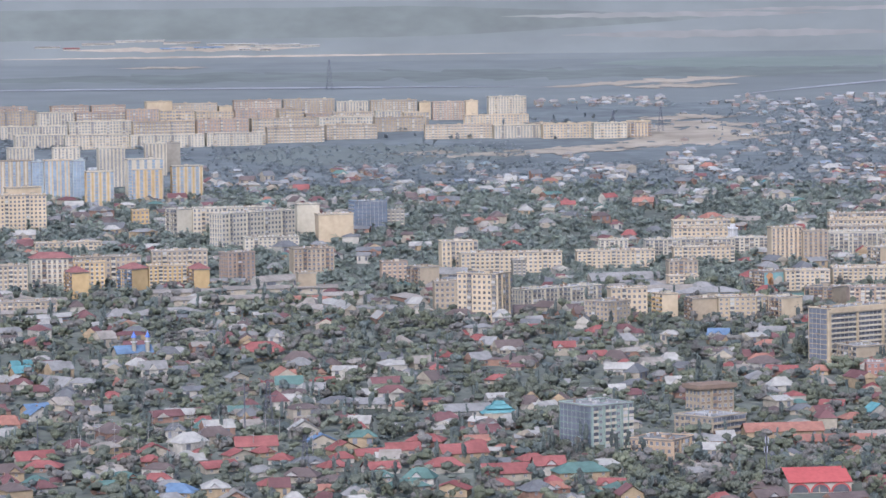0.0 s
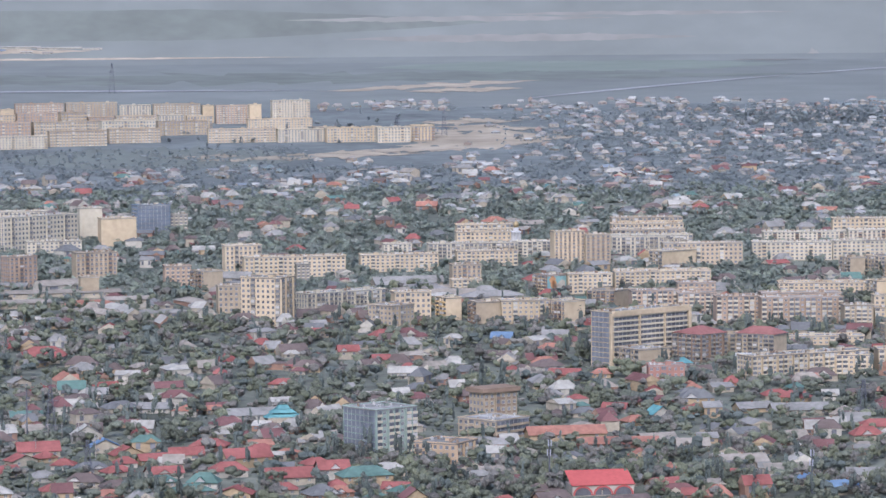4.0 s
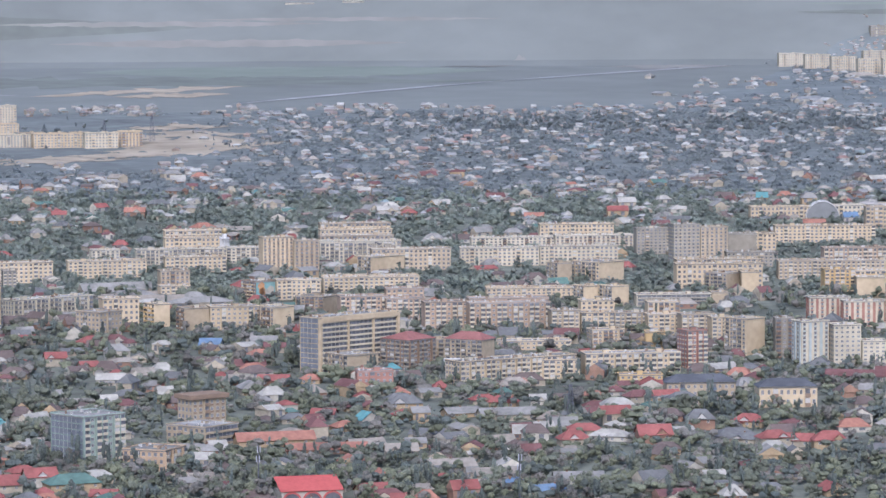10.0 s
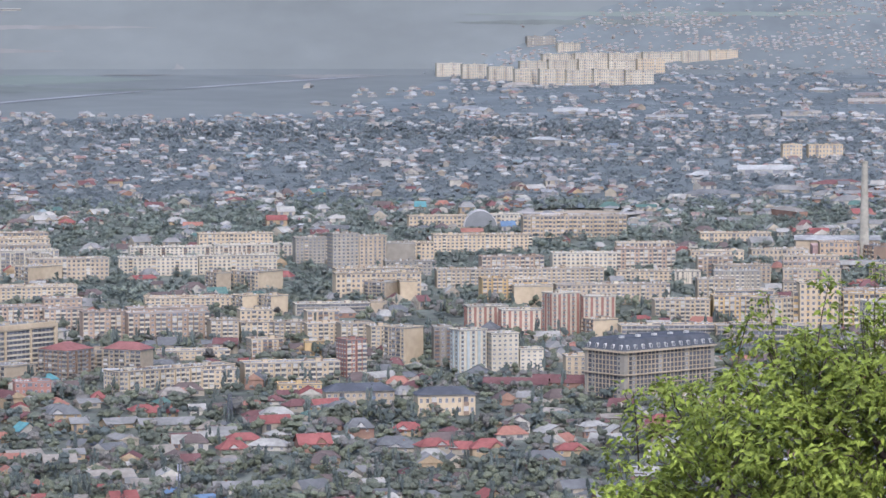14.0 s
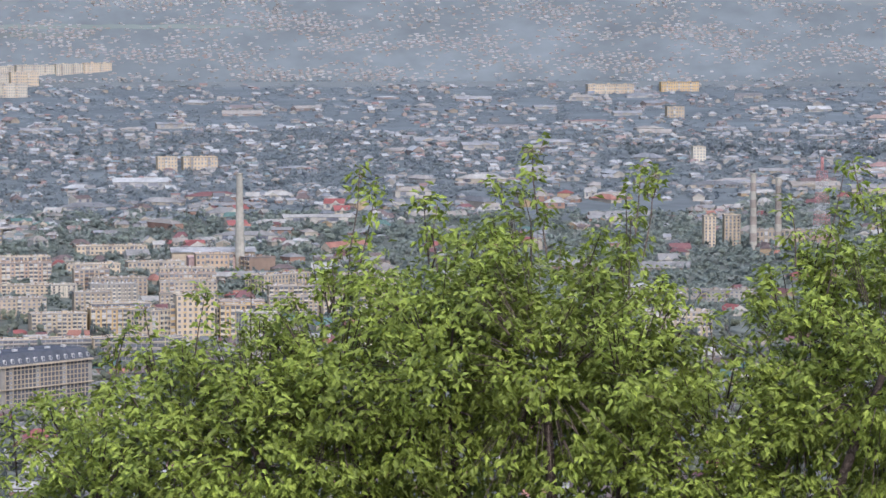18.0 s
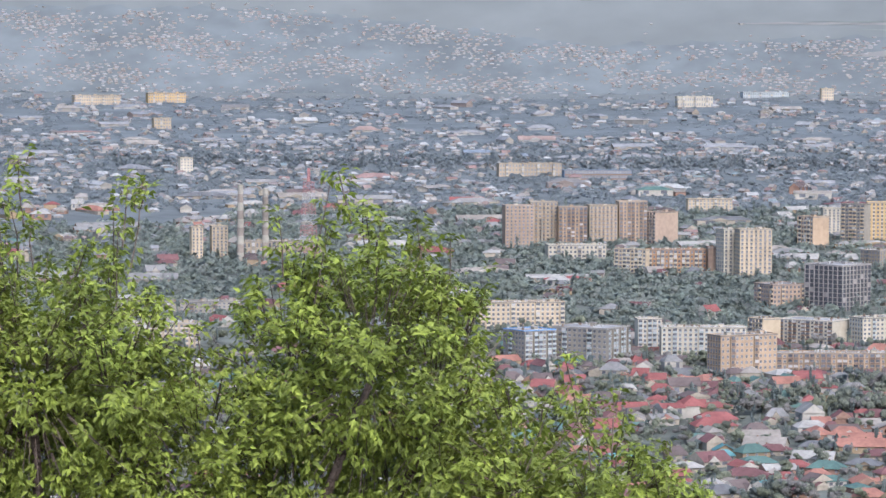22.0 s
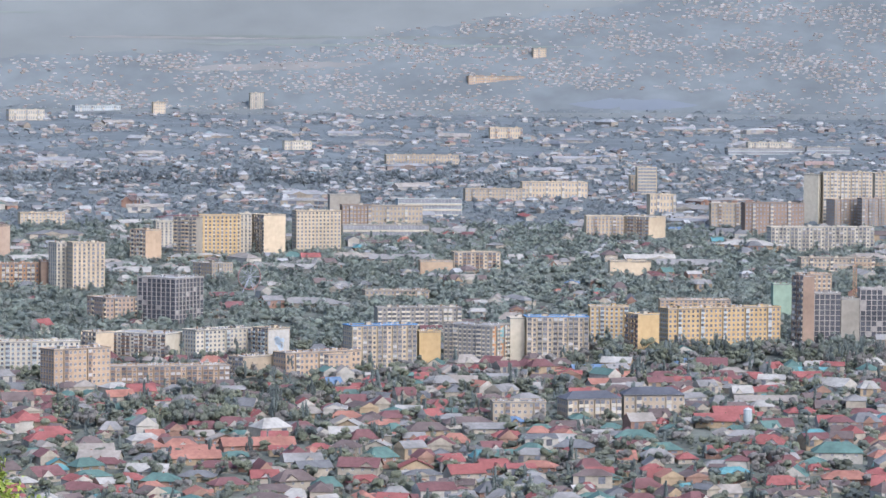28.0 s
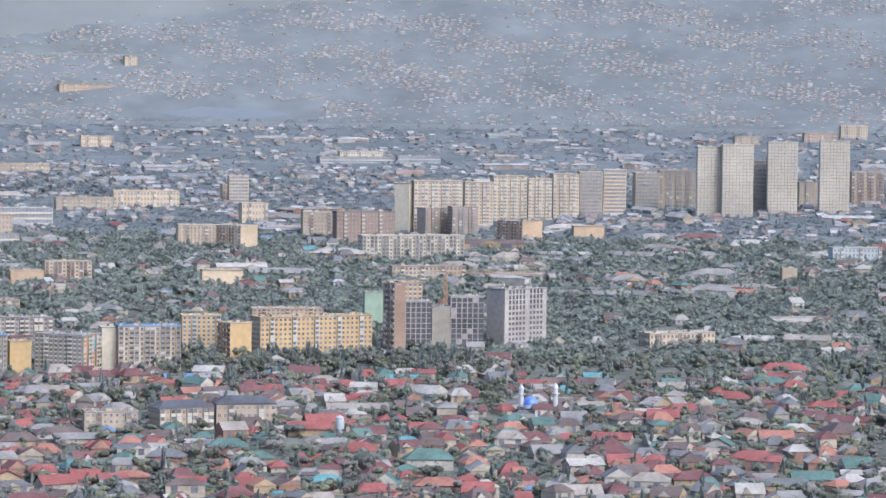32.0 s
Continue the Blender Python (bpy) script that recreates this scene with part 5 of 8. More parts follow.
def house(turn, d, w, dp, h, up, lean, roof, wall, hipped):
    """A detached house seen one by one: walls, overhanging roof, windows, chimney."""
    rng_h = random.Random(int(turn * 1000) + int(d))
    thing = new("house")
    thing.matrix_basis = Matrix.Translation(spot(turn, d)) @ Matrix.Rotation(radians(lean - turn), 4, "Z")
    tagged(thing, "%s house with %s %s roof" % (dict(cream="cream plaster", white="white plaster", brick="brick", ochre="ochre plaster")[wall], TELL[roof], "hipped" if hipped else "gabled"), "house", "houses of the suburb")
    m = thing.matrix_basis
    FOOT.append((m.translation.x - m[0][0] * w / 2, m.translation.y - m[1][0] * w / 2, m[0][0], m[1][0], w, dp))
    s = Shape()
    x = w / 2
    s.box(-x, x, 0, dp, -1.5, h)
    front = not hipped and rng_h.random() < 0.5 and w < 16
    if not hipped:
        if front:
            s.face([(-x, 0, h), (x, 0, h), (0, 0, h + up)])
            s.face([(x, dp, h), (-x, dp, h), (0, dp, h + up)])
        else:
            s.face([(x, 0, h), (x, dp, h), (x, dp / 2, h + up)])
            s.face([(-x, dp, h), (-x, 0, h), (-x, dp / 2, h + up)])
    part("wall", s, PLASTER[wall], thing)
    r, o, th = Shape(), 0.6, 0.16
    e = h - o * 0.5
    for dz in (0.0, th):
        if hipped:
            k = min(dp / 2, x) * 0.9
            A, B, C, E, P, Q = (-x - o, -o, e + dz), (x + o, -o, e + dz), (x + o, dp + o, e + dz), (-x - o, dp + o, e + dz), (-x + k, dp / 2, h + up + dz), (x - k, dp / 2, h + up + dz)
            for f in ((A, B, Q, P), (C, E, P, Q), (B, C, Q), (E, A, P)):
                r.face(list(f))
        elif front:
            for sx in (-1, 1):
                r.face([(sx * (x + o), -o, e + dz), (0, -o, h + up + dz), (0, dp + o, h + up + dz), (sx * (x + o), dp + o, e + dz)])
        else:
            r.face([(-x - o, -o, e + dz), (x + o, -o, e + dz), (x + o, dp / 2, h + up + dz), (-x - o, dp / 2, h + up + dz)])
            r.face([(-x - o, dp + o, e + dz), (-x - o, dp / 2, h + up + dz), (x + o, dp / 2, h + up + dz), (x + o, dp + o, e + dz)])
    part("roof", r, ROOF_MAT[roof], thing)
    if w < 20 and rng_h.random() < 0.55 and not front:
        gw, gx, gz = w * 0.19, x * rng_h.uniform(-0.5, 0.5), h + up * 0.62
        g = Shape()
        g.face([(gx - gw, -0.25, h), (gx + gw, -0.25, h), (gx, -0.25, gz)])
        part("gable", g, frame_white if rng_h.random() < 0.5 else PLASTER[wall], thing)
        g = Shape()
        for sx in (-1, 1):
            g.face([(gx + sx * (gw + 0.4), -0.7, h - 0.25), (gx, -0.7, gz + 0.15), (gx, dp * 0.36, gz + 0.15), (gx + sx * (gw + 0.4), dp * 0.2, h + 0.1)])
        part("gable_roof", g, ROOF_MAT[roof], thing)
    n = max(1, min(4, int(w / 4.5)))
    for i in range(n):
        ww = 1.3
        part("window", HOUSE_WINDOW, None, thing).matrix_basis = Matrix.Translation((-x + (i + 0.5) * w / n - ww / 2, 0, h - 1.9)) @ Matrix.Diagonal((ww, 1, 1.3, 1))
    if rng_h.random() < 0.5:
        part("chimney", CHIMNEY, None, thing).matrix_basis = Matrix.Translation((x * (rng_h.random() - 0.5), dp * 0.5, h + up * 0.8))


# houses that stand out by their roofs
house(-6.92, 1486, 17.3, 10.7, 3.0, 3.3, 15, "red", "white", False)
house(-7.40, 1446, 13.4, 8.3, 4.6, 3.4, 8, "brown", "ochre", True)
house(-4.93, 1498, 13.9, 8.6, 2.8, 3.4, 8, "red", "cream", False)
house(-3.20, 1508, 18.7, 11.6, 3.0, 3.7, 8, "red", "cream", False)
house(-1.67, 1494, 13.9, 8.6, 3.0, 3.4, 22, "red", "ochre", False)
house(-0.37, 1514, 16.4, 10.2, 3.0, 2.6, -12, "red", "brick", True)
house(0.59, 1499, 12.8, 8.0, 2.8, 2.7, 30, "red", "cream", True)
house(0.35, 1472, 20.5, 12.0, 4.6, 3.5, 18, "red", "ochre", False)
house(0.01, 1448, 15.7, 9.7, 3.2, 3.2, 8, "red", "white", True)
house(-0.47, 1423, 13.2, 8.2, 2.8, 3.7, -12, "green", "white", True)
house(1.79, 1440, 13.4, 8.3, 4.6, 3.4, 15, "red", "white", False)
house(2.36, 1423, 22.1, 12.0, 4.6, 3.4, 18, "green", "ochre", True)
house(0.05, 1393, 15.1, 9.4, 3.2, 2.6, -12, "red", "ochre", False)
house(-6.85, 1624, 12.6, 8.0, 3.2, 2.6, 30, "blue", "ochre", False)
house(-3.08, 1816, 22.5, 12.0, 2.8, 3.4, 6, "red", "white", True)
house(0.61, 1836, 11.4, 8.0, 3.2, 2.8, 15, "red", "white", True)
house(0.41, 1597, 22.3, 12.0, 3.0, 2.8, 12, "grey", "white", False)
house(-2.23, 1670, 10.4, 8.0, 3.0, 3.0, -12, "grey", "cream", False)
house(-7.11, 1767, 11.0, 8.0, 2.8, 3.3, 22, "teal", "cream", False)
house(-5.23, 1798, 19.5, 12.0, 4.6, 3.6, 15, "blue", "cream", False)
house(5.76, 1533, 35.7, 12.0, 3.2, 3.2, 12, "brick", "ochre", False)
house(2.05, 1795, 11.1, 8.0, 4.6, 2.9, 8, "red", "cream", False)
house(5.53, 1807, 12.9, 8.0, 3.0, 3.0, 30, "brick", "cream", True)
house(5.39, 1754, 13.6, 8.4, 3.2, 3.0, 8, "brick", "ochre", True)
house(4.63, 1848, 11.5, 8.0, 3.2, 3.3, -12, "blue", "white", False)
house(9.58, 1641, 13.7, 8.5, 3.0, 2.8, -12, "red", "ochre", True)
house(7.36, 1580, 9.8, 8.0, 4.6, 3.6, 30, "teal", "white", False)
house(7.96, 1637, 16.2, 10.1, 3.2, 3.7, 8, "slate", "ochre", True)
house(9.72, 1602, 27.3, 12.0, 3.2, 2.7, 12, "grey", "cream", False)
house(7.43, 1405, 13.1, 8.1, 2.8, 3.0, 22, "red", "ochre", False)
house(10.45, 1401, 13.0, 8.1, 3.0, 2.8, 30, "blue", "cream", False)
house(8.77, 1461, 20.4, 12.0, 3.0, 2.9, 18, "tan", "cream", False)
house(11.00, 1557, 16.9, 10.5, 3.0, 2.7, 8, "red", "cream", True)
house(15.15, 1523, 15.3, 9.5, 4.6, 3.8, 8, "red", "ochre", True)
house(14.25, 1529, 14.7, 9.1, 4.6, 3.0, 22, "red", "cream", True)
house(13.73, 1583, 14.7, 9.1, 3.2, 3.1, -12, "red", "ochre", True)
house(13.58, 1542, 19.1, 11.9, 3.2, 3.0, 15, "slate", "white", True)
house(11.96, 1649, 12.8, 8.0, 4.6, 2.7, 30, "maroon", "cream", True)
house(12.72, 1637, 16.2, 10.1, 4.6, 3.6, 30, "slate", "cream", True)
house(12.91, 1698, 29.0, 12.0, 2.8, 2.9, -8, "slate", "cream", True)
house(15.55, 1719, 34.6, 12.0, 4.6, 2.6, -8, "maroon", "white", False)
house(16.36, 1724, 29.4, 12.0, 4.6, 3.4, -8, "maroon", "brick", False)
house(16.32, 1580, 15.7, 9.7, 2.8, 2.9, 30, "pale", "white", False)
house(15.17, 1531, 14.2, 8.8, 2.8, 3.6, 15, "red", "brick", True)
house(17.37, 1573, 13.7, 8.5, 3.0, 3.7, 22, "pale", "white", False)
house(16.56, 1527, 14.2, 8.8, 3.2, 2.7, 8, "red", "ochre", True)
house(18.13, 1599, 13.4, 8.3, 4.6, 3.4, 22, "red", "ochre", True)
house(16.08, 1502, 19.6, 12.0, 2.8, 3.6, 8, "slate", "brick", True)
house(14.60, 1531, 11.9, 8.0, 3.0, 2.9, -12, "red", "cream", False)
house(17.18, 1552, 19.2, 11.9, 2.8, 3.3, -12, "pale", "cream", False)
house(38.21, 1701, 21.1, 12.0, 2.8, 3.0, 6, "red", "cream", True)
house(38.97, 1638, 17.8, 11.0, 3.2, 3.6, 8, "tan", "ochre", False)
house(38.35, 1601, 9.9, 8.0, 3.0, 2.7, 8, "teal", "ochre", False)
house(40.64, 1638, 20.3, 12.0, 2.8, 3.3, 12, "brick", "cream", False)
house(41.73, 1661, 36.0, 12.0, 3.0, 3.4, 12, "brick", "brick", False)
house(43.22, 1710, 15.9, 9.9, 4.6, 3.8, -12, "pale", "ochre", False)
house(38.88, 1588, 14.8, 9.2, 4.6, 3.4, 30, "green", "ochre", True)
house(44.61, 1712, 21.2, 12.0, 3.2, 3.5, 12, "brown", "ochre", True)
house(49.14, 1982, 27.7, 12.0, 3.2, 3.0, -8, "blue", "cream", False)
house(47.33, 1948, 19.3, 12.0, 3.0, 3.3, 15, "blue", "white", False)
house(49.77, 1774, 20.9, 12.0, 4.6, 3.5, 12, "red", "brick", False)
house(51.58, 1667, 21.7, 12.0, 2.8, 3.8, 18, "green", "cream", True)
house(40.02, 1556, 16.9, 10.5, 2.8, 3.0, -12, "green", "brick", True)
house(42.69, 1583, 16.2, 10.0, 4.6, 2.8, 22, "slate", "cream", False)
house(45.28, 1570, 17.0, 10.6, 4.6, 3.7, 22, "red", "cream", False)
house(46.44, 1549, 14.4, 8.9, 3.2, 3.4, 22, "slate", "brick", True)
house(50.64, 1560, 19.3, 12.0, 3.2, 3.4, 22, "red", "cream", True)
house(51.68, 1580, 22.0, 12.0, 3.2, 3.1, 6, "brick", "brick", True)
house(41.26, 1543, 16.7, 10.4, 3.2, 2.7, 22, "maroon", "ochre", True)
house(57.51, 2036, 28.4, 12.0, 2.8, 3.3, 12, "red", "white", True)
house(57.25, 1958, 22.5, 12.0, 4.6, 3.0, 12, "green", "brick", True)
house(55.66, 1926, 17.9, 11.1, 4.6, 3.0, 15, "tan", "cream", False)
house(56.57, 1902, 20.6, 12.0, 2.8, 3.5, -8, "red", "white", True)
house(54.58, 1738, 19.9, 12.0, 2.8, 2.9, -12, "red", "cream", False)
house(54.95, 1810, 18.0, 11.1, 3.0, 2.7, 30, "brown", "white", True)
house(55.86, 1846, 21.2, 12.0, 3.0, 3.4, 18, "red", "white", True)
house(56.31, 1783, 12.2, 8.0, 4.6, 3.1, 8, "pale", "white", False)
house(57.39, 1740, 17.3, 10.7, 4.6, 3.6, 8, "brick", "cream", False)
house(57.74, 1777, 17.6, 10.9, 3.2, 3.3, 8, "pale", "ochre", True)
house(57.35, 1600, 42.2, 12.0, 2.8, 2.7, 12, "slate", "ochre", True)
house(56.97, 1670, 21.7, 12.0, 4.6, 3.4, -8, "red", "cream", True)
house(58.48, 1785, 17.7, 11.0, 3.0, 3.6, 15, "brown", "ochre", True)
house(55.54, 1630, 16.2, 10.0, 3.0, 3.3, 15, "brick", "white", True)
house(54.58, 1690, 22.0, 12.0, 3.2, 3.2, 6, "maroon", "brick", True)
house(56.39, 1712, 14.3, 8.9, 4.6, 3.7, -12, "green", "white", False)
house(55.25, 1682, 16.7, 10.3, 3.2, 3.4, 30, "slate", "white", True)
house(58.23, 1863, 20.2, 12.0, 4.6, 2.6, 12, "red", "cream", True)
house(58.84, 1947, 18.1, 11.2, 2.8, 3.5, 15, "green", "brick", True)
house(58.58, 1674, 23.4, 12.0, 3.0, 3.0, -8, "brown", "cream", True)
house(58.02, 1619, 20.1, 12.0, 3.0, 3.5, 12, "green", "cream", False)
house(54.20, 1639, 17.8, 11.0, 4.6, 2.7, 22, "pale", "cream", False)
house(56.02, 1611, 20.0, 12.0, 3.0, 3.2, 8, "maroon", "ochre", True)
house(53.43, 1709, 15.9, 9.9, 2.8, 2.6, 30, "brown", "cream", True)
house(53.90, 1789, 16.6, 10.3, 2.8, 3.2, 8, "slate", "white", True)
house(52.90, 1746, 13.5, 8.4, 3.2, 3.0, 22, "green", "cream", True)
house(38.20, 1672, 21.3, 13.0, 3.9, 3.6, 12, "red", "cream", True)
house(38.99, 1612, 19.7, 12.2, 3.9, 3.6, -12, "tan", "cream", False)
house(38.90, 1657, 13.6, 8.5, 3.8, 3.6, 15, "brown", "cream", True)
house(37.92, 1637, 13.4, 8.5, 2.6, 2.4, 8, "green", "cream", True)
house(38.38, 1589, 10.3, 8.5, 2.6, 2.4, 15, "teal", "cream", True)
house(38.94, 1570, 17.6, 10.9, 2.6, 2.4, 15, "green", "ochre", True)
house(39.81, 1579, 19.1, 11.8, 3.3, 3.1, -12, "pale", "white", False)
house(39.13, 1607, 15.2, 9.4, 2.6, 2.4, -12, "maroon", "cream", True)
house(39.49, 1561, 13.5, 8.5, 2.7, 2.5, -12, "red", "brick", True)
house(39.84, 1619, 15.3, 9.5, 2.6, 2.4, -12, "slate", "brick", True)
house(40.66, 1617, 23.7, 13.0, 3.5, 3.2, 6, "brick", "ochre", False)
house(40.70, 1693, 15.3, 9.5, 2.6, 2.4, 8, "tan", "brick", False)
house(41.14, 1677, 15.2, 9.4, 3.0, 2.8, 15, "tan", "brick", False)
house(40.99, 1595, 20.6, 12.8, 2.7, 2.5, -8, "maroon", "cream", True)
house(41.40, 1626, 16.8, 10.4, 2.6, 2.4, 28, "green", "white", True)
house(41.60, 1598, 20.7, 12.8, 2.6, 2.4, 12, "grey", "brick", True)
house(42.71, 1652, 12.1, 8.5, 2.6, 2.4, -12, "red", "ochre", True)
house(43.19, 1694, 16.1, 10.0, 3.7, 3.4, 8, "pale", "white", False)
house(43.19, 1658, 12.9, 8.5, 2.6, 2.4, 8, "pale", "white", False)
house(43.71, 1663, 11.5, 8.5, 2.6, 2.4, -12, "pale", "cream", False)
house(43.85, 1609, 15.3, 9.5, 5.6, 4.4, 28, "green", "brick", True)
house(43.39, 1589, 19.2, 11.9, 4.1, 3.8, -12, "maroon", "cream", False)
house(44.39, 1590, 15.8, 9.8, 3.8, 3.6, 8, "red", "ochre", False)
house(41.83, 1561, 12.8, 8.5, 3.4, 3.2, 8, "red", "cream", False)
house(42.38, 1543, 18.0, 11.1, 5.1, 4.4, 22, "brown", "cream", True)
house(42.89, 1534, 13.2, 8.5, 4.1, 3.8, 8, "green", "cream", True)
house(43.61, 1553, 18.7, 11.6, 2.9, 2.7, 28, "red", "brick", True)
house(44.59, 1670, 12.5, 8.5, 3.3, 3.0, 28, "red", "cream", True)
house(37.77, 1553, 14.7, 9.1, 2.6, 2.4, 28, "pale", "cream", True)
house(37.61, 1531, 11.9, 8.5, 2.6, 2.4, 28, "red", "cream", False)
house(38.64, 1530, 19.8, 12.3, 3.2, 2.9, -12, "maroon", "cream", True)
house(39.95, 1538, 11.9, 8.5, 2.6, 2.4, 15, "brick", "cream", True)
house(42.01, 1525, 21.0, 13.0, 3.0, 2.7, 12, "brown", "ochre", True)
house(40.64, 1569, 16.2, 10.1, 2.6, 2.4, -12, "slate", "ochre", True)
house(44.35, 1572, 9.5, 8.5, 2.6, 2.4, 28, "pale", "white", False)
house(45.30, 1741, 25.5, 13.0, 2.8, 2.6, 12, "brown", "white", True)
house(45.65, 1723, 27.5, 13.0, 2.6, 2.4, 6, "grey", "cream", False)
house(45.94, 1698, 14.6, 9.1, 2.6, 2.4, 8, "red", "ochre", True)
house(46.07, 1748, 11.6, 8.5, 2.6, 2.4, 22, "blue", "ochre", True)
house(46.46, 1721, 13.4, 8.5, 2.6, 2.4, -12, "green", "white", True)
house(46.90, 1717, 13.3, 8.5, 2.6, 2.4, 28, "maroon", "ochre", True)
house(47.31, 1718, 14.8, 9.2, 2.6, 2.4, 22, "brown", "cream", True)
house(48.11, 1693, 20.4, 12.7, 3.6, 3.3, 6, "green", "cream", True)
house(48.18, 1748, 9.8, 8.5, 2.6, 2.4, 28, "maroon", "white", True)
house(48.60, 1750, 8.0, 8.5, 2.6, 2.4, 28, "red", "white", True)
house(48.91, 1751, 12.1, 8.5, 2.6, 2.4, 28, "pale", "cream", False)
house(49.48, 1753, 22.7, 13.0, 3.7, 3.4, 6, "red", "ochre", False)
house(48.80, 1728, 14.9, 9.2, 2.6, 2.4, 15, "green", "white", True)
house(50.30, 1773, 13.8, 8.5, 2.9, 2.7, 22, "red", "cream", True)
house(50.93, 1797, 17.0, 10.6, 2.6, 2.4, 15, "red", "white", True)
house(51.95, 1794, 19.3, 12.0, 2.8, 2.6, 8, "maroon", "white", True)
house(51.18, 1715, 13.3, 8.5, 3.0, 2.7, 22, "teal", "brick", True)
house(49.78, 1726, 13.4, 8.5, 2.7, 2.5, -12, "green", "brick", True)
house(50.29, 1674, 18.0, 11.2, 4.4, 4.1, -12, "red", "white", True)
house(51.52, 1643, 23.4, 13.0, 5.6, 4.4, 6, "green", "white", True)
house(49.50, 1651, 12.1, 8.5, 3.3, 3.0, 8, "red", "brick", False)
house(48.50, 1633, 15.5, 9.6, 3.6, 3.3, 15, "grey", "white", True)
house(49.00, 1634, 9.9, 8.5, 2.6, 2.4, 15, "red", "cream", True)
house(49.81, 1593, 17.2, 10.6, 2.6, 2.4, 22, "teal", "cream", True)
house(49.74, 1627, 9.8, 8.5, 2.6, 2.4, 8, "green", "cream", False)
house(50.68, 1615, 14.6, 9.1, 2.7, 2.5, 22, "maroon", "brick", True)
house(51.21, 1608, 11.1, 8.5, 2.6, 2.4, 28, "red", "cream", True)
house(47.02, 1659, 18.6, 11.5, 3.5, 3.3, -12, "slate", "brick", True)
house(47.04, 1644, 11.3, 8.5, 2.6, 2.4, 15, "red", "cream", False)
house(45.98, 1637, 17.6, 10.9, 2.6, 2.4, 28, "green", "brick", True)
house(46.41, 1603, 18.0, 11.1, 2.6, 2.4, -12, "brick", "brick", True)
house(47.49, 1587, 13.7, 8.5, 2.6, 2.4, 8, "red", "brick", False)
house(47.95, 1593, 9.6, 8.5, 2.7, 2.5, 8, "maroon", "ochre", True)
house(48.42, 1599, 11.0, 8.5, 2.6, 2.4, 8, "red", "white", True)
house(45.64, 1555, 12.1, 8.5, 2.6, 2.4, 8, "pale", "white", False)
house(46.27, 1534, 13.9, 8.6, 2.6, 2.4, 8, "pale", "cream", False)
house(46.86, 1531, 14.5, 9.0, 2.6, 2.4, 28, "brown", "ochre", True)
house(48.40, 1537, 17.2, 10.7, 2.6, 2.4, 15, "brick", "white", False)
house(47.56, 1570, 14.2, 8.8, 2.6, 2.4, -12, "green", "ochre", True)
house(47.26, 1536, 9.9, 8.5, 2.6, 2.4, 28, "pale", "cream", False)
house(51.14, 1545, 14.7, 9.1, 2.6, 2.4, 15, "brick", "cream", True)
house(50.30, 1839, 33.3, 13.0, 2.6, 2.4, 6, "tan", "cream", False)
house(46.58, 1891, 15.5, 9.6, 3.0, 2.8, -12, "red", "white", True)
house(46.95, 1898, 14.7, 9.1, 3.3, 3.1, 8, "slate", "ochre", True)
house(46.84, 1932, 15.0, 9.3, 2.6, 2.4, 22, "brick", "white", True)
house(47.58, 1898, 16.4, 10.1, 2.7, 2.5, 22, "brick", "white", False)
house(50.05, 1923, 16.6, 10.3, 3.5, 3.2, -12, "red", "cream", True)
house(50.14, 1987, 14.6, 9.0, 2.6, 2.4, 8, "grey", "cream", True)
house(51.04, 1921, 10.8, 8.5, 2.9, 2.7, 8, "red", "ochre", True)
house(51.63, 1910, 13.2, 8.5, 3.1, 2.8, 15, "pale", "ochre", True)
house(51.10, 1991, 12.0, 8.5, 2.6, 2.4, 22, "pale", "cream", False)
house(50.40, 1891, 14.7, 9.1, 2.6, 2.4, -12, "pale", "brick", True)
house(45.48, 1911, 38.7, 13.0, 2.8, 2.5, 6, "grey", "cream", False)
house(-7.10, 1747, 10.1, 8.0, 3.1, 3.1, 28, "teal", "ochre", False)
house(-7.15, 1725, 10.0, 8.0, 2.4, 2.3, 22, "pale", "brick", False)
house(-6.83, 1685, 12.5, 8.0, 2.6, 2.6, 15, "maroon", "white", True)
house(-5.59, 1660, 10.3, 8.0, 2.6, 2.6, 22, "red", "cream", True)
house(-4.78, 1668, 9.9, 8.0, 2.4, 2.3, 28, "red", "ochre", True)
house(-4.15, 1606, 10.6, 8.0, 2.4, 2.3, 22, "maroon", "cream", True)
house(-6.82, 1610, 11.3, 8.0, 3.4, 3.4, 28, "blue", "white", False)
house(-6.47, 1604, 9.9, 8.0, 2.4, 2.3, -12, "maroon", "cream", False)
house(-6.01, 1602, 8.6, 8.0, 2.4, 2.3, -12, "tan", "white", False)
house(-5.78, 1619, 11.3, 8.0, 2.4, 2.3, 15, "grey", "ochre", False)
house(-6.09, 1567, 9.7, 8.0, 2.4, 2.3, 15, "tan", "white", True)
house(-5.62, 1563, 16.7, 10.4, 2.4, 2.3, 8, "grey", "cream", False)
house(-5.00, 1565, 12.9, 8.0, 2.4, 2.3, 28, "grey", "white", False)
house(-4.52, 1605, 13.9, 8.6, 2.4, 2.3, -12, "pale", "cream", False)
house(-3.47, 1718, 9.9, 8.0, 2.4, 2.3, 22, "grey", "cream", False)
house(-3.14, 1689, 9.7, 8.0, 2.6, 2.6, 15, "red", "ochre", True)
house(-3.07, 1810, 18.6, 11.6, 2.4, 2.3, -12, "red", "white", True)
house(-3.34, 1782, 8.8, 8.0, 2.4, 2.3, 22, "grey", "cream", False)
house(-2.71, 1641, 8.1, 8.0, 2.5, 2.5, -12, "pale", "white", False)
house(-3.26, 1623, 8.0, 8.0, 2.9, 2.9, 22, "maroon", "ochre", True)
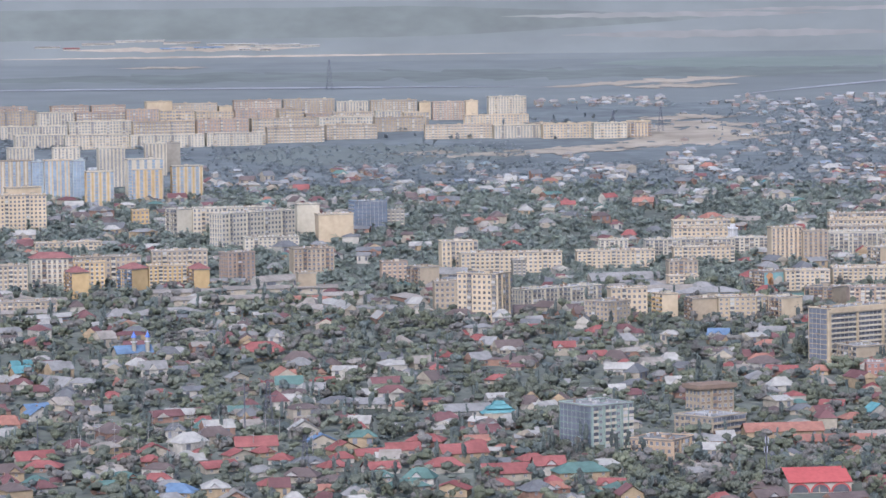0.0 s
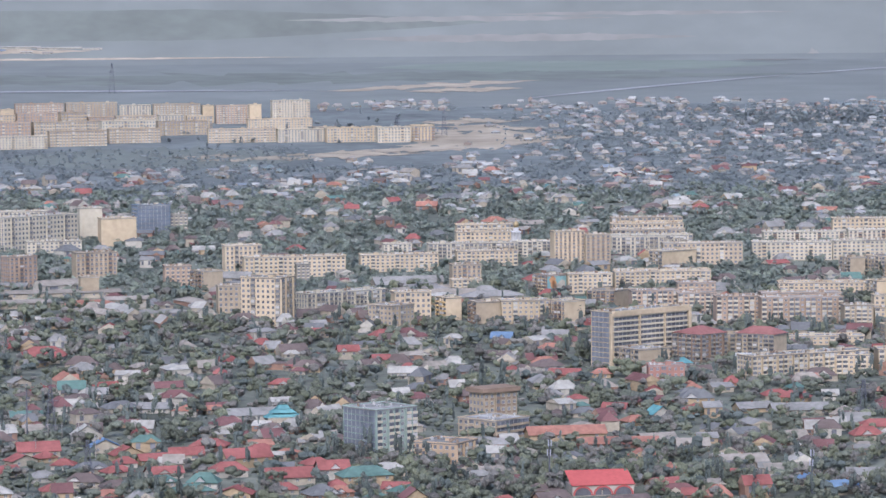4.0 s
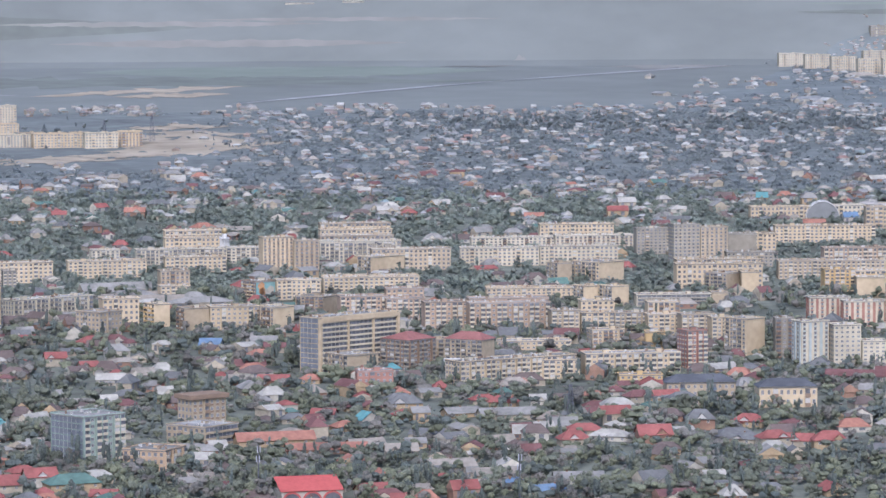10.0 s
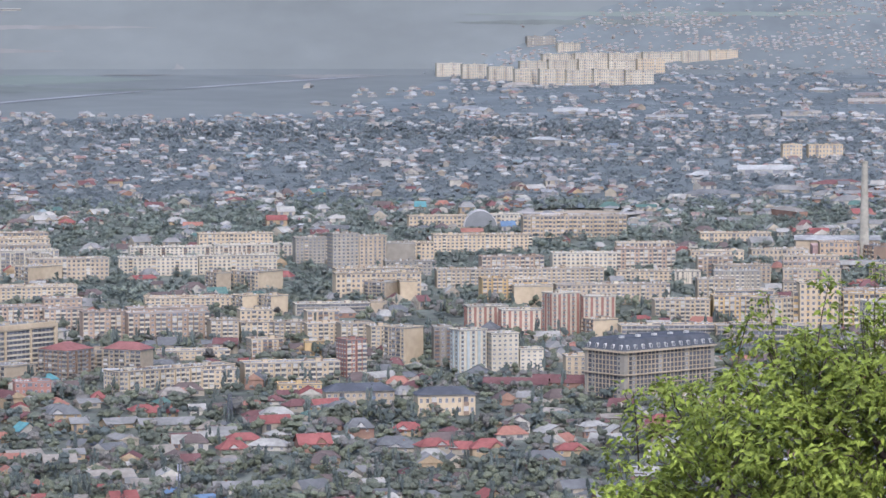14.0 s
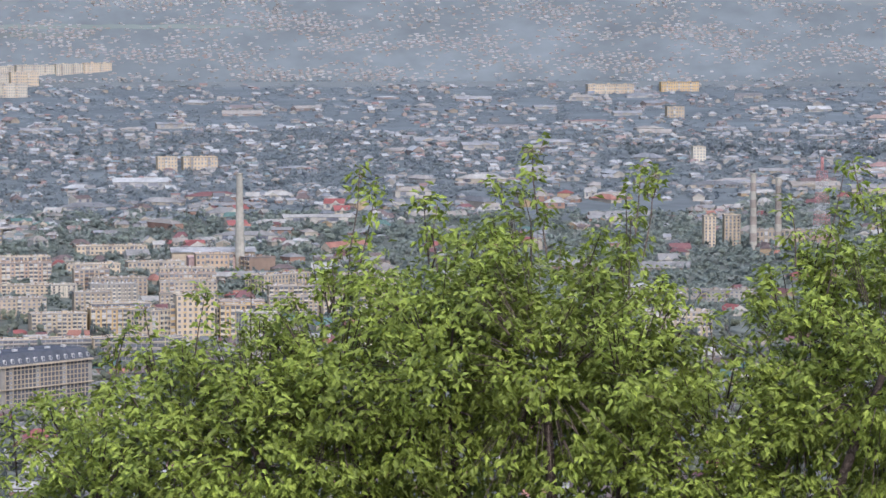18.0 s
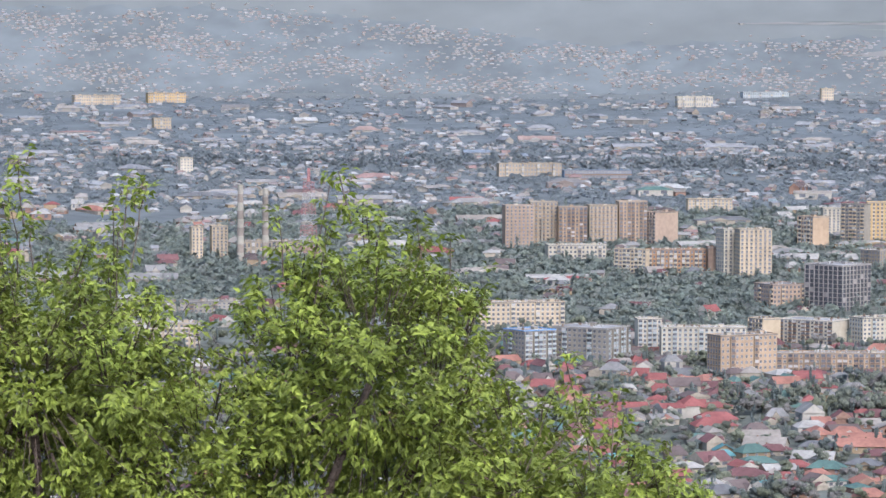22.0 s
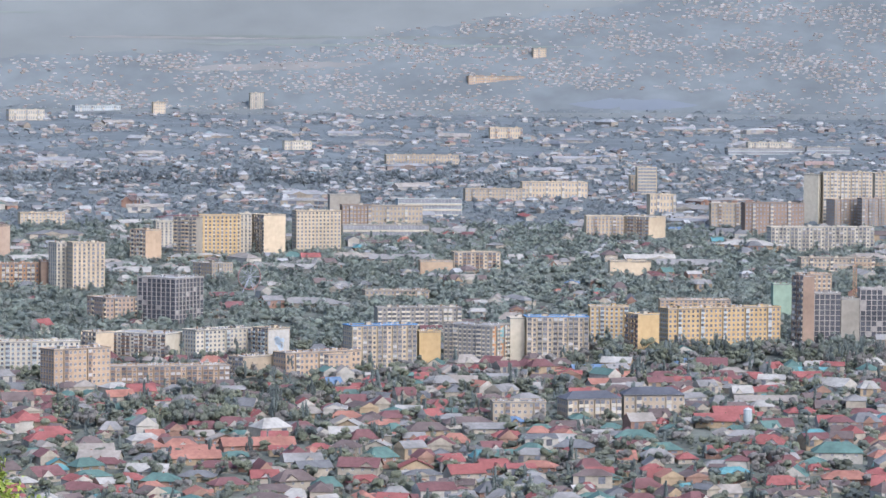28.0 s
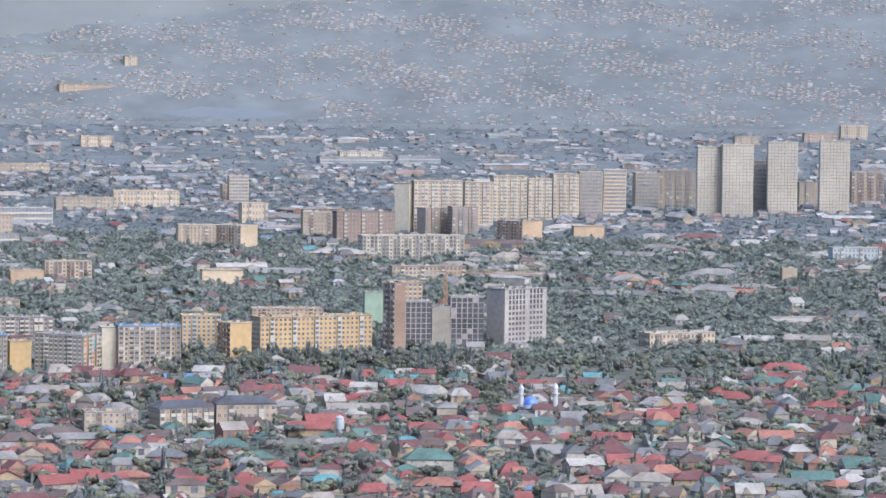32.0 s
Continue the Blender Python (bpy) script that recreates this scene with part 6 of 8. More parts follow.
house(-3.23, 1569, 11.6, 8.0, 2.4, 2.3, 22, "tan", "cream", False)
house(-2.39, 1543, 13.4, 8.3, 4.1, 4.1, 8, "pale", "white", False)
house(-1.38, 1626, 22.1, 12.0, 2.4, 2.3, -8, "grey", "white", False)
house(-1.48, 1564, 10.3, 8.0, 3.2, 3.2, -12, "pale", "cream", False)
house(-0.95, 1553, 8.3, 8.0, 2.4, 2.3, -12, "pale", "cream", False)
house(-0.50, 1558, 8.0, 8.0, 2.4, 2.3, 15, "slate", "ochre", True)
house(-1.27, 1656, 8.9, 8.0, 2.4, 2.3, 8, "pale", "white", False)
house(-0.17, 1736, 8.0, 8.0, 2.4, 2.3, -12, "red", "white", True)
house(-2.09, 1516, 13.1, 8.1, 3.1, 3.1, 8, "blue", "cream", False)
house(-2.31, 1463, 14.5, 9.0, 2.5, 2.5, 8, "slate", "cream", True)
house(-5.40, 1484, 9.8, 8.0, 2.4, 2.3, 15, "red", "white", True)
house(-4.99, 1478, 9.7, 8.0, 2.4, 2.3, 8, "red", "brick", True)
house(-4.14, 1491, 8.6, 8.0, 2.4, 2.3, 15, "red", "cream", True)
house(-3.44, 1489, 12.3, 8.0, 2.4, 2.3, 28, "red", "cream", False)
house(-3.79, 1459, 16.2, 10.1, 2.4, 2.4, 28, "red", "cream", False)
house(-3.03, 1495, 8.0, 8.0, 2.4, 2.3, 28, "red", "ochre", True)
house(-2.83, 1475, 9.7, 8.0, 2.4, 2.3, -12, "red", "white", True)
house(-1.74, 1476, 9.7, 8.0, 2.4, 2.4, 8, "red", "white", True)
house(-1.22, 1483, 14.7, 9.1, 2.4, 2.3, 15, "red", "ochre", False)
house(-1.83, 1455, 12.6, 8.0, 2.4, 2.3, 28, "red", "cream", True)
house(-1.06, 1448, 14.9, 9.3, 2.5, 2.5, 15, "red", "white", False)
house(-5.41, 1439, 11.3, 8.0, 2.4, 2.3, 28, "green", "brick", True)
house(-5.71, 1415, 14.0, 8.7, 2.6, 2.6, 8, "green", "brick", True)
house(-4.88, 1427, 13.5, 8.4, 2.8, 2.8, 8, "red", "brick", True)
house(-4.66, 1413, 12.8, 8.0, 2.6, 2.6, 22, "grey", "brick", True)
house(-3.10, 1446, 11.3, 8.0, 2.4, 2.3, 22, "grey", "white", True)
house(-2.91, 1414, 12.8, 8.0, 2.4, 2.3, 8, "red", "cream", True)
house(-2.50, 1430, 15.3, 9.5, 3.0, 3.0, -12, "brown", "cream", True)
house(-1.88, 1418, 12.9, 8.0, 2.5, 2.5, 15, "brown", "white", True)
house(-1.09, 1427, 12.4, 8.0, 2.5, 2.5, 22, "green", "cream", True)
house(-0.59, 1405, 17.4, 10.8, 2.4, 2.4, 22, "green", "cream", True)
house(-2.05, 1398, 12.1, 8.0, 2.4, 2.3, 8, "brick", "cream", True)
house(-6.85, 1470, 15.8, 9.8, 2.4, 2.3, -12, "red", "brick", True)
house(-7.38, 1429, 8.0, 8.0, 3.4, 3.4, 15, "maroon", "cream", True)
house(-6.99, 1434, 9.5, 8.0, 2.4, 2.3, -12, "green", "cream", True)
house(-6.77, 1419, 9.9, 8.0, 2.7, 2.7, 28, "maroon", "white", True)
house(0.91, 1697, 14.7, 9.1, 2.4, 2.3, -12, "red", "cream", True)
house(1.57, 1784, 8.8, 8.0, 2.5, 2.5, 8, "red", "brick", True)
house(3.03, 1747, 9.4, 8.0, 2.4, 2.3, -12, "red", "cream", True)
house(2.62, 1778, 9.5, 8.0, 2.4, 2.4, 15, "red", "cream", False)
house(2.95, 1655, 8.0, 8.0, 2.9, 2.9, 15, "pale", "white", False)
house(2.42, 1651, 9.5, 8.0, 2.4, 2.3, -12, "pale", "white", False)
house(2.02, 1680, 9.0, 8.0, 2.4, 2.3, 22, "grey", "white", False)
house(4.10, 1649, 11.6, 8.0, 2.9, 2.9, 8, "brown", "brick", True)
house(4.36, 1630, 14.1, 8.7, 2.4, 2.3, 22, "maroon", "brick", True)
house(3.31, 1678, 14.5, 9.0, 2.4, 2.3, 28, "slate", "cream", True)
house(6.06, 1598, 11.9, 8.0, 2.4, 2.3, 8, "slate", "cream", True)
house(6.53, 1611, 11.3, 8.0, 2.4, 2.3, -12, "red", "white", False)
house(6.31, 1723, 10.7, 8.0, 2.4, 2.3, -12, "brick", "ochre", True)
house(6.51, 1761, 10.9, 8.0, 3.1, 3.1, 22, "brick", "brick", True)
house(1.53, 1466, 12.1, 8.0, 2.4, 2.3, 28, "red", "white", True)
house(0.96, 1406, 10.4, 8.0, 2.4, 2.4, 8, "red", "cream", True)
house(1.05, 1427, 20.6, 12.0, 3.6, 3.6, 12, "red", "cream", False)
house(1.84, 1412, 8.1, 8.0, 2.4, 2.3, 8, "red", "white", True)
house(2.80, 1404, 11.0, 8.0, 2.4, 2.4, -12, "red", "cream", False)
house(3.09, 1397, 14.4, 8.9, 2.4, 2.3, 28, "green", "brick", True)
house(1.90, 1398, 10.9, 8.0, 2.4, 2.3, 15, "brick", "brick", True)
house(6.62, 1512, 36.2, 12.0, 2.4, 2.3, 6, "brick", "brick", False)
house(8.55, 1688, 8.4, 8.0, 3.0, 3.0, 8, "red", "brick", True)
house(9.31, 1652, 12.9, 8.0, 2.4, 2.3, 15, "red", "cream", True)
house(9.65, 1675, 8.0, 8.0, 2.4, 2.3, 15, "green", "brick", True)
house(10.67, 1650, 15.6, 9.7, 2.7, 2.7, 28, "brown", "cream", True)
house(10.21, 1649, 8.0, 8.0, 2.6, 2.6, 8, "pale", "white", False)
house(11.22, 1631, 13.4, 8.3, 2.4, 2.3, 8, "maroon", "cream", True)
house(12.20, 1627, 14.8, 9.1, 2.5, 2.5, 15, "green", "ochre", True)
house(8.95, 1612, 16.6, 10.3, 2.4, 2.3, 22, "grey", "ochre", False)
house(9.97, 1564, 16.8, 10.4, 2.4, 2.3, 22, "maroon", "cream", False)
house(10.33, 1560, 9.0, 8.0, 3.1, 3.1, 22, "pale", "white", False)
house(10.84, 1531, 13.9, 8.6, 3.3, 3.3, 15, "red", "cream", True)
house(11.37, 1544, 18.5, 11.4, 2.5, 2.5, -12, "pale", "white", True)
house(12.20, 1536, 15.2, 9.4, 4.5, 4.2, 15, "red", "brick", False)
house(12.59, 1553, 18.6, 11.5, 2.4, 2.3, 28, "pale", "cream", False)
house(12.96, 1575, 13.0, 8.0, 5.4, 4.2, 8, "slate", "brick", True)
house(13.64, 1538, 18.5, 11.5, 2.4, 2.3, -12, "slate", "cream", True)
house(7.26, 1632, 18.8, 11.7, 2.4, 2.3, 15, "maroon", "ochre", True)
house(6.96, 1574, 11.0, 8.0, 2.4, 2.3, 28, "brick", "ochre", True)
house(7.88, 1655, 13.6, 8.5, 2.5, 2.5, 15, "slate", "cream", True)
house(7.97, 1607, 8.6, 8.0, 2.4, 2.3, 28, "red", "brick", True)
house(7.33, 1523, 16.3, 10.1, 2.4, 2.3, 22, "tan", "ochre", False)
house(7.89, 1503, 14.2, 8.8, 2.9, 2.9, 8, "tan", "cream", False)
house(9.65, 1446, 27.4, 12.0, 2.4, 2.3, 12, "tan", "cream", False)
house(10.90, 1435, 20.7, 12.0, 2.4, 2.3, 6, "grey", "white", False)
house(9.89, 1421, 14.1, 8.7, 2.4, 2.3, 15, "blue", "cream", False)
house(11.52, 1679, 9.0, 8.0, 2.4, 2.3, 8, "maroon", "white", True)
house(13.73, 1584, 13.1, 8.1, 2.4, 2.4, 15, "red", "white", True)
# market halls before the yellow flats
for turn, d, w in ((-3.78, 2026, 58), (-4.35, 2061, 44), (-3.16, 2072, 40), (-7.06, 1978, 34), (-6.92, 2031, 40), (-1.66, 2035, 30), (-2.15, 2072, 26)):
    house(turn, d, w, 13, 3.6, 1.5, 6, "tan", "cream", False)
# the nearest gardens, plot by plot
rng = np.random.default_rng(5)
tints = list(ROOF)


def edge(t):
    """Where the town begins, set to the lower edge of the camera's view."""
    return 1345 + 3.2 * np.clip(t, 0, 60)


plots = np.arange(-8.5, 60.5, 0.95)
t, d = np.repeat(plots, 3), np.tile([8.0, 28.0, 48.0], len(plots))
plots = np.arange(34.5, 60.5, 0.62)
t, d = np.concatenate([t[t < 34], np.repeat(plots, 3)]), np.concatenate([d[t < 34], np.tile([4.0, 20.0, 36.0], len(plots))])
d = d + edge(t) + rng.random(len(d)) * 10
t = t + (rng.random(len(t)) - 0.5) * 0.6
a = np.radians(t)
ok = free(d * np.sin(a), d * np.cos(a), 6.5)
for turn, dist in zip(t[ok], d[ok]):
    mix = NEAR_MIX if turn > 34 else LEFT_MIX
    if rng.random() > 0.12:
        continue
    house(turn, dist, 9.5 + 6.5 * rng.random(), 8.5 + 3.5 * rng.random(), 2.4 + 2.2 * (rng.random() < 0.2), 2.6 + 2.0 * rng.random(), float(rng.choice([-15, 5, 15, 25, 35])),
          str(rng.choice(tints, p=mix / mix.sum())), str(rng.choice(["cream", "white", "brick", "ochre"])), bool(rng.random() < 0.55))
FEET = np.array(FOOT)


def clumped(t, d, keep):
    """Thins plots unevenly, so that streets, yards and groves show."""
    wave = np.sin(t * 3.1 + d * 0.013) + np.sin(t * 1.3 - d * 0.021 + 1.7) + 0.8 * np.sin(t * 7.7 + d * 0.005)
    return rng.random(len(t)) < np.clip(keep + 0.36 * wave, 0.03, 1)


t, d = rows_of(rng, 34, 61, 1400, 1990, 15.0, 18, 0.95)
k = (d > edge(t) + 2) & clumped(t, d, 0.9)
house_field("red_roof_suburb", "dense small houses with red, brown and green roofs", rng, t[k], d[k], NEAR_MIX, 1.08, wall_mats + roof_mats, 7.0)
t, d = rows_of(rng, -9, 34, 1370, 1950, 16, 19, 0.9)
k = (d > edge(t) + 4) & clumped(t, d, 0.42)
house_field("leafy_suburb", "small houses with mixed roofs between garden trees", rng, t[k], d[k], LEFT_MIX, 1.0, wall_mats + roof_mats, 7.0)
t, d = rows_of(rng, -9, 61, 1950, 2900, 22, 30, 0.7)
k = clumped(t, d, np.where(t < 24, 0.5, 0.12))
HALL_MIX = np.array([1, 2, 1, 4, 6, 24, 14, 14, 1, 0.3, 0.6])
tt, dd = sprinkle(rng, 18, 61, 2150, 3200, 105, 1.0)
house_field("long_halls", "long low pale halls among trees", rng, tt, dd, HALL_MIX, 1.0, wall_mats + roof_mats, 8.0, 3.2)
tt, dd = sprinkle(rng, -9, 7, 1965, 2130, 42, 1.0)
house_field("market_halls", "long low sheds with pale flat roofs", rng, tt, dd, HALL_MIX, 1.0, wall_mats + roof_mats, 8.0, 3.0)
tt, dd = sprinkle(rng, -9, 61, 2950, 4400, 150, 1.0)
kk = ~((tt < 12) & (dd > 3000))
house_field("long_halls", "far long low pale halls among trees", rng, tt[kk], dd[kk], HALL_MIX, 1.0, hazed_mats, 8.0, 3.0)
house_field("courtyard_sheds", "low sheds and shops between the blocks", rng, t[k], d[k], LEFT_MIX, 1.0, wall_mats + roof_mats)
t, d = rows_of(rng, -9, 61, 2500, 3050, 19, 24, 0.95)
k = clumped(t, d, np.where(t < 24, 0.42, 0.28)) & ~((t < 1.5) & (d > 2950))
house_field("outer_suburb", "far pale small houses between trees", rng, t[k], d[k], FAR_MIX, 0.64, hazed_mats)
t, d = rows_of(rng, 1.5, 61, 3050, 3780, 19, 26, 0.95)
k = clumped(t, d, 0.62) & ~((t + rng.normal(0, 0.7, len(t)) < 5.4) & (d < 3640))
house_field("outer_suburb", "far pale small houses between trees", rng, t[k], d[k], FAR_MIX, 0.64, hazed_mats)
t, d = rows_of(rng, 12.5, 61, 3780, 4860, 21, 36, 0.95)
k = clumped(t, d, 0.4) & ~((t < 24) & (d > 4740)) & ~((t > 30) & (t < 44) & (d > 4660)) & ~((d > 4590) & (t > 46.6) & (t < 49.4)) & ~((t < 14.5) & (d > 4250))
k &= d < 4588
house_field("distant_suburb", "distant pale roofs of a low suburb", rng, t[k], d[k], FAR_MIX, 0.64, hazed_mats)


def hamlets(t, d):
    """Long uneven bands of houses between groves and fields on the far slope: 0 to 1."""
    w = np.sin(t * 1.15 + d * 0.045) + 0.9 * np.sin(t * 0.55 - d * 0.083 + 2.0) + 0.8 * np.sin(t * 2.9 + d * 0.03 + 0.7) + 0.6 * np.sin(t * 6.1 - d * 0.11)
    return np.clip(0.5 + 0.34 * w, 0, 1)


t, d = rows_of(rng, 13, 61, 4590, 4972, 9.5, 5, 0.9)
k = (rng.random(len(t)) < 0.14 + 0.86 * hamlets(t, d) ** 1.5) & (d < brink(t) - 12 + rng.exponential(10, len(t))) & ~((d < 4665) & (t > 46.4) & (t < 49.6))
house_field("distant_suburb", "distant pale roofs of a low suburb", rng, t[k], d[k], FAR_MIX, 0.42, hazed_mats, deep=1.3)


# room for the landmarks that follow
for turn, dist, w, dp in ((6.35, 1366, 34, 44), (0.95, 1566, 24, 40), (53.2, 1800, 40, 48), (20.7, 2330, 90, 70), (16.69, 2555, 112, 125), (4.9, 2280, 14, 20), (41.54, 2350, 22, 30)):
    p, a = spot(turn, dist), radians(turn)
    FOOT.append((p.x - math.cos(a) * w / 2, p.y + math.sin(a) * w / 2, math.cos(a), -math.sin(a), w, dp))
FEET = np.array(FOOT)


# ---- trees ----
def leaf_mat(name, rgb, vary=0.5, per_piece=0.1, lift=0.8, through_light=0.0):
    """Airy foliage: shading normals lean upward by lift, which lightens its shaded sides."""
    m = surface(name, rgb, 0.9, vary, 1.5, 0.05, per_piece=per_piece, through_light=through_light)
    nt = m.node_tree
    geo = nt.nodes.new("ShaderNodeNewGeometry")
    lean = nt.nodes.new("ShaderNodeVectorMath")
    lean.operation = "ADD"
    lean.inputs[1].default_value = (0, 0, lift)
    unit = nt.nodes.new("ShaderNodeVectorMath")
    unit.operation = "NORMALIZE"
    nt.links.new(geo.outputs["Normal"], lean.inputs[0])
    nt.links.new(lean.outputs[0], unit.inputs[0])
    nt.links.new(unit.outputs[0], nt.nodes["Principled BSDF"].inputs["Normal"])
    return m


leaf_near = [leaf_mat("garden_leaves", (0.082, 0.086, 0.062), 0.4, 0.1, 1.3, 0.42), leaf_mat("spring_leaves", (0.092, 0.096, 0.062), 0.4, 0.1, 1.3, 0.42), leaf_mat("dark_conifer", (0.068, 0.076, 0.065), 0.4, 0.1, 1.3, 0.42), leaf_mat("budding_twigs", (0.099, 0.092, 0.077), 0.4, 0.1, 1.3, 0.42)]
# haze is put into these leaf colours: paler than the garden leaves
leaf_thin_haze = [leaf_mat("thin_haze_elm_leaves", (0.104, 0.114, 0.089), 0.3, 0.1, 2.0, 0.42), leaf_mat("thin_haze_willow_leaves", (0.113, 0.123, 0.091), 0.3, 0.1, 2.0, 0.42), leaf_mat("thin_haze_poplar_leaves", (0.097, 0.108, 0.087), 0.3, 0.1, 2.0, 0.42), leaf_mat("thin_haze_olive_leaves", (0.113, 0.118, 0.095), 0.3, 0.1, 2.0, 0.42)]
# thicker haze put into the leaf colours: bluer, greyer, less varied
leaf_thick_haze = [leaf_mat("thick_haze_elm_leaves", (0.096, 0.105, 0.098), 0.25, 0.06, 2.6, 0.42), leaf_mat("thick_haze_willow_leaves", (0.102, 0.109, 0.099), 0.25, 0.06, 2.6, 0.42), leaf_mat("thick_haze_poplar_leaves", (0.090, 0.100, 0.098), 0.25, 0.06, 2.6, 0.42), leaf_mat("thick_haze_olive_leaves", (0.103, 0.109, 0.103), 0.25, 0.06, 2.6, 0.42)]


ICO = []


def ico():
    """The unit body of a leaf mass: twenty faces."""
    if not ICO:
        g = (1 + math.sqrt(5)) / 2
        v = np.array([(-1, g, 0), (1, g, 0), (-1, -g, 0), (1, -g, 0), (0, -1, g), (0, 1, g), (0, -1, -g), (0, 1, -g), (g, 0, -1), (g, 0, 1), (-g, 0, -1), (-g, 0, 1)]) / math.sqrt(1 + g * g)
        f = [np.array(q) for q in ((0, 11, 5), (0, 5, 1), (0, 1, 7), (0, 7, 10), (0, 10, 11), (1, 5, 9), (5, 11, 4), (11, 10, 2), (10, 7, 6), (7, 1, 8), (3, 9, 4), (3, 4, 2), (3, 2, 6), (3, 6, 8), (3, 8, 9), (4, 9, 5), (2, 4, 11), (6, 2, 10), (8, 6, 7), (9, 8, 1))]
        ICO.extend([v, np.array([q for q in f if v[q, 2].mean() > -0.5])])
    return ICO


def crown_arrays(rng, x, y, z, tall, wide, clumps, leaf, kinds, lobes=4, sunk=-0.04, round_up=0.46, rough=0.48, low=0.53, core=1.0):
    """Many crowns: a few uneven leaf masses each, fringed with small tilted leaf sprays."""
    n = len(x)
    lx = rng.normal(0, 0.42, (n, lobes)) * wide[:, None]
    ly = rng.normal(0, 0.42, (n, lobes)) * wide[:, None]
    lz = (low + (0.44 * rough / 0.48) * (rng.random((n, lobes)) - 0.5)) * tall[:, None]
    lr = (0.36 + 0.28 * rng.random((n, lobes))) * (1.0 if lobes < 5 else 0.72)
    body, faces = ico()
    if clumps <= 2:
        faces = np.array([q for q in faces if body[q, 2].mean() > -0.2])
    reach = core * lr[..., None] * (0.86 + rough * (rng.random((n, lobes, 12)) - 0.5))
    mx = x[:, None, None] + lx[..., None] + reach * body[None, None, :, 0] * wide[:, None, None]
    my = y[:, None, None] + ly[..., None] + reach * body[None, None, :, 1] * wide[:, None, None]
    mz = z[:, None, None] + np.maximum(lz[..., None] + reach * body[None, None, :, 2] * tall[:, None, None] * round_up, -sunk * tall[:, None, None])
    mass = np.stack([mx, my, mz], -1).reshape(-1, 3)
    mass_f = (np.arange(n * lobes)[:, None, None] * 12 + faces[None]).reshape(-1)
    pick = rng.integers(0, lobes, (n, clumps))
    dirs = rng.standard_normal((n, clumps, 3))
    dirs /= np.linalg.norm(dirs, axis=-1, keepdims=True)
    rad = (0.85 + 0.5 * rng.random((n, clumps))) * np.take_along_axis(lr, pick, 1)
    cx = np.take_along_axis(lx, pick, 1) + dirs[..., 0] * rad * wide[:, None]
    cy = np.take_along_axis(ly, pick, 1) + dirs[..., 1] * rad * wide[:, None]
    cz = np.maximum(np.take_along_axis(lz, pick, 1) + dirs[..., 2] * rad * tall[:, None] * round_up, 0.05 * tall[:, None])
    c = np.stack([cx + x[:, None], cy + y[:, None], cz + z[:, None]], -1).reshape(-1, 1, 3)
    m = n * clumps
    nrm = dirs.reshape(m, 3) + 0.6 * rng.standard_normal((m, 3))
    nrm[:, 2] += 0.5
    nrm /= np.linalg.norm(nrm, axis=-1, keepdims=True)
    u = np.cross(nrm, rng.standard_normal((m, 3)))
    u /= np.linalg.norm(u, axis=-1, keepdims=True)
    w = np.cross(nrm, u)
    size = (leaf * (0.6 + 0.7 * rng.random(m)))[:, None]
    k = np.array([[-1, -0.7], [1, -0.6], [0.1, 1.1]])
    v = c + (k[None, :, :1] * u[:, None] + k[None, :, 1:] * w[:, None]) * size[:, None]
    which = np.concatenate([np.repeat(kinds, lobes * len(faces)), np.repeat(kinds, clumps)])
    corners = np.concatenate([mass_f, len(mass) + np.arange(m * 3)])
    return np.concatenate([mass, v.reshape(-1, 3)]), np.full(len(corners) // 3, 3), corners, which


def wood(name, label, rng, T, D, clumps, leaf, tall, mats, margin=2.5, poplars=0.12, lobes=4, spread=1.0, sunk=-0.04, round_up=0.46, rough=0.48, low=0.53, core=1.0):
    a = np.radians(T)
    x, y = D * np.sin(a), D * np.cos(a)
    ok = free(x, y, margin)
    x, y, D = x[ok], y[ok], D[ok]
    n = len(x)
    h = tall * (0.6 + 0.7 * rng.random(n))
    w = h * (0.38 + 0.2 * rng.random(n)) * spread
    kinds = rng.choice(4, n, p=[0.45, 0.25, 0.1, 0.2])
    pop = rng.random(n) < poplars
    h, w, kinds = np.where(pop, h * 1.6, h), np.where(pop, h * 0.2, w), np.where(pop, 2, kinds)
    v, sizes, corners, which = crown_arrays(rng, x, y, level(D), h, w, clumps, leaf, kinds, lobes, sunk, round_up, rough, low, core)
    ob = new(name, big_mesh(name, v, sizes, corners, mats, which))
    if mats is not leaf_near:
        ob.data.shade_smooth()
    return tagged(ob, label, "trees", kind="stuff")


t, d = sprinkle(rng, -9, 36, 1365, 1960, 9.0, 0.85)
k = d > edge(t)
wood("garden_trees", "dull green garden trees between houses", rng, t[k], d[k], 14, 0.55, 7.0, leaf_near, lobes=3, spread=1.2)
t, d = sprinkle(rng, 36, 61, 1440, 1960, 10.3, 0.85)
k = d > edge(t)
wood("garden_trees", "dull green garden trees between houses", rng, t[k], d[k], 14, 0.55, 7.0, leaf_near, lobes=3, spread=1.2)
t, d = sprinkle(rng, 1.5, 17, 1370, 1500, 9.0, 0.9)
k = d > edge(t)
wood("garden_trees", "thick dull green trees at the hill's foot", rng, t[k], d[k], 40, 0.5, 7.6, leaf_near, lobes=7)
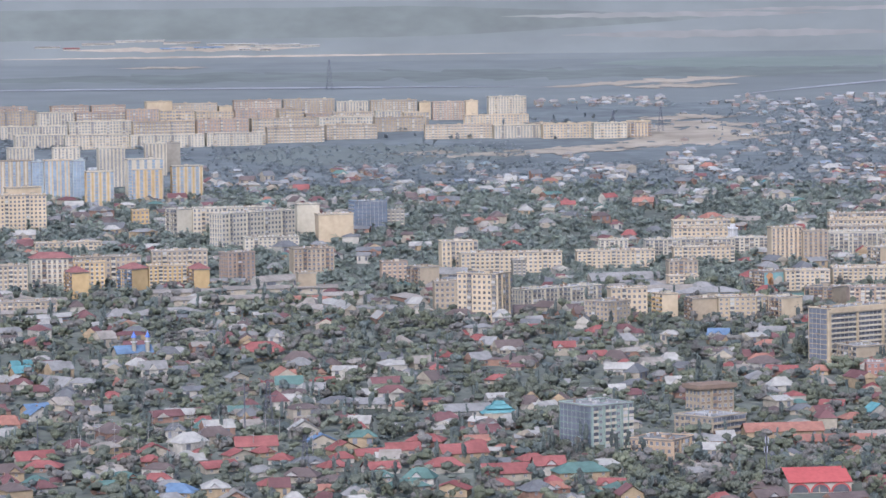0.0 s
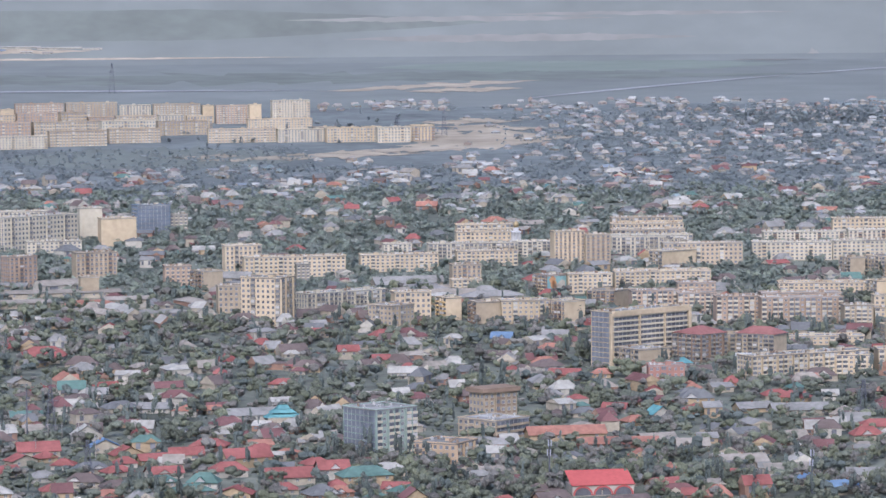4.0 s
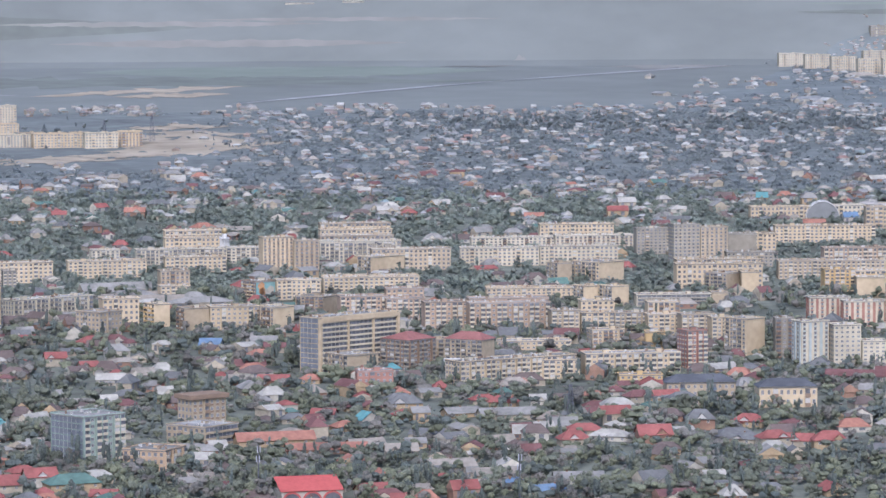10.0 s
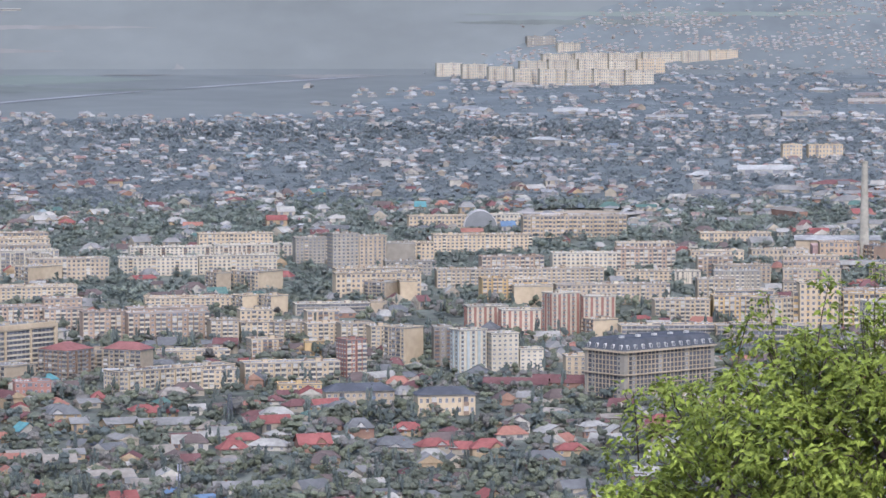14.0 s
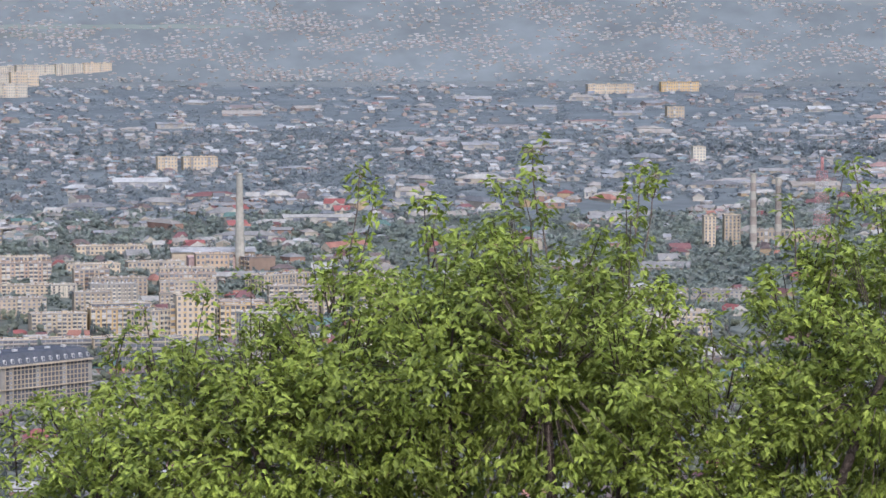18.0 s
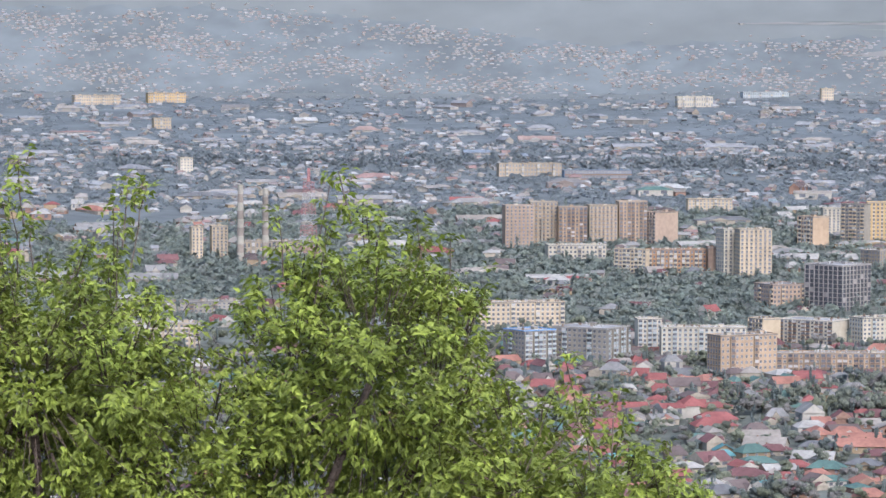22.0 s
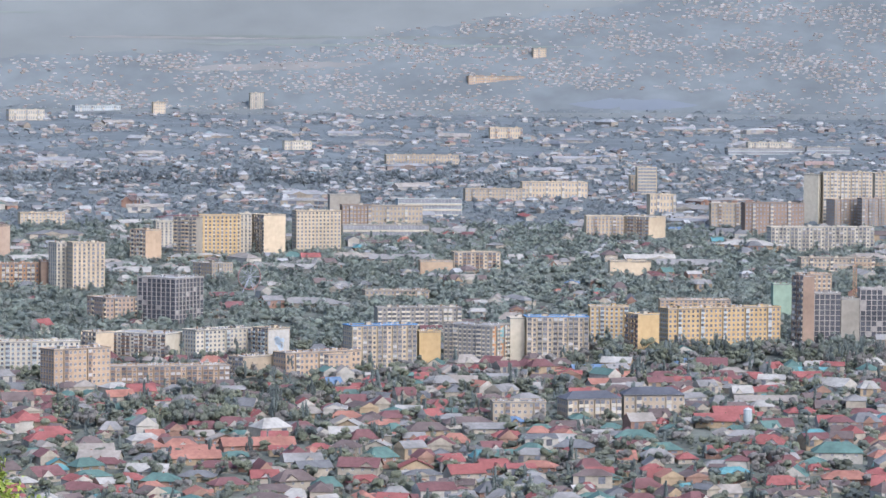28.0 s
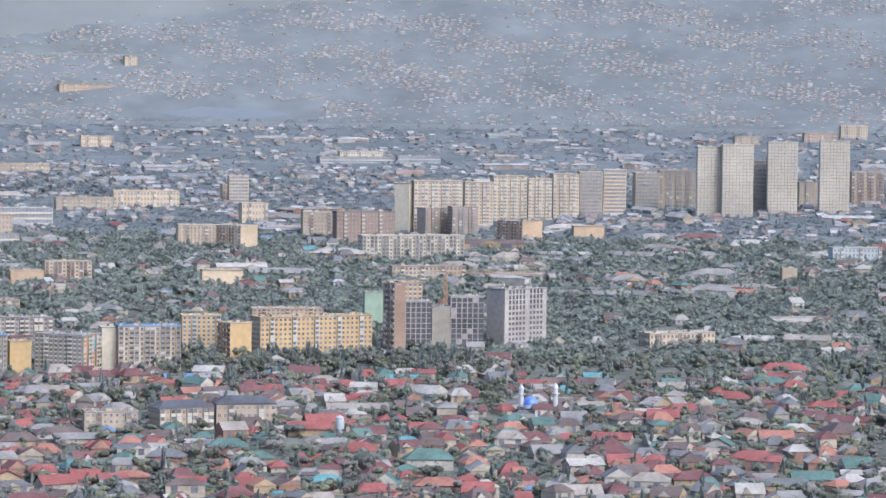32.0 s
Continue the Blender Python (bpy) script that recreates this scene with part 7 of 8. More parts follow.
for t0, t1, d0, d1 in ((-6.2, -5.2, 1455, 1475), (-2.2, -0.6, 1385, 1415), (1.8, 4.2, 1460, 1500), (4.5, 8.5, 1395, 1440), (38.3, 42.6, 1725, 1800), (46.5, 52.5, 1985, 2060), (40.5, 44.5, 1815, 1850), (45.0, 47.0, 1850, 1890)):
    t, d = sprinkle(rng, t0, t1, d0, d1, 8.0, 0.9)
    wood("garden_trees", "tall thick belt of garden trees", rng, t, d, 50, 0.55, 10.0, leaf_near, lobes=7)
t, d = sprinkle(rng, -9, 61, 1900, 2080, 12, 0.9)
wood("street_trees", "tree belt in front of the flats", rng, t, d, 14, 0.6, 8.0, leaf_near, lobes=3)
t, d = sprinkle(rng, -9, 30, 2050, 2750, 9.4, 0.9)
k = (rng.random(len(t)) < 0.9) | (t < 6) | (t > 22)
t, d = t[k], d[k]
wood("courtyard_trees", "grey-green trees in the courtyards", rng, t, d, 14, 1.5, 6.0, leaf_thin_haze, lobes=1, spread=2.2, round_up=0.7, rough=0.4, low=0.34, core=0.75)
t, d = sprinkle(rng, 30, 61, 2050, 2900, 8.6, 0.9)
wood("park_trees", "dense grey-green park trees", rng, t, d, 14, 1.55, 6.6, leaf_thin_haze, lobes=1, spread=2.2, round_up=0.7, rough=0.4, low=0.34, core=0.75)
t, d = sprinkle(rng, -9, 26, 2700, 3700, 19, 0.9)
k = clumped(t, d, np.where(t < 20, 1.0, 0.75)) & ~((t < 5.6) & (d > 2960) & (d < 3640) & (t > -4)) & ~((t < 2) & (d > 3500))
wood("outer_trees", "low grey-green trees of the outer suburb", rng, t[k], d[k], 2, 1.2, 5.5, leaf_thick_haze, lobes=2, spread=2.0, low=0.3)
t, d = sprinkle(rng, -4, 24, 2680, 3680, 11, 0.9)
u = t + rng.normal(0, 0.7, len(t))
k = ~((u < 5.4) & (d > 2960)) & ~((u < 8) & (d > 3600))
wood("outer_trees", "low grey-green trees of the outer suburb", rng, t[k], d[k], 2, 1.4, 5.8, leaf_thick_haze, lobes=1, spread=1.9, round_up=0.6, rough=0.34, low=0.25)
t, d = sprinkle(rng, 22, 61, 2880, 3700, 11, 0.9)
wood("outer_trees", "low grey-green trees of the outer suburb", rng, t, d, 2, 1.4, 5.8, leaf_thick_haze, lobes=1, spread=2.0, round_up=0.6, rough=0.34, low=0.25)
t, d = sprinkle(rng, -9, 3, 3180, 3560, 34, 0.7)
wood("outer_trees", "pale trees between the outer flats", rng, t, d, 8, 1.3, 6.0, leaf_thick_haze, lobes=2)
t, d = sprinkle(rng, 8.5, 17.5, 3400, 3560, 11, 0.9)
wood("outer_trees", "long dusky tree belt", rng, t, d, 8, 1.5, 8.0, leaf_thick_haze, lobes=2, low=0.32)
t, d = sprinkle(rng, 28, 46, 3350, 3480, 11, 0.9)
wood("outer_trees", "long dusky tree belt", rng, t, d, 8, 1.5, 8.0, leaf_thick_haze, lobes=2, low=0.32)
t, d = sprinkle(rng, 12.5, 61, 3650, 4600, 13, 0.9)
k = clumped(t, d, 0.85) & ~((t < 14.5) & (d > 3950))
wood("distant_trees", "distant grey-green trees", rng, t[k], d[k], 1, 1.3, 4.6, leaf_thick_haze, lobes=1, spread=2.8, rough=0.34, low=0.2)
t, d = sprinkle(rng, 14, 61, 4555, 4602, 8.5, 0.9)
wood("distant_trees", "long belt of distant trees", rng, t, d, 2, 1.2, 5.0, leaf_thick_haze, lobes=1, spread=1.8, low=0.25)
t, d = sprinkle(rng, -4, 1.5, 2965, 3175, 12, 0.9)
wood("outer_trees", "dusky scrub trees behind the towers", rng, t, d, 2, 1.2, 5.5, leaf_thick_haze, lobes=1, spread=1.8, low=0.25)
clump = np.random.default_rng(17)
for t0, t1, n, tall in ((-9, 34, 70, 9.5), (34, 61, 46, 9.0)):
    mt, md = clump.uniform(t0, t1, n), 1400 + 540 * clump.random(n)
    many = clump.integers(5, 15, n)
    t = np.repeat(mt, many) + clump.normal(0, 0.45, many.sum())
    d = np.repeat(md, many) + clump.normal(0, 7, many.sum())
    k = d > edge(t) + 5
    wood("garden_grove", "groves of tall dull green trees among the gardens", clump, t[k], d[k], 50, 0.5, tall, leaf_near, lobes=8)
for t0, t1 in ((-9, 34), (34, 61)):
    t, d = sprinkle(rng, t0, t1, 1370, 1960, 10.5, 0.9)
    k = d > edge(t)
    wood("garden_shrubs", "low shrubs and fruit trees in the gardens", rng, t[k], d[k], 4, 0.5, 3.0, leaf_near, poplars=0.0, lobes=1, spread=2.2)

# long sheds out on the plain
for turn, d, w, roof in ((-5.75, 4639, 44, "tan"), (-5.05, 4646, 66, "pale"), (-4.35, 4640, 50, "tan"), (-3.5, 4633, 70, "pale"), (-2.75, 4630, 60, "pale"), (-3.9, 4624, 40, "blue"), (-4.5, 4622, 34, "blue"),
                         (-3.3, 4619, 16, "pale"), (-2.95, 4617, 14, "grey"), (-2.2, 4627, 26, "pale"), (-6.6, 4632, 34, "grey"), (-6.2, 4626, 22, "red"), (6.2, 4760, 40, "grey"), (7.1, 4764, 30, "pale")):
    house(turn, d, w, 6, 2.4, 0.9, 2, roof, "white", False)

# ---- landmarks ----
white_paint = surface("white_paint", (0.205, 0.198, 0.180), 0.7, 0.1)
red_paint = surface("red_paint", (0.192, 0.092, 0.078), 0.7, 0.15)
gold = surface("gilded_dome", (0.150, 0.110, 0.050), 0.5, 0.1, metal=0.6)
blue_dome = surface("blue_dome", (0.027, 0.064, 0.206), 0.5, 0.1)
steel = surface("dull_steel", (0.156, 0.156, 0.165), 0.6, 0.15)
dark_steel = surface("dark_steel", (0.046, 0.046, 0.050), 0.6, 0.2)
crane_yellow = surface("crane_paint", (0.175, 0.112, 0.062), 0.6, 0.1)
chimney_brick = surface("chimney_brick", (0.152, 0.138, 0.106), 0.9, 0.2, 0.4, 0.05)
chimney_band = surface("chimney_band", (0.112, 0.094, 0.074), 0.9, 0.2, 0.4, 0.05)
brickwork = surface("old_brick", (0.165, 0.115, 0.096), 0.9, 0.25, 0.5, 0.06)


def stand(name, turn, d, label, category, lean=0.0):
    ob = new(name)
    ob.matrix_basis = Matrix.Translation(spot(turn, d)) @ Matrix.Rotation(radians(lean - turn), 4, "Z")
    return tagged(ob, label, category)


def chimney_stack(turn, d, h, r0, r1, bands, label):
    thing = stand("factory_chimney", turn, d, label, "chimney")
    n = 9
    for k in range(n):
        s = Shape()
        a, b = k / n, (k + 1) / n
        s.drum(0, 0, h * a, h * b, r0 + (r1 - r0) * a, r0 + (r1 - r0) * b, 0, 14)
        part("shaft_section", s, chimney_band if bands and k % 2 else chimney_brick, thing)
    s = Shape()
    s.drum(0, 0, h, h + 0.8, r1 + 0.35, r1 + 0.35, 0, 14)
    part("cap", s, chimney_brick, thing)


def lattice(thing, name, h, w0, w1, z0, z1, mat, r=0.14, single=False):
    """A braced mast; with single, each brace is a piece of its own under the legs."""
    s, braces = Shape(), []
    a, b = w0 + (w1 - w0) * z0 / h, w0 + (w1 - w0) * z1 / h
    n = max(2, int((z1 - z0) / ((a + b) * 0.9)))
    for k in range(n):
        za, zb = z0 + (z1 - z0) * k / n, z0 + (z1 - z0) * (k + 1) / n
        wa, wb = a + (b - a) * k / n, a + (b - a) * (k + 1) / n
        ca = [(sx * wa / 2, sy * wa / 2, za) for sx, sy in ((-1, -1), (1, -1), (1, 1), (-1, 1))]
        cb = [(sx * wb / 2, sy * wb / 2, zb) for sx, sy in ((-1, -1), (1, -1), (1, 1), (-1, 1))]
        for i in range(4):
            j = (i + 1) % 4
            s.bar(ca[i], cb[i], r * 1.3)
            braces += [(ca[i], cb[j]), (ca[j], cb[i]), (cb[i], cb[j])]
    if not single:
        for p, q in braces:
            s.bar(p, q, r * 0.8)
    legs = part(name, s, mat, thing)
    if single:
        for p, q in braces:
            b = Shape()
            b.bar(p, q, r * 0.8)
            part("brace", b, mat, legs)
    return legs


chimney_stack(21.46, 2347, 66, 3.6, 2.1, False, "tall tapering pale brick factory chimney")
chimney_stack(30.13, 2476, 55, 2.9, 2.0, True, "banded brick factory chimney beside its twin")
chimney_stack(30.55, 2500, 50, 2.9, 2.0, True, "shorter banded brick factory chimney")
tower = stand("lattice_tower", 31.28, 2498, "red and white steel lattice tower", "tower", 20)
for k in range(7):
    lattice(tower, "tower_section", 56, 11, 6, k * 8, k * 8 + 8, red_paint if k % 2 == 0 else white_paint, 0.13, True)
lattice(tower, "mast", 72, 2.4, 1.2, 56, 66, red_paint, 0.2)

# white church tower with a gilded dome
church = stand("church_tower", 4.90, 2292, "white church tower with a gilded onion dome", "church")
church.matrix_basis = church.matrix_basis @ Matrix.Diagonal((0.84, 0.84, 1.0, 1.0))
s = Shape()
s.box(-5.5, 5.5, -5.5, 5.5, 0, 7)
part("base", s, white_paint, church)
for k in range(8):
    s = Shape()
    a = 2 * math.pi * k / 8
    s.drum(3.4 * math.cos(a), 3.4 * math.sin(a), 7, 13.5, 0.6, 0.6, 0, 8)
    part("column", s, white_paint, church)
s = Shape()
s.drum(0, 0, 7, 13.5, 2.6, 2.6)
s.drum(0, 0, 13.5, 14.5, 4.4, 4.2)
s.drum(0, 0, 14.5, 17, 2.2, 2.0)
part("drum", s, white_paint, church)
s = Shape()
s.drum(0, 0, 17, 18.4, 1.9, 2.5)
s.ball(0, 0, 18.4, 2.5, 3.0)
s.bar((0, 0, 21.3), (0, 0, 24), 0.14)
part("dome", s, gold, church)


def minaret(turn, d, h, r, shaft, top, label):
    thing = stand("minaret", turn, d, label, "minaret")
    s = Shape()
    s.drum(0, 0, 0, h, r, r * 0.85, 0, 10)
    part("shaft", s, shaft, thing)
    s = Shape()
    s.drum(0, 0, h * 0.8, h * 0.84, r * 1.4, r * 1.4, 0, 10)
    part("gallery", s, white_paint, thing)
    s = Shape()
    s.drum(0, 0, h, h + 0.5, r * 1.05, r * 1.05, 0, 10)
    s.drum(0, 0, h + 0.5, h + 3.4, r * 0.95, 0.05, 0, 10)
    part("cap", s, top, thing)


minaret(-5.25, 1800, 12.5, 1.3, chimney_brick, blue_dome, "sandy minaret with a blue cap")
minaret(-5.02, 1801, 12.5, 1.3, chimney_brick, blue_dome, "sandy minaret with a blue cap")
minaret(53.06, 1840, 14, 1.5, white_paint, tin_roof, "white minaret with a pale pointed cap")
minaret(53.64, 1842, 14.5, 1.5, white_paint, tin_roof, "white minaret with a pale pointed cap")
mosque = stand("mosque", 53.22, 1830, "low white mosque with a blue dome", "mosque")
s = Shape()
s.box(-7, 11, -2, 12, -1, 4.6)
part("wall", s, white_paint, mosque)
s = Shape()
s.box(-7.5, 11.5, -2.5, 12.5, 4.6, 5)
part("roof", s, cap_paint["slate"], mosque)
s = Shape()
s.drum(0, 4, 5, 6.8, 4.0, 4.0, 0, 16)
part("drum", s, white_paint, mosque)
s = Shape()
s.ball(0, 4, 6.8, 4.0, 4.4, 0, 16)
s.bar((0, 4, 11), (0, 4, 12.6), 0.12)
part("dome", s, blue_dome, mosque)

# tower crane over the unfinished block
crane = stand("tower_crane", 51.75, 2170, "ochre tower crane over the unfinished block", "crane")
lattice(crane, "mast", 56, 2.2, 2.2, 0, 44, crane_yellow, 0.18)
s = Shape()
for k in range(31):
    s.bar((k * 2, 0, 44), (k * 2 + 2, 0, 44), 0.2)
    s.bar((k * 2, 0, 45.6), (k * 2 + 2, 0, 45.6), 0.16)
    s.bar((k * 2, 0, 44), (k * 2 + 1, 0, 45.6), 0.12)
    s.bar((k * 2 + 1, 0, 45.6), (k * 2 + 2, 0, 44), 0.12)
part("jib", s, crane_yellow, crane)
s = Shape()
s.box(-14, 0, -0.6, 0.6, 43.6, 44.4)
s.box(-14, -11, -1, 1, 42, 44.4)
part("counterweight", s, concrete, crane)
s = Shape()
s.bar((0, 0, 44), (0, 0, 50), 0.5, 0.2)
part("peak", s, crane_yellow, crane)

# masts and pylons near the hill's foot
for turn, d, h, boxes in ((5.44, 1421, 20, True), (9.88, 1391, 21, True), (-3.4, 1545, 26, False), (-6.9, 1500, 18, False)):
    mast = stand("radio_mast", turn, d, "slim dark mast with aerials", "mast")
    s = Shape()
    s.bar((0, 0, 0), (0, 0, h), 0.4, 0.22, 0, 8)
    part("pole", s, dark_steel, mast)
    if boxes:
        for k in range(6):
            a = k * math.pi / 3
            s = Shape()
            s.box(math.cos(a) * 0.8 - 0.2, math.cos(a) * 0.8 + 0.2, math.sin(a) * 0.8 - 0.15, math.sin(a) * 0.8 + 0.15, h - 3.2 - (k % 2) * 4, h - 0.6 - (k % 2) * 4)
            part("aerial", s, steel, mast)
for turn, d, h in ((-2.39, 1451, 17), (-3.0, 1560, 24), (-1.88, 3974, 36), (2.9, 3230, 26), (3.7, 3300, 26), (10.75, 1600, 18)):
    py = stand("power_pylon", turn, d, "grey steel lattice power pylon", "pylon", 15)
    lattice(py, "mast", h, h * 0.2, 1.0, 0, h, dark_steel, 0.09)
    for z, w in ((0.72, 4.0), (0.86, 3.2)):
        s = Shape()
        s.bar((-w, 0, h * z), (w, 0, h * z), 0.14)
        part("cross_arm", s, dark_steel, py)
# the yard of poles beside the tiled cottages
for k in range(34):
    r = random.Random(k)
    turn, d = -6.7 + 4.6 * r.random(), 1495 + 70 * r.random()
    pole = stand("yard_pole", turn, d, "slim grey pole in a switching yard", "pole")
    tagged(pole, group="yard poles")
    s = Shape()
    s.bar((0, 0, 0), (0, 0, 8 + 4 * r.random()), 0.16, 0.12, 0, 6)
    part("post", s, concrete, pole)
    s = Shape()
    s.bar((-1.0, 0, 7.6), (1.0, 0, 7.6), 0.07)
    part("cross_arm", s, steel, pole)
tank = stand("water_tower", 49.99, 1732, "pale blue cylindrical water tower", "tower")
s = Shape()
s.drum(0, 0, 0, 7, 1.2, 1.2)
part("leg", s, wall_paint["lightblue"], tank)
s = Shape()
s.drum(0, 0, 7, 13, 2.2, 2.2)
s.drum(0, 0, 13, 14, 2.3, 0.4)
part("tank", s, wall_paint["lightblue"], tank)
# teal tiered pavilion
pav = stand("pavilion", 0.95, 1592, "pavilion with a tiered bright teal roof", "building", 10)
s = Shape()
s.box(-8, 8, 0, 11, -1, 2.6)
part("wall", s, wall_mats[0], pav)
for k, (a, z) in enumerate(((9.2, 2.4), (6.2, 4.4), (3.4, 6.2))):
    s = Shape()
    b = a * 0.62
    s.face([(-a, 5.5 - b, z), (a, 5.5 - b, z), (b, 5.5 - b * 0.4, z + 1.7), (-b, 5.5 - b * 0.4, z + 1.7)])
    s.face([(a, 5.5 + b, z), (-a, 5.5 + b, z), (-b, 5.5 + b * 0.4, z + 1.7), (b, 5.5 + b * 0.4, z + 1.7)])
    s.face([(a, 5.5 - b, z), (a, 5.5 + b, z), (b, 5.5 + b * 0.4, z + 1.7), (b, 5.5 - b * 0.4, z + 1.7)])
    s.face([(-a, 5.5 + b, z), (-a, 5.5 - b, z), (-b, 5.5 - b * 0.4, z + 1.7), (-b, 5.5 + b * 0.4, z + 1.7)])
    part("roof_tier", s, ROOF_MAT["teal"], pav)
# red roofed hall at the hill's foot
hall = stand("arched_hall", 6.35, 1398, "hall with bright red sheet roof over three arches", "building", 12)
red_sheet = surface("red_sheet_roof", (0.165, 0.042, 0.036), 0.8, 0.15)
s = Shape()
s.face([(-13.4, -0.6, 4.6), (13.4, -0.6, 4.6), (13.4, 15, 9.0), (-13.4, 15, 9.0)])
s.face([(-13.4, -0.6, 4.4), (-13.4, 15, 8.8), (13.4, 15, 8.8), (13.4, -0.6, 4.4)])
part("roof", s, red_sheet, hall)
s = Shape()
s.box(-13, 13, 0, 14.6, -2, 4.4)
part("wall", s, wall_mats[1], hall)
for k in range(3):
    x = -8.6 + k * 8.6
    ring = [(math.cos(math.pi * i / 10), math.sin(math.pi * i / 10)) for i in range(11)]
    s = Shape()
    for (a, b), (c, e) in zip(ring, ring[1:]):
        s.face([(x + 4.2 * a, -0.5, 0.4 + 3.9 * b), (x + 4.2 * c, -0.5, 0.4 + 3.9 * e), (x + 3.5 * c, -0.5, 0.4 + 3.2 * e), (x + 3.5 * a, -0.5, 0.4 + 3.2 * b)])
        s.face([(x + 4.2 * a, -0.5, 0.4 + 3.9 * b), (x + 4.2 * a, 0, 0.4 + 3.9 * b), (x + 4.2 * c, 0, 0.4 + 3.9 * e), (x + 4.2 * c, -0.5, 0.4 + 3.9 * e)])
    part("arch", s, red_sheet, hall)
    # flat dark face stands for the shade inside the arch
    s = Shape()
    s.face([(x + 3.5 * a, -0.2, 0.4 + 3.2 * b) for a, b in ring])
    part("opening", s, painted_shade, hall)
# white gateway of tall columns beside the flats
gate = stand("gateway", 8.74, 1722, "white gateway of tall square columns", "monument", 6)
for x in (-2.9, -1.0, 1.0, 2.9):
    s = Shape()
    s.box(x - 0.5, x + 0.5, 0, 1.0, -1, 11.2)
    part("column", s, white_paint, gate)
s = Shape()
s.box(-4.2, 4.2, -0.3, 1.3, 11.2, 12.8)
part("lintel", s, white_paint, gate)
# stadium ring
arena = stand("stadium", 16.69, 2575, "grey concrete stadium with a ring roof", "stadium")
s = Shape()
for i in range(36):
    a, b = 2 * math.pi * i / 36, 2 * math.pi * (i + 1) / 36
    p = [(r * math.cos(q) * 1.0, r * 0.9 * math.sin(q) + 55, z) for r, q, z in ((50, a, 6), (50, b, 6), (42, b, 6.8), (42, a, 6.8))]
    s.face(p)
    s.face([(50 * math.cos(q), 45 * math.sin(q) + 55, z) for q, z in ((a, 5.2), (b, 5.2), (b, 6), (a, 6))])
part("ring_roof", s, concrete, arena)
for i in range(36):
    a = 2 * math.pi * i / 36
    s = Shape()
    s.bar((48 * math.cos(a), 43 * math.sin(a) + 55, 0), (48 * math.cos(a), 43 * math.sin(a) + 55, 6), 0.5)
    part("column", s, concrete, arena)
s = Shape()
s.drum(0, 55, 0, 5, 44, 40, 0, 36)
part("bowl", s, wall_paint["beige"], arena)
# glass vault over a market hall
vault = stand("glass_vault", 15.0, 2528, "arched grey glass vault over a low market hall", "building", 4)
arch_glass = surface("vault_glass", (0.078, 0.078, 0.073), 0.6, 0.15, 0.3, 0.08)
for k in range(6):
    a, b = math.pi * k / 6, math.pi * (k + 1) / 6
    s = Shape()
    s.face([(12 * math.cos(a), 0, 2 + 12 * math.sin(a)), (12 * math.cos(b), 0, 2 + 12 * math.sin(b)), (12 * math.cos(b), 18, 2 + 12 * math.sin(b)), (12 * math.cos(a), 18, 2 + 12 * math.sin(a))])
    part("glass_panel", s, arch_glass, vault)
s = Shape()
s.face([(12 * math.cos(math.pi * k / 12), 0.1, 2 + 12 * math.sin(math.pi * k / 12)) for k in range(13)])
part("glass_front", s, arch_glass, vault)
for y in (-0.2, 9.0, 18.2):
    s = Shape()
    for k in range(12):
        a, b = math.pi * k / 12, math.pi * (k + 1) / 12
        s.bar((12.2 * math.cos(a), y, 2 + 12.2 * math.sin(a)), (12.2 * math.cos(b), y, 2 + 12.2 * math.sin(b)), 0.25)
    part("arch_rib", s, white_paint, vault)
s = Shape()
s.box(-12.5, 12.5, 0.3, 18, -1, 2.2)
part("wall", s, wall_paint["cream"], vault)
# works hall beside the tall chimney
works = stand("works_hall", 20.9, 2340, "old brick works hall with a long grey roof", "factory", 4)
s = Shape()
s.box(-12, 34, 4, 30, 0, 9)
part("wall", s, brickwork, works)
s = Shape()
s.box(-22, 36, 30, 52, 0, 11)
part("hall", s, wall_paint["beige"], works)
s = Shape()
s.face([(-23, 29, 11), (37, 29, 11), (37, 41, 14), (-23, 41, 14)])
s.face([(-23, 53, 11), (-23, 41, 14), (37, 41, 14), (37, 53, 11)])
part("roof", s, flat_roof, works)
# big wheel in the park
wheel = stand("ferris_wheel", 41.54, 2376, "small dull red ferris wheel among park trees", "wheel", 30)
s = Shape()
for i in range(20):
    a, b = 2 * math.pi * i / 20, 2 * math.pi * (i + 1) / 20
    s.bar((9 * math.cos(a), 0, 11 + 9 * math.sin(a)), (9 * math.cos(b), 0, 11 + 9 * math.sin(b)), 0.22)
part("rim", s, red_paint, wheel)
for i in range(10):
    a = 2 * math.pi * i / 10
    s = Shape()
    s.bar((0, 0, 11), (9 * math.cos(a), 0, 11 + 9 * math.sin(a)), 0.14)
    part("spoke", s, steel, wheel)
s = Shape()
for x in (-5, 5):
    s.bar((x, 1, 0), (0, 0, 11), 0.35)
part("stand", s, steel, wheel)


# ---- the leafy tree below the camera ----
leaf_green = surface("fresh_leaf", (0.108, 0.128, 0.015), 0.6, 0.3, 14.0, 2.5, per_piece=0.35, through_light=0.35)
bark = surface("grey_brown_bark", (0.055, 0.041, 0.030), 0.9, 0.3, 20.0, 4.0, bump=0.3)
TREE_D, TREE_TURN, UNIT = 17.0, 27.0, 17.0 / 6000
base_a = radians(TREE_TURN)
AXIS_U, AXIS_F = Vector((math.cos(base_a), -math.sin(base_a), 0)), Vector((math.sin(base_a), math.cos(base_a), 0))
ROOT = AXIS_F * TREE_D


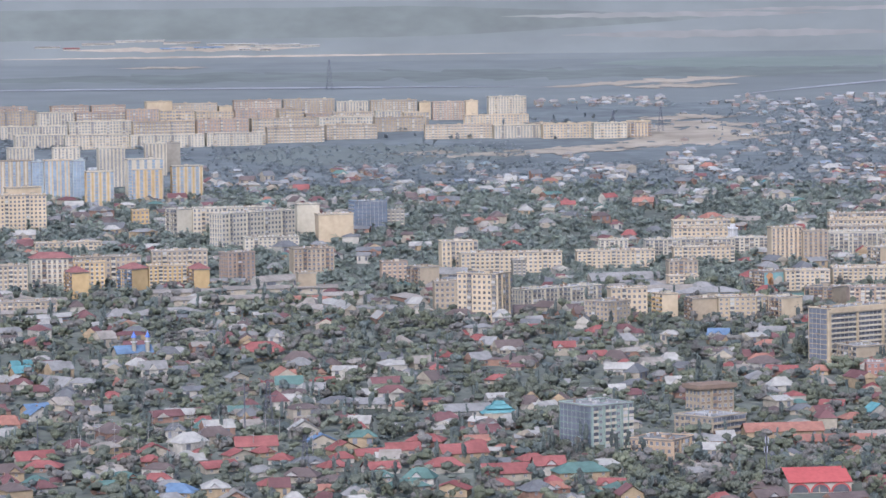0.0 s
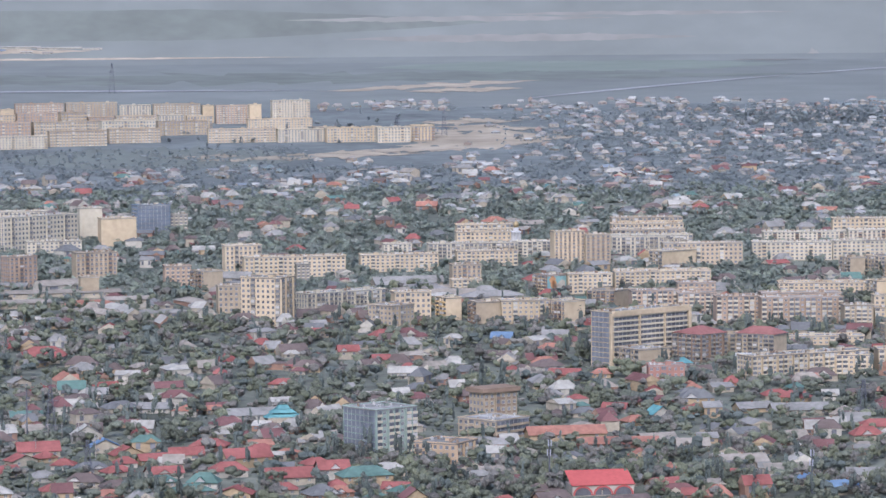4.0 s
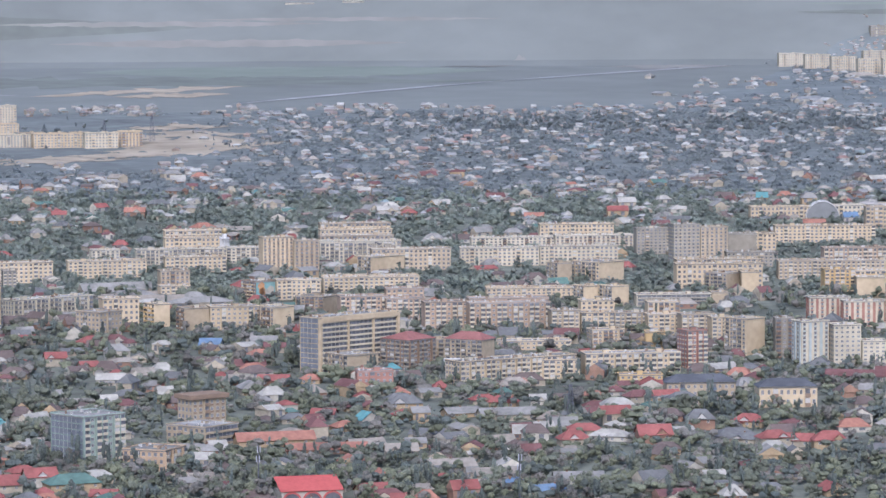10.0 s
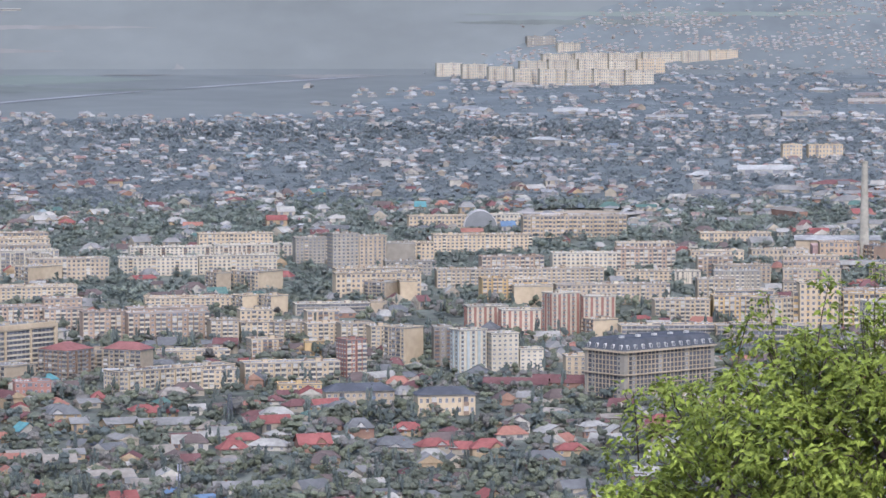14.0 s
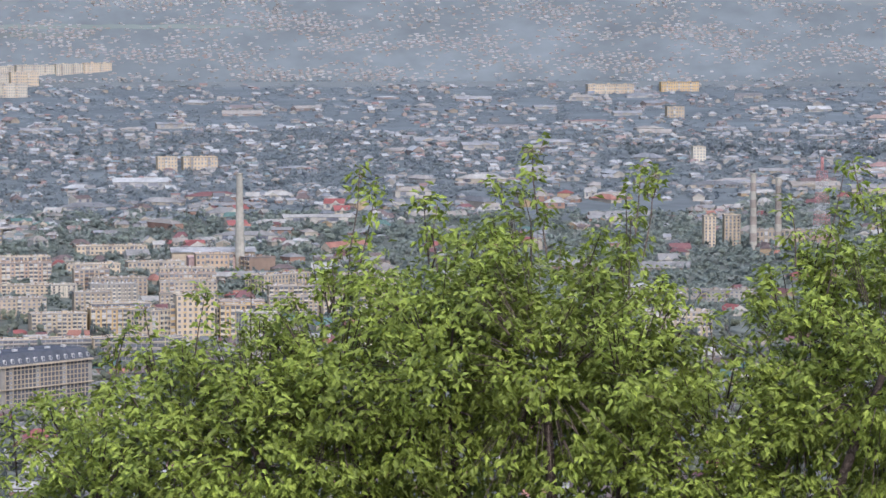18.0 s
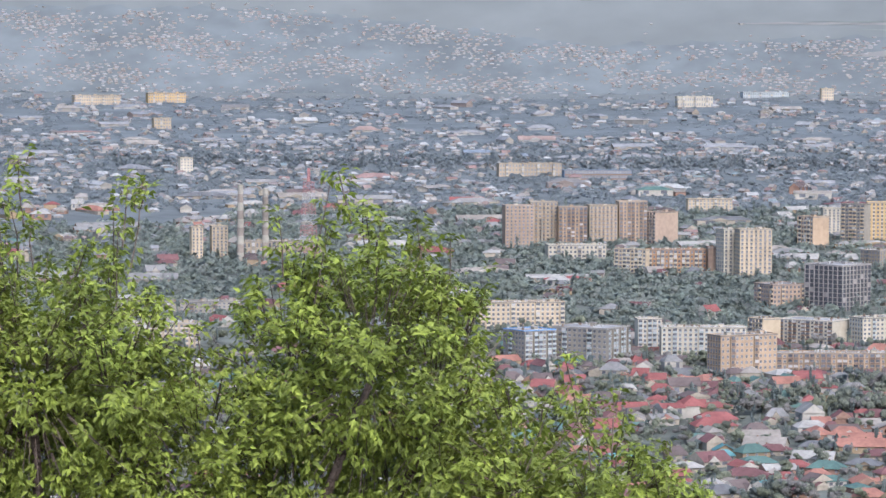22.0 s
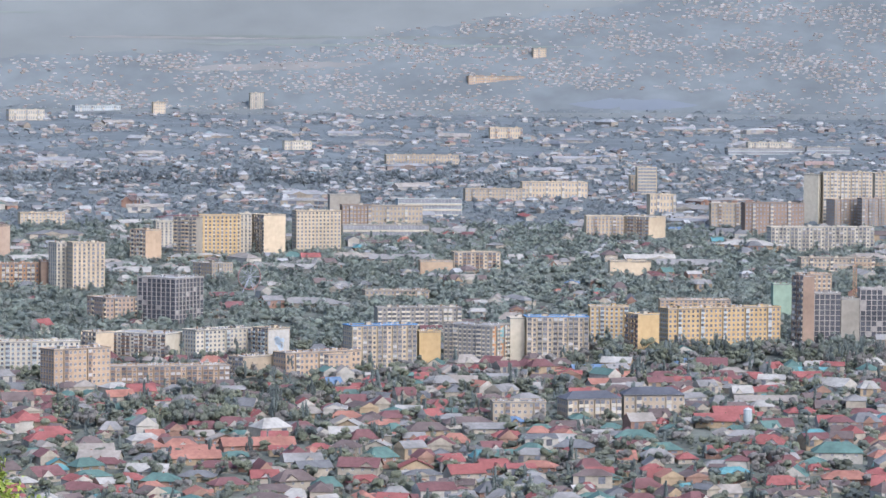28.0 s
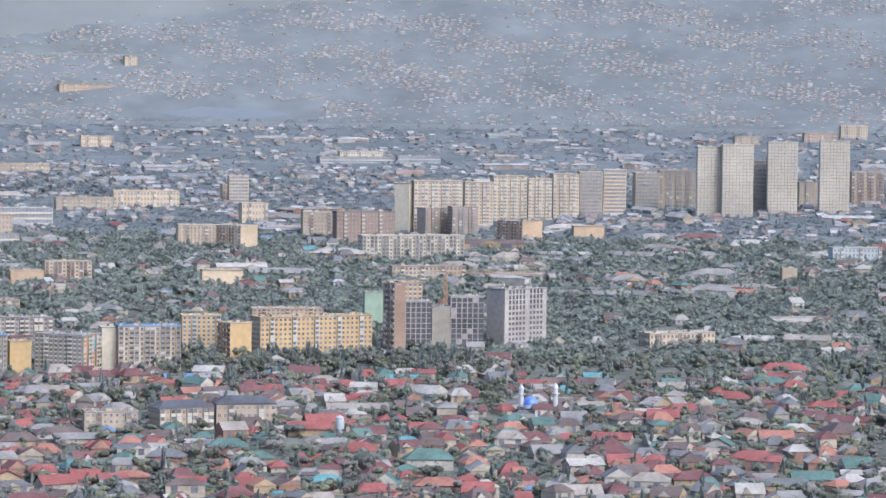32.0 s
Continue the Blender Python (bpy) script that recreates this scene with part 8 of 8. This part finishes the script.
def bough_spot(u, drop, deep):
    """A place in the crown: pixels to the side and down in the camera's view, and metres behind the crown's middle
    plane.
    """
    a = u * UNIT / TREE_D
    k = TREE_D + deep
    way = AXIS_F * math.cos(a) + AXIS_U * math.sin(a)
    return Vector((way.x * k, way.y * k, EYE.z - k * (drop - 74) / 6000))


# bough ellipses in pixels, placed to fit the crown's outline in the camera's view
BOUGHS = ((-960, 985, 100, 95), (-835, 870, 130, 180), (-690, 810, 120, 180), (-560, 790, 140, 215), (-410, 720, 150, 225), (-230, 660, 190, 250), (-40, 650, 200, 262),
          (105, 700, 105, 240), (260, 810, 140, 190), (415, 670, 95, 225), (560, 650, 140, 262), (680, 720, 110, 250), (820, 850, 140, 180), (970, 930, 140, 160), (1090, 965, 100, 120))
rnd = random.Random(11)
heart = [bough_spot(u, v, rnd.uniform(-0.5, 0.5)) for u, v, _, _ in BOUGHS]
limbs, sprays = [], []
for (u, v, ru, rv), mid in zip(BOUGHS, heart):
    # tufts sit on the bough's skin in separate masses, so that dark hollows stay between them
    for _ in range(int(ru * rv / 430)):
        while True:
            x, y, z = rnd.gauss(0, 1), rnd.gauss(0, 1), rnd.gauss(0, 1)
            q = math.sqrt(x * x + y * y + z * z)
            if q > 0.3:
                break
        r = rnd.choice((1.0, 0.95, 0.8, 0.62, 0.45))
        x, y, z = x / q * r, y / q * r, z / q * r
        foot = bough_spot(u + 0.6 * x * ru, v + 0.6 * y * rv + 20, 0.6 * z)
        if rnd.random() < 0.3 and y > -0.5:
            limbs.append((bough_spot(u + x * ru, v + y * rv, z * 0.9), foot, 0.003, 0.007))
        size = rnd.uniform(22, 44)
        for _ in range(rnd.randint(8, 13)):
            sprays.append((bough_spot(u + x * ru + rnd.gauss(0, size), v + y * rv + rnd.gauss(0, 0.62 * size), z * 0.9 + rnd.gauss(0, 0.09)), mid))
    # the shaded inside and the far side
    for _ in range(int(ru * rv / 190)):
        a = rnd.uniform(0, 2 * math.pi)
        r = math.sqrt(rnd.random()) * 0.86
        sprays.append((bough_spot(u + r * ru * math.cos(a), v + r * rv * math.sin(a) + 15, rnd.uniform(0.35, 1.1)), mid))
for u in range(-900, 1050, 150):
    mid = bough_spot(u, 930, 0.2)
    for _ in range(60):
        sprays.append((bough_spot(u + rnd.uniform(-120, 120), 900 + abs(rnd.gauss(0, 70)) - 60, rnd.uniform(-0.7, 0.9)), mid))
for u, v, ru, rv in BOUGHS:
    for _ in range(11):
        a, far_out = rnd.uniform(0.1, 0.9) * math.pi, rnd.uniform(0.96, 1.14)
        tip = bough_spot(u + ru * 1.05 * math.cos(a), v - rv * far_out * math.sin(a), rnd.uniform(-0.3, 0.3))
        foot = bough_spot(u + ru * 0.8 * math.cos(a), v - rv * 0.75 * math.sin(a), rnd.uniform(-0.2, 0.2))
        limbs.append((tip, foot, 0.0025, 0.005))
        for k in range(6):
            sprays.append((tip.lerp(foot, 0.12 * k * rnd.random()) + Vector((rnd.gauss(0, 0.03), rnd.gauss(0, 0.03), rnd.gauss(0, 0.02))), foot))
# long shoots that stand clear of the crown, tips placed from pixel positions, each bent towards the nearest bough
SHOOTS = ((-368, 298), (-338, 318), (-62, 258), (-118, 326), (-80, 330), (130, 302), (152, 310), (104, 345), (112, 385), (-255, 345), (-230, 360), (-640, 512), (-560, 500), (-750, 545), (-780, 575), (-800, 610), (-385, 437), (-450, 466), (500, 278), (487, 300), (395, 360), (545, 335), (485, 378), (575, 362), (640, 372), (700, 395), (900, 596), (1000, 672), (1010, 712), (1085, 762), (1060, 800), (940, 690), (-985, 715), (-925, 705), (-1015, 825), (250, 560), (180, 520))
for u, v in SHOOTS:
    near = min(BOUGHS, key=lambda q: abs(q[0] - u))
    tip, foot = bough_spot(u, v, rnd.uniform(-0.3, 0.3)), bough_spot(u + 0.4 * (near[0] - u), v + rnd.uniform(95, 150), rnd.uniform(-0.3, 0.3))
    limbs.append((tip, foot, 0.0022, 0.0045))
    for k in range(rnd.randint(6, 10)):
        sprays.append((tip.lerp(foot, 0.0 if k == 0 else rnd.random() ** 2.2 * 0.85) + Vector((rnd.gauss(0, 0.028), rnd.gauss(0, 0.028), rnd.gauss(0, 0.02))), tip.lerp(foot, 0.4)))

tree = new("leafy_tree")
tree.location = (ROOT.x, ROOT.y, float(level(TREE_D)))
tagged(tree, "broadleaf tree with fresh bright green spring leaves", "tree")
up = Vector((0, 0, tree.location.z))
s = Shape()
fork = bough_spot(40, 1900, 0.3)
s.bar((ROOT.x, ROOT.y, tree.location.z - 0.3), fork, 0.17, 0.12, 0, 10)
trunk = part("trunk", s, bark, tree)
trunk.matrix_parent_inverse = Matrix.Translation(tree.location).inverted()
for mid in heart:
    s = Shape()
    knee = fork.lerp(mid, 0.55) + Vector((0, 0, -0.15))
    s.bar(fork, knee, 0.07, 0.045, 0, 8)
    s.bar(knee, mid, 0.045, 0.018, 0, 7)
    limb = part("limb", s, bark, tree)
    limb.matrix_parent_inverse = Matrix.Translation(tree.location).inverted()
s = Shape()
for a, b, r0, r1 in limbs:
    m = a.lerp(b, 0.5) + Vector((rnd.uniform(-0.02, 0.02), rnd.uniform(-0.02, 0.02), rnd.uniform(-0.02, 0.02)))
    s.bar(a, m, r0, (r0 + r1) / 2)
    s.bar(m, b, (r0 + r1) / 2, r1)
for tip, mid in sprays:
    if rnd.random() < 0.3:
        s.bar(tip, tip.lerp(mid, 0.25 + 0.25 * rnd.random()), 0.0018, 0.0035, 0, 3)
ob = part("twig", s, bark, tree)
ob.matrix_parent_inverse = Matrix.Translation(tree.location).inverted()
tagged(ob, kind="stuff")

# one leaf: two broad halves folded along the rib, the tip bent down
LEAF_V = [(0, 0, 0), (0.42, 0.23, 0.06), (1.0, 0, -0.24), (0.42, -0.23, 0.06), (0.46, 0, -0.03)]
LEAF_F = [(0, 4, 1), (1, 4, 2), (2, 4, 3), (3, 4, 0)]
leaf_mesh = bpy.data.meshes.new("leaf")
leaf_mesh.from_pydata(LEAF_V, [], LEAF_F)
leaf_mesh.materials.append(leaf_green)
places = []
for tip, mid in sprays:
    way = (tip - mid).normalized() + Vector((0, 0, 0.35))
    for _ in range(rnd.randint(6, 9)):
        # leaves fan out round the shoot's tip and hang a little, faces up
        a = rnd.uniform(0, 2 * math.pi)
        along = 0.55 * way + Vector((math.cos(a), math.sin(a), rnd.gauss(-0.7, 0.5)))
        face = Vector((rnd.gauss(0, 0.8), rnd.gauss(0, 0.8), 0.8)) + 0.6 * way
        x = along.normalized()
        y = face.cross(x).normalized()
        z = x.cross(y)
        size = rnd.uniform(0.034, 0.060)
        p = tip + x * 0.012 + Vector((rnd.gauss(0, 0.016), rnd.gauss(0, 0.016), rnd.gauss(0, 0.016)))
        m = Matrix((x, y, z)).transposed().to_4x4() @ Matrix.Scale(size, 4)
        m.translation = p
        places.append(m)
back = Matrix.Translation(tree.location).inverted()
order = sorted(range(len(places)), key=lambda i: -places[i].translation.z)
for i in order[:300]:
    part("leaf", leaf_mesh, None, tree).matrix_basis = back @ places[i]
v0 = np.array(LEAF_V)
M = np.array([places[i] for i in order[300:]])
verts = np.einsum("nij,kj->nki", M[:, :3, :3], v0) + M[:, None, :3, 3]
n = len(M)
f = (np.arange(n)[:, None, None] * len(LEAF_V) + np.array(LEAF_F)[None]).reshape(-1)
me = big_mesh("leaves", verts.reshape(-1, 3), np.full(n * len(LEAF_F), 3), f, [leaf_green], np.zeros(n * len(LEAF_F)))
ob = part("leaves", me, None, tree)
ob.matrix_parent_inverse = back
tagged(ob, kind="stuff")
